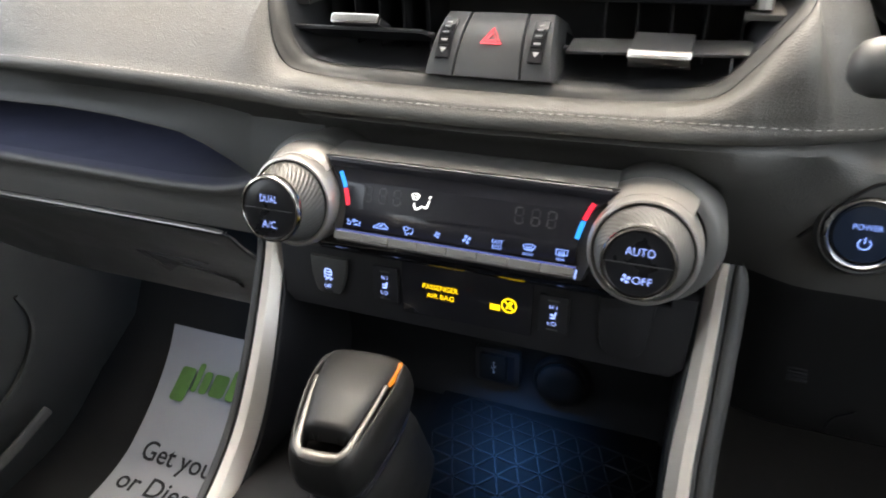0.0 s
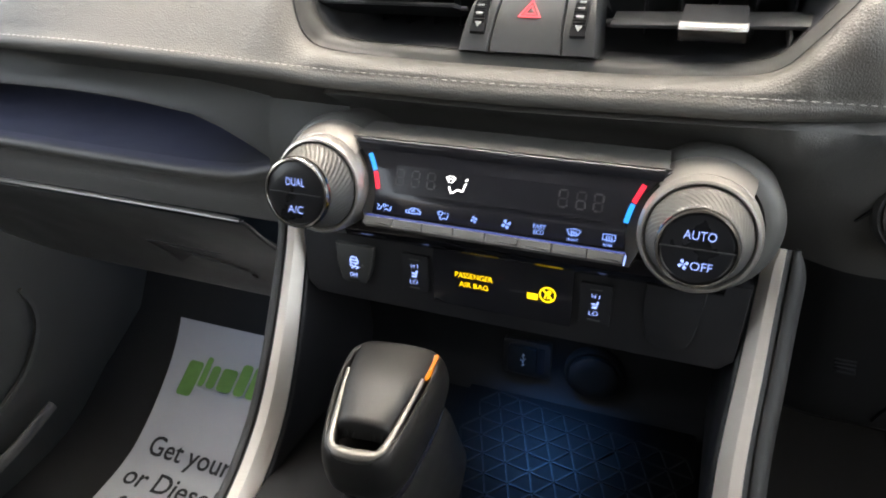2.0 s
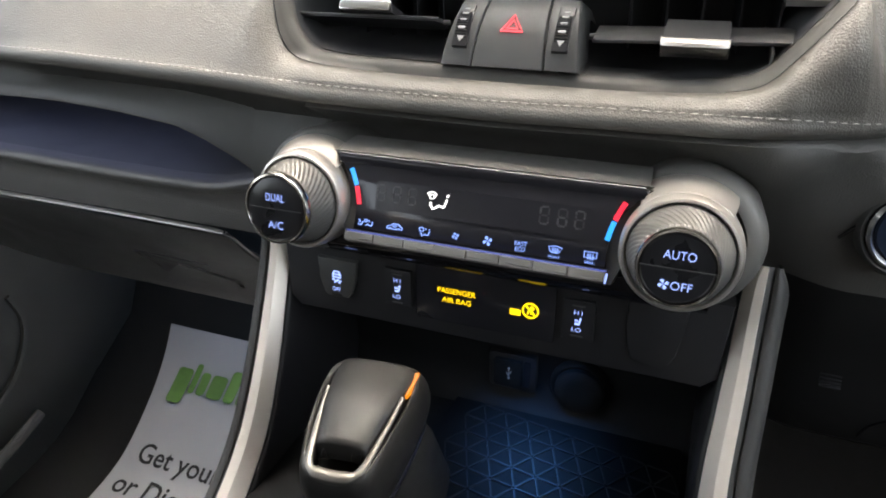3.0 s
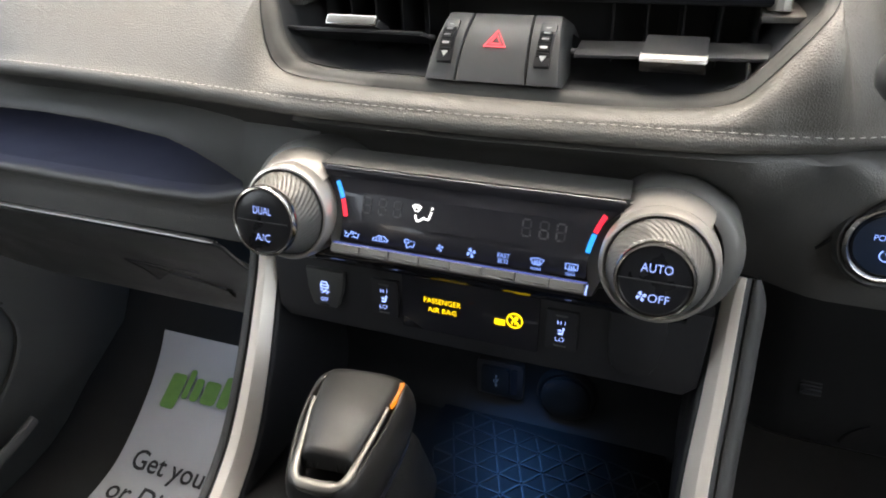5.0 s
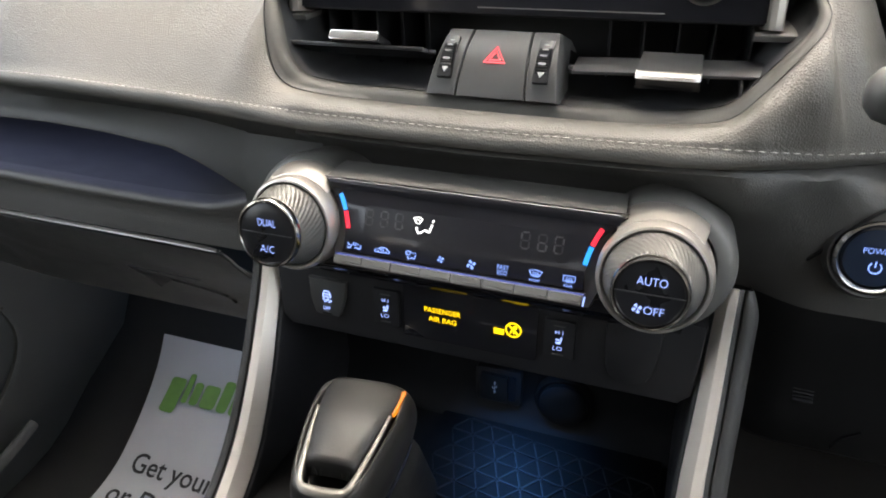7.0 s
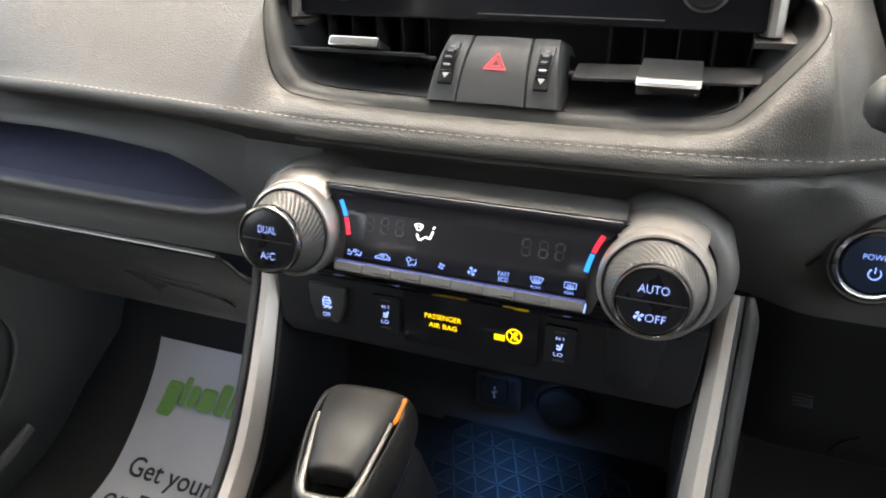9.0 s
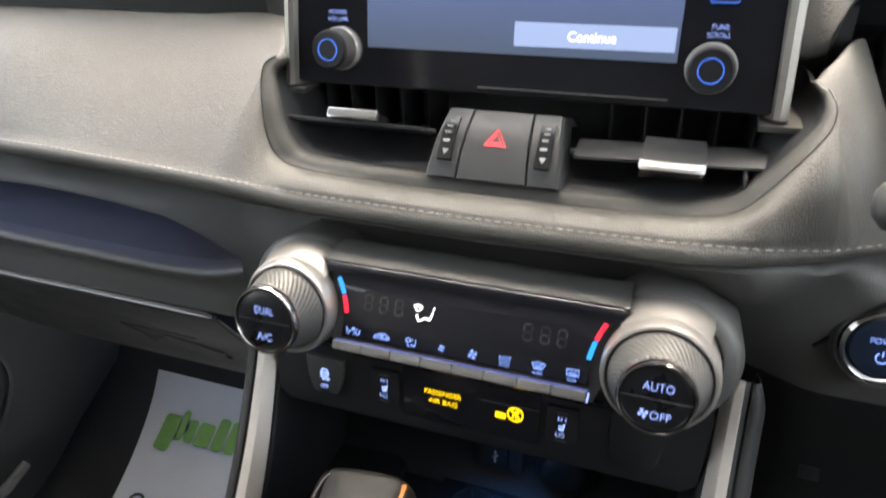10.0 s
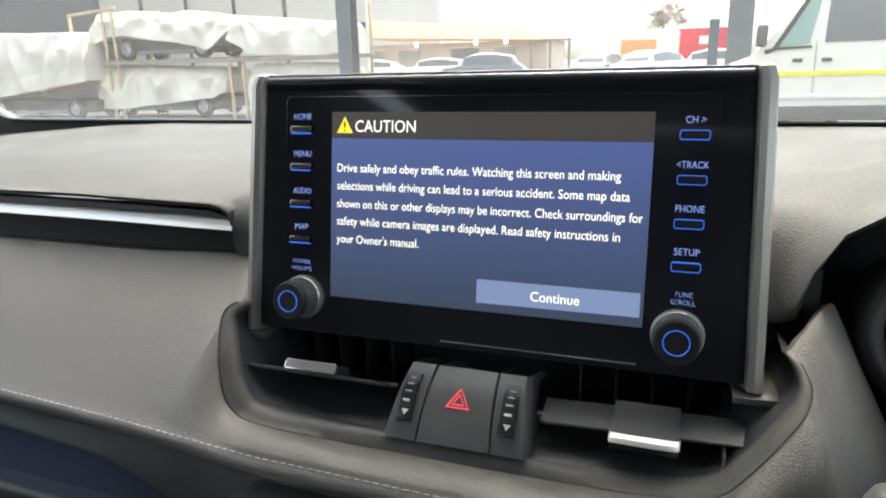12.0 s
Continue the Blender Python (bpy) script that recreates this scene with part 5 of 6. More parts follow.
ridges = []
S3 = math.sqrt(3) / 2
E3 = 0.0168
for r in range(-1, 15):
    for c in range(-2, 12):
        px, py = -0.052 + c * E3 + (r % 2) * E3 / 2, -0.195 + r * E3 * S3
        for dx, dy in ((E3, 0), (E3 / 2, E3 * S3), (-E3 / 2, E3 * S3)):
            qx, qy = px + dx, py + dy
            if -0.036 < min(px, qx) and max(px, qx) < 0.118 and -0.20 < min(py, qy) and max(py, qy) < -0.004:
                ridges.append([(px + dx * 0.06, py + dy * 0.06), (px + dx * 0.94, py + dy * 0.94)])
# same rubber as the sheet, lightened to imitate light on the ridge edges
part("ridge_pattern", strokes(ridges, 0.0010, pose(0.0, 0.0, 0.7978, 0, 0, -9) @ pose(0.012, 0.0, 0), 0.0011, -0.0003), node_mat("ridge_rubber_highlight", (0.011, 0.012, 0.014), 0.45, vary=0.4, scale=45), mat_, "raised triangular ridges", kind="stuff")
rows = []
for x, z in ((-0.131, 0.800), (-0.10, 0.801), (-0.076, 0.801), (-0.070, 0.799), (-0.067, 0.793)):
    rows.append([(x, 0.015, z), (x, -0.08, z), (x, -0.40, z - 0.01)])
part("selector_plinth", grid(rows), RUBBER, console, smooth=40)
usb = thing("usb_socket", (0.001, 0.012, 0.82), "black usb socket cover with a pale symbol in the tray wall", "usb socket")
UM = pose(0.0015, 0.0115, 0.8250, 88) @ Matrix.Diagonal((0.88, 0.86, 1, 1))
part("surround", prism(rounded(-0.0195, -0.0175, 0.0195, 0.0175, 0.003), -0.01, 0.0040, UM, 0.0015), BLACK, usb)
part("cover", prism(rounded(-0.0145, -0.0125, 0.0085, 0.0135, 0.0015), 0.003, 0.0075, UM, 0.001), RUBBER, usb)
part("port", prism(rounded(0.0100, -0.0120, 0.0150, 0.0130, 0.001), 0.003, 0.0050, UM), GLOSS, usb)
part("usb_symbol", join(strokes([[(-0.003, -0.0070), (-0.003, 0.0058)], [(-0.003, -0.004), (-0.0056, -0.001), (-0.0056, 0.001)], [(-0.003, -0.002), (-0.0006, 0.0008), (-0.0006, 0.003)]], 0.0007, moved(UM, 0.0004, 0.002, 0.0076) @ Matrix.Diagonal((0.72, 0.72, 1, 1))), strokes([arc(-0.003, -0.0074, 0.0008, 0, 360, 8), [(-0.0038, 0.0058), (-0.003, 0.0078), (-0.0022, 0.0058)]], 0.0011, moved(UM, 0.0004, 0.002, 0.0076) @ Matrix.Diagonal((0.72, 0.72, 1, 1)))), WHITEPRINT, usb)
sock = thing("power_socket", (0.050, 0.012, 0.82), "black round power socket with a hinged cap", "power socket")
part("collar", lathe([(0.0215, -0.005), (0.0215, 0.002), (0.0195, 0.0045), (0.0175, 0.0040)], pose(0.050, 0.012, 0.822, 88), 48), RUBBER, sock)
part("cap", lathe([(0.0175, 0.002), (0.0172, 0.0075), (0.015, 0.0095), (0.008, 0.0100), (0.0, 0.0100)], pose(0.050, 0.012, 0.822, 88), 48), RUBBER, sock)

# ---- gear selector ----
gear = thing("gear_selector", (-0.030, -0.147, 0.80), "leather-topped gear selector with a silver trim and orange light", "gear selector")
KM = pose(-0.0286, -0.1800, 0.9090, 11, 0, 6.3)
# half width at each distance back from the front of the trim
BODY = [(-0.0085, 0.0), (-0.0082, 0.0075), (-0.0068, 0.0130), (-0.0020, 0.0178), (0.008, 0.0212), (0.022, 0.0240), (0.038, 0.0264), (0.050, 0.0274), (0.060, 0.0272), (0.0668, 0.0250), (0.0705, 0.0190), (0.0722, 0.0100), (0.0725, 0.0)]
PAD_HALF = [(0.0088, 0.0126), (0.0125, 0.0130), (0.022, 0.0149), (0.034, 0.0174), (0.046, 0.0194), (0.057, 0.0210), (0.0640, 0.0214), (0.0675, 0.0205), (0.0690, 0.0185)]


def knob_loop(table, k, h, drop=0.0, grow=0.0):
    """A closed loop round the knob: its outline shrunk by k, at height h, falling by drop towards the back."""
    L = [(w * k + (grow if w else 0.0), 0.032 + (v - 0.032) * k) for v, w in table]
    pts = [(-u, v, 0) for u, v in L] + [(u, v, 0) for u, v in L[-2:0:-1]]
    pts = spline(pts + [pts[0]], 4)[:-1]
    return [KM @ Vector((q.x, q.y, h - drop * smooth01(0.02, 0.07, q.y))) for q in pts]


def shut(rows_):
    bm_ = grid(rows_, closed=True)
    bm_.verts.ensure_lookup_table()
    n_ = len(rows_[0])
    bm_.faces.new([bm_.verts[i] for i in range(n_)])
    bm_.faces.new([bm_.verts[i] for i in range(len(rows_) * n_ - n_, len(rows_) * n_)])
    return bm_


KNOBLEATHER = node_mat("selector_leather", (0.0125, 0.012, 0.0115), 0.46, spec=0.28, vary=0.10, scale=50, bump=0.10, bump_scale=1100, grain="LEATHER")
part("knob_body", shut([knob_loop(BODY, 0.70, -0.0330), knob_loop(BODY, 0.86, -0.0325), knob_loop(BODY, 0.94, -0.0300), knob_loop(BODY, 0.985, -0.0250), knob_loop(BODY, 1.0, -0.0180, 0.0035), knob_loop(BODY, 0.99, -0.0110, 0.0035), knob_loop(BODY, 0.955, -0.0050, 0.0035), knob_loop(BODY, 0.905, -0.0012, 0.0035), knob_loop(BODY, 0.855, 0.0004, 0.0035), knob_loop(BODY, 0.815, 0.0002, 0.0035), knob_loop(BODY, 0.795, -0.0012, 0.0035), knob_loop(BODY, 0.785, -0.0060, 0.0035), knob_loop(BODY, 0.74, -0.0160), knob_loop(BODY, 0.5, -0.0165)]), KNOBLEATHER, gear, "dark leather knob body", smooth=60)
rows = []
for i in range(25):
    v = 0.0088 + 0.0600 * (0.5 - 0.5 * math.cos(math.pi * i / 24))
    half = interp(v, PAD_HALF)
    lift = -0.0075 + 0.0105 * smooth01(0.0085, 0.0125, v) ** 0.6 - 0.0066 * smooth01(0.030, 0.0720, v) - 0.005 * smooth01(0.0655, 0.0692, v)
    rows.append([KM @ Vector((half * f, v, -0.0080 if abs(f) > 1.005 else lift + 0.0026 * (1 - abs(f) ** 3.0) - 0.0016 * abs(f) ** 8)) for f in (-1.01, -1.0, -0.96, -0.9, -0.78, -0.6, -0.4, -0.2, 0.0, 0.2, 0.4, 0.6, 0.78, 0.9, 0.96, 1.0, 1.01)])
part("top_pad", grid(rows), KNOBLEATHER, gear, "smooth leather top with a creased front edge", smooth=60)
# small gathers where the leather is tucked in at the front of the top
for u, turn in ((-0.0098, 24), (-0.0086, 10), (-0.0070, -14), (-0.0052, 18), (0.0062, -12), (0.0090, 14)):
    part("leather_gather", sweep([KM @ Vector((u, 0.0088, -0.0038)), KM @ Vector((u + 0.00004 * turn, 0.0094, -0.0012)), KM @ Vector((u + 0.00007 * turn, 0.0112, 0.0010))], ring_outline(0.00055, 6), up=(1, 0, 0)), KNOBLEATHER, gear)
part("thumb_slot", prism([(-0.0100, -0.0012), (0.0100, -0.0012), (0.0128, 0.0125), (-0.0128, 0.0125)], -0.0155, -0.0130, KM), BLACK, gear)
TRIM = [(-0.0196, 0.0450), (-0.0188, 0.0380), (-0.0168, 0.0240), (-0.0148, 0.0120), (-0.0138, 0.0064), (-0.0130, 0.0034), (-0.0117, 0.0011), (-0.0096, -0.0006), (-0.0066, -0.0016), (0.0, -0.0021), (0.0066, -0.0016), (0.0096, -0.0006), (0.0117, 0.0011), (0.0130, 0.0034), (0.0138, 0.0064), (0.0148, 0.0120), (0.0168, 0.0240), (0.0188, 0.0380), (0.0196, 0.0450)]
loop = spline([(u, v, 0.0003) for u, v in TRIM], 4)
part("silver_trim", sweep([KM @ q for q in loop], [(-0.0023, -0.0030), (-0.0023, 0.0000), (-0.0019, 0.0006), (0.0, 0.0010), (0.0019, 0.0006), (0.0023, 0.0000), (0.0023, -0.0030)], scale=lambda t: 0.45 + 0.45 * smooth01(0.0, 0.30, min(t, 1 - t)) + 0.45 * smooth01(0.36, 0.44, min(t, 1 - t)), up=tuple(KM.to_3x3() @ Vector((0, 0, 1)))), node_mat("grey_satin_metal", (0.100, 0.096, 0.089), 0.42, metal=0.8, vary=0.05, scale=120), gear, "satin silver horseshoe trim", smooth=60)
strip = [(0.0199, 0.0475), (0.0207, 0.0510), (0.0213, 0.0555), (0.0216, 0.0600), (0.0214, 0.0630)]
ribbon = [KM @ q for q in spline([(a_, b_, 0.0002 - 0.0034 * smooth01(0.02, 0.07, b_)) for a_, b_ in strip], 4)]
part("shift_light", sweep(ribbon, [(-0.0009, -0.0030), (-0.0009, 0.0004), (0.0010, 0.0010), (0.0010, -0.0030)], up=tuple(KM.to_3x3() @ Vector((0, 0, 1))), scale=lambda t: 0.65 + 0.5 * t), ORANGE, gear, "lit orange strip")
part("neck", shut([knob_loop(BODY, 0.78, -0.0450), knob_loop(BODY, 0.85, -0.0430), knob_loop(BODY, 0.87, -0.0385), knob_loop(BODY, 0.86, -0.0350), knob_loop(BODY, 0.80, -0.0320)]), GLOSS, gear, "gloss black neck")
part("boot", shut([knob_loop(BODY, 1.12, -0.112, -0.012), knob_loop(BODY, 1.06, -0.094, -0.010), knob_loop(BODY, 1.0, -0.074, -0.006), knob_loop(BODY, 0.95, -0.058, -0.003), knob_loop(BODY, 0.90, -0.048), knob_loop(BODY, 0.83, -0.0432)]), node_mat("boot_leather", (0.013, 0.013, 0.0125), 0.5, vary=0.12, scale=60, bump=0.4, bump_scale=700, grain="LEATHER"), gear, "soft leather boot", smooth=60)
part("boot_seam", sweep([KM @ Vector((0.0, -0.0026, -0.0475)), KM @ Vector((0.0, -0.0055, -0.060)), KM @ Vector((0.0, -0.0100, -0.078)), KM @ Vector((0.0, -0.0150, -0.098))], ring_outline(0.0005, 6), up=(1, 0, 0)), BLACK, gear)

# ---- passenger footwell ----
foot = thing("footwell_carpet", (-0.45, 0.1, 0.34), "black carpeted footwell floor", "carpet", kind="structure")
FP = [(-1.6, 0.335), (-0.3, 0.335), (0.05, 0.337), (0.11, 0.343), (0.15, 0.352), (0.19, 0.372), (0.26, 0.425), (0.315, 0.497), (0.36, 0.57), (0.42, 0.75), (0.43, 0.95)]
part("carpet", grid([[(x, y, z) for y, z in FP] for x in (-0.80, -0.5, -0.15, 0.15, 0.5, 0.80)]), CARPET, foot, smooth=60)
paper = thing("paper_floor_mat", (-0.45, 0.1, 0.345), "white printed paper mat over the footwell floor", "paper mat")
PP = [(-0.30, 0.3415), (-0.1, 0.3415), (0.03, 0.3425), (0.08, 0.3445), (0.12, 0.350), (0.155, 0.3605), (0.19, 0.381), (0.225, 0.4065), (0.26, 0.437), (0.29, 0.470), (0.313, 0.503)]
PS = spline([(0, y, z) for y, z in PP], 5)


def sheet(x, s):
    """A place on the paper: x across, s metres up along it from its lower end."""
    d = 0
    for a, b in zip(PS, PS[1:]):
        L = (b - a).length
        if d + L >= s:
            p = a.lerp(b, (s - d) / L)
            nrm = Vector((0, -(b - a).z, (b - a).y)).normalized()
            return Vector((x, p.y, p.z)) + nrm * 0.0006, (b - a).normalized(), nrm
        d += L
    return Vector((x, PS[-1].y, PS[-1].z)), (PS[-1] - PS[-2]).normalized(), Vector((0, -0.8, 0.6))


PLEN = sum((b - a).length for a, b in zip(PS, PS[1:]))
part("sheet", grid([[(x, p.y, p.z + 0.0012 * math.sin(9 * x + 14 * p.y)) for p in PS] for x in (-0.66, -0.58, -0.50, -0.42, -0.34, -0.26, -0.20)]), PAPER, paper, smooth=60)


def print_on(bm_, lift=0.0016):
    """Wraps lettering laid out in (across, up the sheet) over the paper."""
    for v in bm_.verts:
        p, d, nrm = sheet(v.co.x, v.co.y)
        v.co = p + nrm * lift
    return bm_


def mark_blocks():
    """Rounded, leaning green blocks in the place of the maker's mark, as outlines of (across, up)."""
    shapes = []
    for x, w, lo, hi in ((-0.630, 0.028, -0.020, 0.037), (-0.599, 0.011, 0.0, 0.048), (-0.584, 0.016, 0.0, 0.037), (-0.564, 0.028, 0.0, 0.037), (-0.532, 0.019, 0.0, 0.050), (-0.509, 0.019, 0.0, 0.050), (-0.486, 0.028, 0.0, 0.037)):
        shapes.append([(a_ + 0.16 * (b_ + 0.02), b_) for a_, b_ in rounded(x, lo, x + w, hi, min(0.006, w * 0.4, (hi - lo) * 0.4), 3)])
    return shapes


SL = PLEN - 0.100
for sh in mark_blocks():
    bm = bmesh.new()
    bm.faces.new([bm.verts.new((a_, b_ + SL, 0)) for a_, b_ in sh])
    bmesh.ops.triangulate(bm, faces=bm.faces)
    for _ in range(2):
        bmesh.ops.subdivide_edges(bm, edges=[e for e in bm.edges if e.calc_length() > 0.009], cuts=1)
        bmesh.ops.triangulate(bm, faces=bm.faces)
    part("green_mark", print_on(bm), GREENINK, paper, "printed green block")
for words, x, s, w in (("Get your H", -0.632, PLEN - 0.218, 0.190), ("or Diesel v", -0.640, PLEN - 0.270, 0.195), ("free", -0.624, PLEN - 0.318, 0.075)):
    bm = letters(words, 0.030, pose(x, s, 0), w, False, bold=0.012)
    bmesh.ops.subdivide_edges(bm, edges=[e for e in bm.edges if e.calc_length() > 0.012], cuts=2)
    bmesh.ops.triangulate(bm, faces=bm.faces)
    part("print_line", print_on(bm), INK, paper, "black printed words")

# ---- cabin shell ----
cabin = thing("car_cabin", (0, -0.6, 0.35), "dark car cabin shell with pale headliner and glazed openings", "car cabin", kind="structure")
for s in (-1, 1):
    rows = []
    belt = 1.0
    for y in (-1.7, -1.2, -0.8, -0.4, -0.1, 0.15, 0.40):
        rows.append([(s * 0.80, y, 0.33), (s * 0.79, y, 0.42), (s * 0.75, y, 0.50), (s * 0.745, y, 0.33 + 0.37 * belt), (s * 0.73, y, 0.33 + 0.52 * belt), (s * 0.735, y, 0.33 + 0.65 * belt), (s * 0.76, y, 0.33 + 0.77 * belt), (s * 0.80, y, 0.33 + 0.79 * belt)])
    part("door_panel", grid(rows, 0.03), DARKPAD, cabin, "dark moulded door trim", smooth=60)
    part("door_pocket_edge", sweep(spline([(s * 0.742, -0.03, 0.428), (s * 0.742, 0.022, 0.436), (s * 0.742, 0.063, 0.445), (s * 0.742, 0.114, 0.46)], 4), [(-0.006, -0.006), (0.006, -0.006), (0.006, 0.005), (0.0, 0.009), (-0.006, 0.005)]), DARKPAD, cabin, "raised pocket edge", smooth=60)
    part("speaker_rim", sweep(spline([(s * 0.744, 0.0, 0.486), (s * 0.744, 0.051, 0.509), (s * 0.744, 0.099, 0.536), (s * 0.744, 0.133, 0.577), (s * 0.744, 0.143, 0.613), (s * 0.744, 0.135, 0.65)], 5), [(-0.003, -0.003), (0.003, -0.003), (0.003, 0.003), (-0.003, 0.003)], up=(1, 0, 0)), DARKPAD, cabin, smooth=60)
    part("front_pillar", sweep(spline([(s * 0.96, 0.55, 1.10), (s * 0.95, 0.42, 1.20), (s * 0.86, 0.12, 1.41), (s * 0.74, -0.16, 1.58)]), [(-0.03, -0.03), (0.03, -0.03), (0.035, 0.02), (-0.03, 0.03)]), LINER, cabin, "pale pillar trim", smooth=60)
    part("middle_pillar", slab((0.05, 0.10, 0.50), pose(s * 0.74, -0.75, 1.35, 0, s * 8), 0.01), LINER, cabin)
    part("rear_pillar", slab((0.06, 0.25, 0.50), pose(s * 0.72, -1.65, 1.35, 0, s * 8), 0.01), LINER, cabin)
part("headliner", grid([[(-0.66, y, z), (-0.55, y, z + 0.03), (0.0, y, z + 0.045), (0.55, y, z + 0.03), (0.66, y, z)] for y, z in ((-0.18, 1.575), (-0.35, 1.60), (-0.9, 1.63), (-1.7, 1.60))], 0.03), LINER, cabin, "pale woven headliner", smooth=60)
# unseen panels added to keep rear side light off the tray and dash
for s in (-1, 1):
    part("rear_side_blocker", slab((0.03, 0.92, 0.50), pose(s * 0.735, -1.26, 1.35, 0, s * 8), 0.008), BLACK, cabin, "unseen dark panel added to block rear side light")
part("windscreen_header", grid([[(-0.70, y, z), (-0.35, y, z + 0.010), (0.0, y, z + 0.012), (0.35, y, z + 0.010), (0.70, y, z)] for y, z in ((-0.20, 1.560), (-0.14, 1.532), (-0.08, 1.497), (-0.02, 1.462))], 0.02), LINER, cabin, "pale folded sun visors under the header", smooth=60)
# unseen plain wall added to shut out light from behind
part("rear_wall", slab((1.6, 0.04, 1.30), pose(0, -1.75, 0.97), 0.01), GREYPLASTIC, cabin)
part("windscreen_frit", grid([[(x, 0.380, 1.1765 + h), (x, 0.393, 1.1725 + h), (x, 0.398, 1.140)] for x, h in ((-0.94, 0.075), (-0.87, 0.040), (-0.815, 0.0145), (-0.795, 0.0065), (-0.777, 0.001), (-0.74, 0), (-0.5, 0), (-0.2, 0), (0.2, 0), (0.5, 0), (0.74, 0), (0.815, 0.0145), (0.94, 0.075))], 0.002), BLACK, cabin, "black ceramic band at the windscreen foot")
# the pale film in this glass imitates haze over the yard
windscreen = part("windscreen", grid([[(x, 0.52 - 0.02 * (x / 0.7) ** 2 * 4 * 0.2, 1.15), (x, 0.30 - 0.05 * (x / 0.7) ** 2, 1.296), (x, 0.06 - 0.07 * (x / 0.7) ** 2, 1.446), (x, -0.16 - 0.08 * (x / 0.7) ** 2, 1.585)] for x in (-0.84, -0.5, -0.25, 0.0, 0.25, 0.5, 0.84)], 0.004), hazed_glass("windscreen_glass", (0.97, 0.99, 0.98), 0.013), cabin, "clear windscreen glass", smooth=60)
windscreen.visible_shadow = False
# ---- outside ----
ASPHALT = node_mat("damp_asphalt", (0.09, 0.09, 0.09), 0.8, vary=0.25, scale=0.6, bump=0.4, bump_scale=60)
SLATE = node_mat("slate_cladding", (0.055, 0.06, 0.075), 0.5, vary=0.08, scale=0.8)
WRAP = node_mat("white_tarpaulin", (0.72, 0.65, 0.55), 0.55, vary=0.12, scale=1.1, bump=0.7, bump_scale=2.4, relief=0.10)
TIMBER = node_mat("pale_timber", (0.52, 0.40, 0.25), 0.7, vary=0.15, scale=8)
TYRE = node_mat("tyre_rubber", (0.03, 0.03, 0.032), 0.8, vary=0.15, scale=8)
ALLOY = node_mat("grey_alloy", (0.35, 0.36, 0.38), 0.4, metal=0.6, vary=0.08, scale=8)
STEEL = node_mat("painted_grey_steel", (0.085, 0.10, 0.12), 0.5, vary=0.08, scale=3)
WHITEPAINT = node_mat("white_car_paint", (0.80, 0.745, 0.645), 0.25, vary=0.03, scale=2, coat=0.4)
YELLOW = node_mat("yellow_stripe", (0.85, 0.80, 0.02), 0.4, vary=0.04, scale=5)
GREYPAINT = node_mat("grey_car_paint", (0.16, 0.17, 0.19), 0.25, vary=0.04, scale=2, coat=0.4)
DARKGLASS = node_mat("tinted_glass", (0.15, 0.16, 0.165), 0.1, vary=0.05, scale=2)
GREENGLASS = node_mat("green_tinted_glass", (0.28, 0.42, 0.37), 0.1, vary=0.05, scale=2)
PALEGLASS = node_mat("pale_shop_glass", (0.34, 0.33, 0.30), 0.15, vary=0.15, scale=1)
TERRACOTTA = node_mat("terracotta_roof", (0.56, 0.40, 0.26), 0.7, vary=0.12, scale=1)
BUFF = node_mat("buff_wall", (0.55, 0.46, 0.38), 0.8, vary=0.1, scale=1)
RED = node_mat("red_panel", (0.65, 0.03, 0.06), 0.4, vary=0.05, scale=2)
ORANGEPAINT = node_mat("orange_panel", (0.80, 0.36, 0.12), 0.5, vary=0.05, scale=2)
BARK = node_mat("winter_twigs", (0.30, 0.245, 0.20), 0.9, vary=0.2, scale=4)

def yard(x, y):
    """The yard dips a step lower where the wrapped vehicles stand."""
    return -0.36 * smooth01(-9.0, -9.5, x) * smooth01(-60, -50, x) * smooth01(14.0, 15.5, y) * (1 - smooth01(21.5, 23.5, y))


GX = [-450, -200, -100, -60, -50, -40, -30, -25, -20, -15, -11, -9.5, -9.25, -9.0, -5, 0, 5, 10, 20, 50, 100, 450]
GY = [-250, -100, -30, -10, 0, 5, 10, 14, 14.75, 15.5, 17, 19, 20.5, 21.5, 22.5, 23.5, 30, 40, 60, 120, 300, 650]
part("ground", grid([[(x, y, yard(x, y)) for y in GY] for x in GX], 0.1), ASPHALT, None, "wide grey asphalt yard", category="ground", kind="structure")


def wheel(parent, at, r=0.34):
    m = pose(*at, 90)
    w_ = part("wheel", lathe([(r * 0.62, -0.11), (r * 0.92, -0.11), (r, -0.07), (r, 0.07), (r * 0.92, 0.11), (r * 0.62, 0.11)], m, 40), TYRE, parent)
    part("rim", lathe([(r * 0.62, 0.09), (r * 0.55, 0.05), (r * 0.2, 0.06), (r * 0.12, 0.09), (0, 0.09)], m, 20), ALLOY, w_)


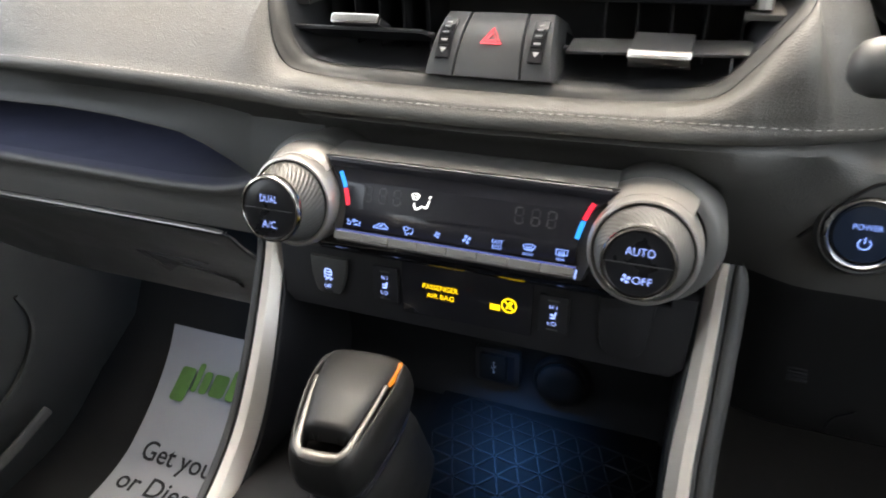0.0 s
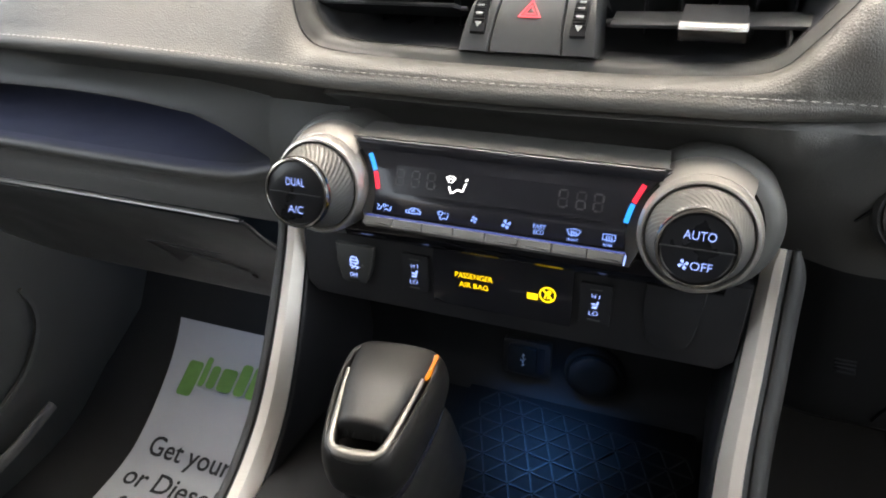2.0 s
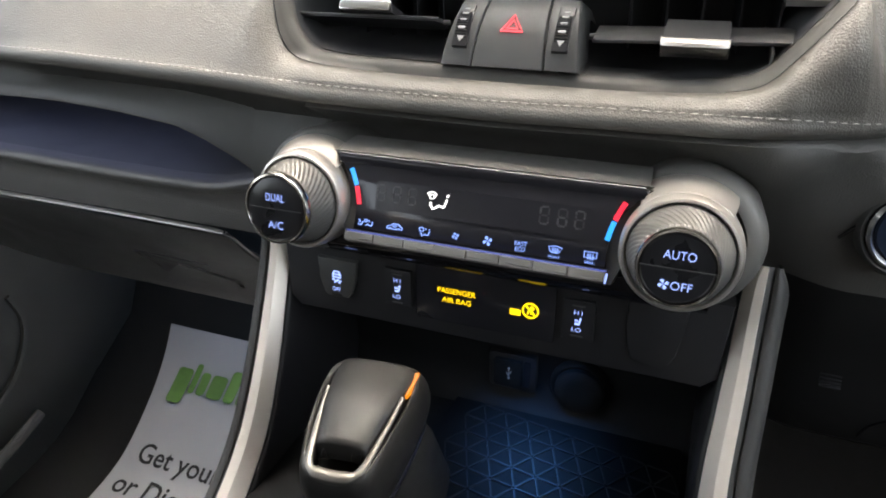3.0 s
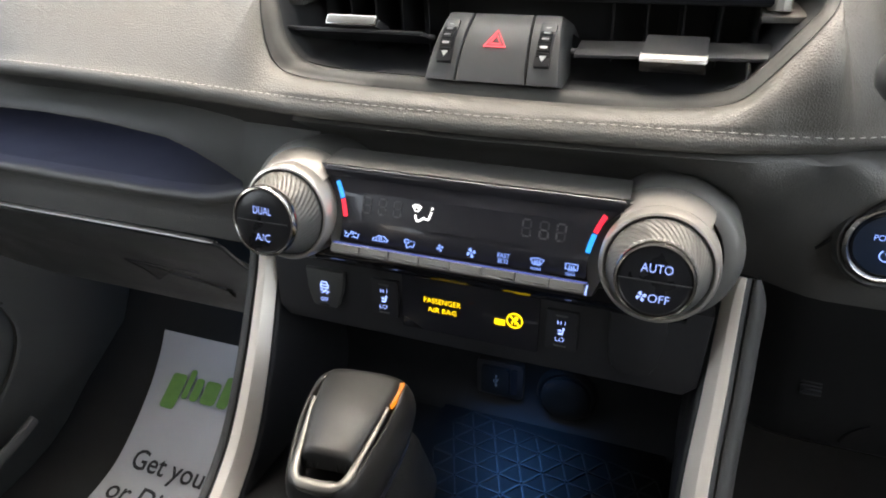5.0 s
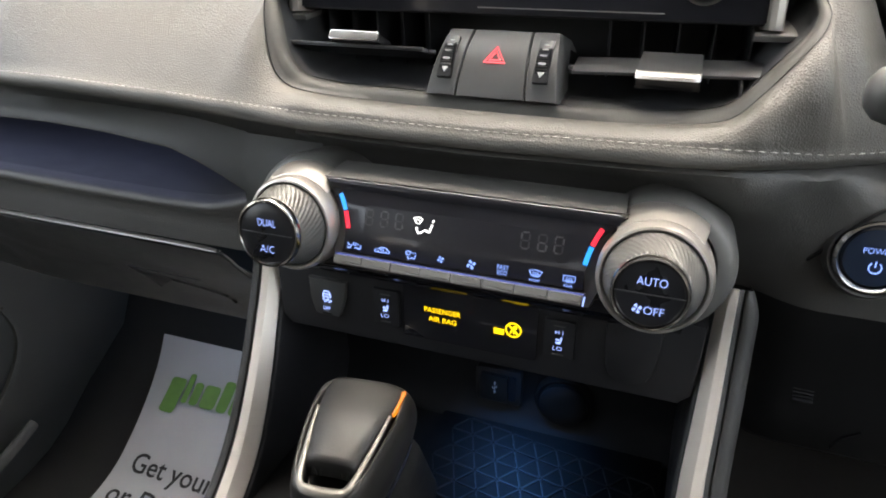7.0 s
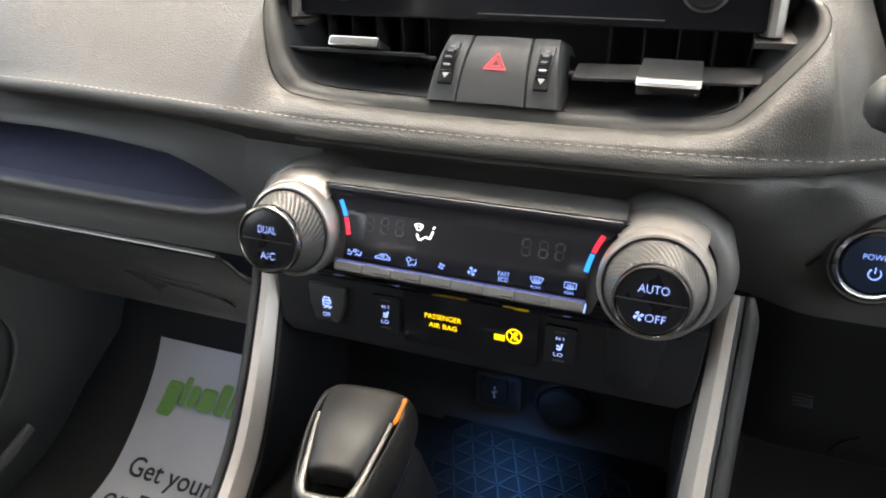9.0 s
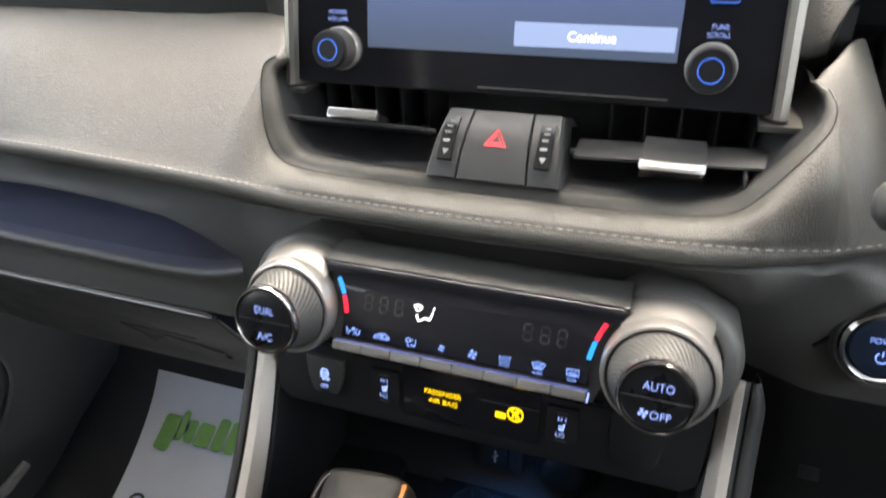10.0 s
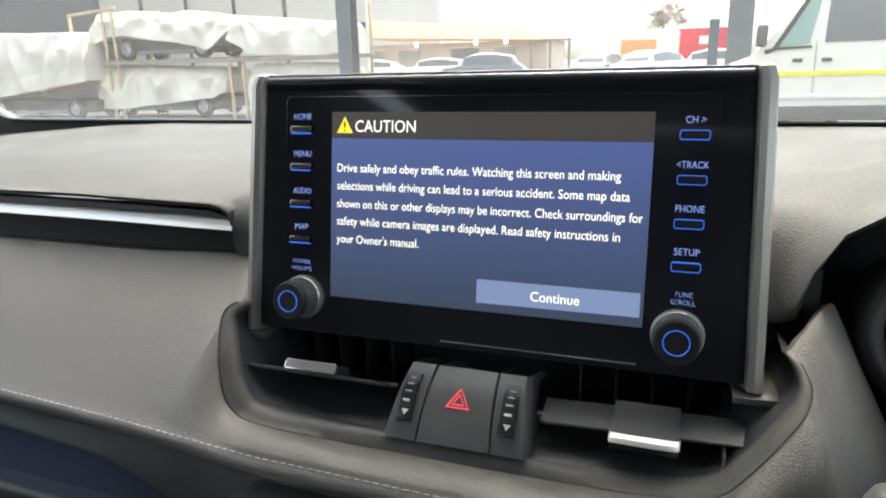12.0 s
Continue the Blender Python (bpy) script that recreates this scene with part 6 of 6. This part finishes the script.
def tarp(x0, x1, y0, y1, hem, top, seed, lean=0.0):
    """A sheet thrown over a load: flat-faced folds fan out from the corners and tie points down to a slanting hem."""
    rng = random.Random(seed)
    bm_ = bmesh.new()
    nx, ny = 66, 40
    ties = [(rng.uniform(-0.05, 0.08), rng.uniform(1.8, 3.0)), (rng.uniform(0.25, 0.45), rng.uniform(1.6, 2.8)), (rng.uniform(0.6, 0.8), rng.uniform(1.8, 3.0)), (rng.uniform(0.95, 1.05), rng.uniform(1.6, 2.8))]
    phases = [rng.uniform(0, 1) for _ in ties]
    vs_ = []
    for i in range(nx + 1):
        row = []
        u = i / nx
        x = x0 + (x1 - x0) * u
        zt = interp(u, top)
        zh = interp(u, hem) + 0.02 * noise.noise((x * 1.7, seed, 3))
        for j in range(ny + 1):
            v = j / ny
            a = min(1, max(0, (v - 0.34) / 0.32))
            drop = max(0, (0.34 - v) / 0.34, (v - 0.66) / 0.34)
            fold, weight = 0.0, 0.0
            for (tu, k), ph in zip(ties, phases):
                du, dv = (u - tu) * (x1 - x0) / 1.6, drop + 0.10
                r_ = math.hypot(du, dv)
                ang = math.atan2(du, dv)
                f_ = (ang * k / 1.6 + ph) % 1.0
                w_ = math.exp(-1.4 * r_)
                fold += w_ * (abs(f_ - 0.5) * 2) * min(1, r_ * 1.6)
                weight += w_
            fold = fold / max(weight, 0.2)
            end = min(1, min(u, 1 - u) / 0.03)
            z = zt - (zt - zh) * drop ** 1.05 - 0.10 * fold * (1 - drop) * 0.8 - 0.10 * (1 - end) * (1 - drop)
            yy = y0 + (y1 - y0) * a + (-1 if v < 0.5 else 1) * ((0.36 * fold + 0.04) * min(1, drop * 3) + 0.10 * drop)
            row.append(bm_.verts.new((x + lean * drop + 0.03 * noise.noise((x, z * 2, seed)), yy, z)))
        vs_.append(row)
    for a, b in zip(vs_, vs_[1:]):
        for j in range(ny):
            bm_.faces.new((a[j], a[j + 1], b[j + 1], b[j]))
    for col in (vs_[0], vs_[-1]):
        bm_.faces.new(col)
    return bm_


def chassis(x0, x1, y, z, name, label, seed, hem, top, wheels, r=0.36, lean=0.0):
    v = thing(name, ((x0 + x1) / 2, y, z), label, "wrapped vehicle", "stacked vehicles")
    part("body_sides", slab((x1 - x0 - 0.3, 1.45, 0.40), pose((x0 + x1) / 2, y, z + 0.46), 0.1, 2), node_mat("dark_underbody", (0.05, 0.05, 0.055), 0.6, vary=0.2, scale=3), v)
    part("sill", slab((x1 - x0 - 1.6, 1.5, 0.10), pose((x0 + x1) / 2, y, z + 0.24), 0.03, 2), GREYPAINT, v)
    part("cover", tarp(x0, x1, y - 0.72, y + 0.72, hem, top, seed, lean), WRAP, v, "creased white tarpaulin cover", smooth=22)
    for wx in wheels:
        for s in (-1, 1):
            wheel(v, (wx, y + s * 0.76, z + r), r)
    return v


chassis(-24.9, -19.2, 18.6, -0.36, "covered_truck", "vehicle under a creased white tarpaulin with wheels showing", 3, [(0, 0.30), (0.24, 0.41), (0.64, 0.67), (1, 0.94)], [(0, 2.66), (0.35, 2.62), (0.92, 2.53), (0.98, 2.40), (1, 2.28)], (-23.6, -20.1), 0.36, 0.12)
chassis(-19.6, -13.75, 19.2, 1.55, "covered_pickup", "small vehicle under white tarpaulin on an upper rack", 11, [(0, 1.95), (0.175, 2.32), (0.29, 2.33), (0.51, 2.14), (0.67, 2.04), (0.86, 1.79), (0.905, 1.89), (1, 2.4)], [(0, 2.3), (0.06, 3.11), (0.29, 3.19), (0.54, 3.01), (0.70, 3.06), (0.93, 2.87), (1, 2.65)], (-18.07, -14.98), 0.36)
chassis(-13.85, -9.95, 19.2, 1.55, "covered_pickup", "vehicle fully wrapped in white tarpaulin on an upper rack", 23, [(0, 2.1), (0.16, 1.72), (0.33, 1.56), (1, 1.5)], [(0, 2.72), (0.13, 2.81), (0.8, 2.57), (1, 2.5)], (), 0.30)
chassis(-19.5, -14.1, 19.2, -0.30, "covered_pickup", "small vehicle under white tarpaulin on the yard", 31, [(0, -0.04), (0.21, -0.04), (0.58, 0.14), (0.92, 0.31), (1, 0.5)], [(0, 1.2), (0.12, 1.44), (0.9, 1.28), (1, 1.1)], (-18.4, -15.18), 0.34)
chassis(-13.2, -9.95, 19.2, -0.30, "covered_pickup", "vehicle wrapped in white tarpaulin below the rack", 47, [(0, -0.05), (1, -0.05)], [(0, 1.34), (0.5, 1.36), (1, 1.3)], (-12.4, -10.6), 0.34)
rack = thing("storage_rack", (-14, 19, 0), "pale timber-posted storage rack with a steel deck", "storage rack")
for x in (-18.75, -18.35, -13.85, -13.35, -9.85):
    for y in (18.2, 20.2):
        part("rack_post", slab((0.09, 0.09, 3.46 if x < -18 or x > -10 else 1.96), pose(x, y, 1.37 if x < -18 or x > -10 else 0.62), 0.01), TIMBER, rack)
part("rack_deck", slab((9.1, 2.1, 0.12), pose(-14.3, 19.2, 1.50), 0.02), STEEL, rack)
part("rack_beam", slab((9.1, 0.10, 0.14), pose(-14.3, 18.15, 1.46), 0.01), BARK, rack)
for y in (18.2, 20.2):
    part("rack_top_bar", slab((2.1, 0.09, 0.09), pose(-19.2, y, 3.14, 0, -4), 0.01), TIMBER, rack)
part("rack_post", slab((0.09, 0.09, 1.0), pose(-20.2, 18.2, 2.6), 0.01), TIMBER, rack)


def post(x, y, w, d, h, name="steel_post", label="painted grey steel canopy post"):
    bm_ = join(slab((w, 0.03, h), pose(x, y - d / 2, h / 2)), slab((w, 0.03, h), pose(x, y + d / 2, h / 2)), slab((0.03, d - 0.03, h), pose(x, y, h / 2)), slab((w + 0.2, d + 0.2, 0.03), pose(x, y, 0.015)))
    return part(name, bm_, STEEL, None, label, category="post", group="canopy posts")


post(-9.15, 17.3, 0.42, 0.42, 6.0)
post(0.66, 12.6, 0.38, 0.38, 6.0)
post(0.50, 33.0, 0.42, 0.3, 2.7, "gate_post", "grey gate post in the far yard")

slate = thing("slate_building", (-29, 24, 0), "dark slate-clad workshop building behind the rack", "building")
part("wall", slab((17.0, 0.4, 7.0), pose(-33.5, 24, 3.5)), SLATE, slate)
grey = thing("grey_warehouse", (-24, 32, 0), "pale grey panelled warehouse with dark window frames", "building")
part("wall", slab((27.0, 0.5, 8.0), pose(-29.2, 32, 4.0)), node_mat("pale_beige_panels", (0.62, 0.57, 0.49), 0.5, vary=0.05, scale=0.5), grey)
part("roof_edge", slab((27.2, 0.7, 0.3), pose(-29.2, 32, 8.1)), STEEL, grey)
for i in range(9):
    part("mullion", slab((0.16, 0.10, 8.0), pose(-42.0 + i * 3.1, 31.7, 4.0)), STEEL, grey)
part("transom", slab((27.0, 0.10, 0.25), pose(-29.2, 31.7, 3.1)), STEEL, grey)
unit = thing("far_warehouse", (-24, 62, 0), "large pale warehouse across the yard", "building")
part("wall", slab((16.0, 0.5, 9.0), pose(-31.0, 62, 4.5)), node_mat("pale_warehouse_wall", (0.66, 0.62, 0.55), 0.6, vary=0.05, scale=0.3), unit)
part("roof_edge", slab((16.2, 0.7, 0.4), pose(-31.0, 62, 9.1)), STEEL, unit)
shop = thing("sales_building", (-15, 44, 0), "low buff building with a terracotta roof and glazed front", "building")
part("wall", slab((13.5, 6.0, 2.4), pose(-15.9, 47, 1.2)), BUFF, shop)
bm = bmesh.new()
q = [bm.verts.new(p) for p in ((-23.2, 43.3, 2.9), (-8.9, 43.3, 2.35), (-11.5, 47, 3.4), (-23.2, 47, 4.3), (-23.2, 50.5, 2.9), (-8.9, 50.5, 2.35))]
bm.faces.new((q[0], q[1], q[2], q[3]))
bm.faces.new((q[3], q[2], q[5], q[4]))
bm.faces.new((q[1], q[5], q[2]))
bmesh.ops.solidify(bm, geom=list(bm.faces), thickness=0.12)
part("roof", bm, TERRACOTTA, shop)
part("fascia_board", slab((14.2, 0.1, 0.10), pose(-16.0, 43.25, 2.62, 0, 2.2)), node_mat("faded_red_board", (0.55, 0.22, 0.16), 0.5, vary=0.1, scale=1), shop)
for wx, wide, mat_w in ((-20.9, 0.9, PALEGLASS), (-18.6, 1.5, PALEGLASS), (-14.6, 1.9, DARKGLASS), (-11.9, 1.4, PALEGLASS)):
    part("shop_window", slab((wide, 0.08, 1.7), pose(wx, 43.95, 1.2)), mat_w, shop)
    part("window_rail", slab((wide + 0.1, 0.06, 0.06), pose(wx, 43.90, 2.08)), WHITEPAINT, shop)
for i in range(3):
    part("frame_post", slab((0.14, 0.14, 2.3), pose(-9.7 + 1.15 * i, 42.0, 1.15)), BARK, shop)
part("frame_beam", slab((2.5, 0.14, 0.14), pose(-8.55, 42.0, 2.32)), BARK, shop)
for lx in (-17.7, -13.6, -11.6):
    part("soffit_lamp", slab((0.28, 0.1, 0.30), pose(lx, 43.1, 2.35), 0.05), glow_mat("soffit_lamp_glow", (1, 0.95, 0.85), 3.0), shop, "lit white lamp")


def car(x, y, mat_paint, label, turn=0.0, L=4.3, H=1.45):
    c = thing("parked_car", (x, y, 0), label, "car", "far parked cars")
    M_ = pose(x, y, 0, 0, 0, turn)
    # along the car: share of the length, half width, height of the belt and of the roof
    shape = [(-0.50, 0.62, 0.66, 0.68), (-0.485, 0.76, 0.76, 0.80), (-0.44, 0.83, 0.84, 0.90), (-0.36, 0.86, 0.90, 0.96), (-0.27, 0.87, 0.94, 1.00), (-0.21, 0.87, 0.95, 0.70 * H + 0.30), (-0.14, 0.87, 0.96, H - 0.10), (-0.06, 0.87, 0.96, H - 0.01), (0.06, 0.87, 0.97, H), (0.18, 0.87, 0.97, H - 0.03), (0.27, 0.87, 0.97, H - 0.11), (0.36, 0.86, 0.97, 0.62 * H + 0.42), (0.43, 0.85, 0.96, 1.04), (0.475, 0.80, 0.88, 0.94), (0.50, 0.66, 0.70, 0.74)]

    def ring(k, lift=0.0):
        u, w, belt, top = shape[k]
        half = [(w * 0.94, 0.30), (w, 0.50), (w + 0.01, 0.70), (w * 0.98, belt), (w * 0.95, belt + 0.03), (w * 0.83, belt + (top - belt) * 0.80), (w * 0.72, belt + (top - belt) * 0.95), (w * 0.4, top)]
        return [M_ @ Vector((u * L, b + lift, z + lift)) for b, z in half] + [M_ @ Vector((u * L, -b - lift, z + lift)) for b, z in reversed(half)]

    rows_ = [ring(k) for k in range(len(shape))]
    bm = grid(rows_)
    bm.verts.ensure_lookup_table()
    n_ = len(rows_[0])
    bm.faces.new([bm.verts[i] for i in range(n_)])
    bm.faces.new([bm.verts[(len(rows_) - 1) * n_ + i] for i in range(n_)])
    part("body", bm, mat_paint, c, smooth=50)
    for cut in (slice(4, 6), slice(10, 12)):
        part("side_window", grid([ring(k, 0.012)[cut] for k in range(5, 12)]), DARKGLASS, c, smooth=50)
    part("windscreen", grid([ring(k, 0.012)[6:10] for k in (4, 5, 6)]), DARKGLASS, c, smooth=50)
    part("rear_window", grid([ring(k, 0.012)[6:10] for k in (10, 11, 12)]), DARKGLASS, c, smooth=50)
    for s in (-1, 1):
        for wx in (-L * 0.31, L * 0.31):
            p = M_ @ Vector((wx, s * 0.80, 0.32))
            wheel(c, tuple(p), 0.32)
    return c


car(-18.6, 38.0, WHITEPAINT, "white hatchback parked across the yard", 4)
car(-13.9, 37.0, WHITEPAINT, "white saloon parked across the yard", -3)
car(-10.6, 35.0, GREYPAINT, "dark grey car parked across the yard", 6, 4.4, 1.62)
car(-4.9, 36.0, GREYPAINT, "grey hatchback parked in the far yard", 80, 4.2, 1.5)
car(-2.2, 33.5, WHITEPAINT, "white car parked in the far yard", 62, 4.2, 1.5)
car(0.6, 37.5, WHITEPAINT, "white estate parked under the red board", -10, 4.3, 1.5)
truck = thing("box_truck", (-3.0, 42, 0), "white box truck with a faded orange panel", "truck")
part("box", slab((3.4, 2.3, 2.1), pose(-2.9, 42, 1.55), 0.06), WHITEPAINT, truck)
part("orange_panel", slab((1.9, 0.03, 0.75), pose(-3.3, 40.83, 1.75)), ORANGEPAINT, truck)
part("cab", slab((1.5, 2.1, 1.7), pose(-5.2, 42, 1.1), 0.2), WHITEPAINT, truck)
for wx in (-5.0, -2.2):
    wheel(truck, (wx, 41.0, 0.4), 0.4)
board = thing("red_board", (0.1, 44, 0), "red site hoarding with pale lettering bars", "hoarding")
part("panel", slab((3.1, 0.12, 1.75), pose(0.05, 44, 1.85)), RED, board)
part("letter_bar", slab((0.8, 0.03, 0.45), pose(0.25, 43.92, 2.05)), WHITEPAINT, board)
for x in (-1.4, 1.5):
    part("board_leg", slab((0.12, 0.12, 2.7), pose(x, 44.1, 1.35)), STEEL, board)

# bare tree far off
tree = thing("bare_tree", (-3.3, 60, 0), "bare winter tree with fine brown twigs", "tree")
rng = random.Random(5)
bm = bmesh.new()


def limb(p, d, L, r, depth):
    q_ = p + d * L
    side = d.orthogonal().normalized()
    other = d.cross(side)
    a_ = [bm.verts.new(p + (side * math.cos(k * 1.571) + other * math.sin(k * 1.571)) * r) for k in range(4)]
    b_ = [bm.verts.new(q_ + (side * math.cos(k * 1.571) + other * math.sin(k * 1.571)) * r * 0.6) for k in range(4)]
    for k in range(4):
        bm.faces.new((a_[k], a_[(k + 1) % 4], b_[(k + 1) % 4], b_[k]))
    if depth:
        for _ in range(4 if depth > 1 else 6):
            e = (d + Vector((rng.uniform(-1, 1), rng.uniform(-1, 1), rng.uniform(-0.35, 0.6))) * 0.85).normalized()
            limb(p + d * L * rng.uniform(0.55, 1.0), e, L * rng.uniform(0.55, 0.74), max(r * 0.52, 0.006), depth - 1)


limb(Vector((-3.3, 60, 0)), Vector((0.02, 0, 1)), 2.3, 0.11, 6)
part("trunk_and_twigs", bm, BARK, tree, smooth=0)

# white van beside the car
van = thing("white_van", (3.0, 10.2, 0), "white panel van with a yellow stripe and grey sill trim", "van")
VY = 9.0
side = [(0.30, 0.45), (0.34, 0.95), (0.50, 1.10), (0.78, 1.20), (1.28, 2.0), (1.75, 2.45), (7.0, 2.55), (7.0, 0.45)]
VM = pose(0, 0, 0, 90)
part("body", prism(side, -VY - 1.9, -VY, VM, 0.08, 3), WHITEPAINT, van, "white painted body")
part("door_window", prism([(0.91, 1.29), (1.07, 1.55), (1.30, 1.95), (1.38, 1.97), (1.27, 1.32)], -VY - 0.02, -VY + 0.015, VM), GREENGLASS, van, "green tinted door window")
part("rear_window", prism([(1.43, 1.335), (1.455, 2.1), (4.2, 2.1), (4.2, 1.36)], -VY - 0.02, -VY + 0.015, VM), DARKGLASS, van, "dark tinted side window")
part("window_seal", sweep([(0.80, VY - 0.012, 1.24), (0.90, VY - 0.012, 1.27), (1.07, VY - 0.012, 1.56), (1.31, VY - 0.012, 1.99)], [(-0.01, -0.025), (0.01, -0.025), (0.01, 0.025), (-0.01, 0.025)], up=(0, 0, 1)), BLACK, van, "black window seal")
part("window_sill", slab((0.42, 0.03, 0.03), pose(1.09, VY - 0.012, 1.285, 0, -2), 0.005), BLACK, van)
part("yellow_stripe", slab((6.0, 0.02, 0.05), pose(3.95, VY - 0.008, 0.985)), YELLOW, van, "bright yellow stripe")
part("sill_trim", prism([(0.5, 0.44), (0.55, 0.60), (7.0, 0.66), (7.0, 0.44)], -VY - 0.02, -VY + 0.05, VM, 0.02), GREYPLASTIC, van, "grey plastic sill moulding")
part("rub_strip", slab((6.2, 0.03, 0.06), pose(3.95, VY - 0.01, 0.72), 0.01), WHITEPAINT, van)
for hx in (1.16, 1.47):
    part("door_handle", slab((0.11, 0.04, 0.045), pose(hx, VY - 0.02, 1.14), 0.012), GREYPLASTIC, van)
part("door_gap", slab((0.004, 0.02, 0.7), pose(1.35, VY - 0.004, 1.0)), STEEL, van)
part("mirror", slab((0.12, 0.20, 0.26), pose(0.745, VY - 0.14, 1.43), 0.04, 3), GREYPLASTIC, van, "black door mirror")
part("windscreen", prism([(0.80, 1.21), (1.26, 1.97), (1.30, 1.97), (0.86, 1.21)], -VY - 1.75, -VY - 0.12, VM), GREENGLASS, van)
for wx in (1.35, 5.4):
    wheel(van, (wx, VY + 0.15, 0.34), 0.34)
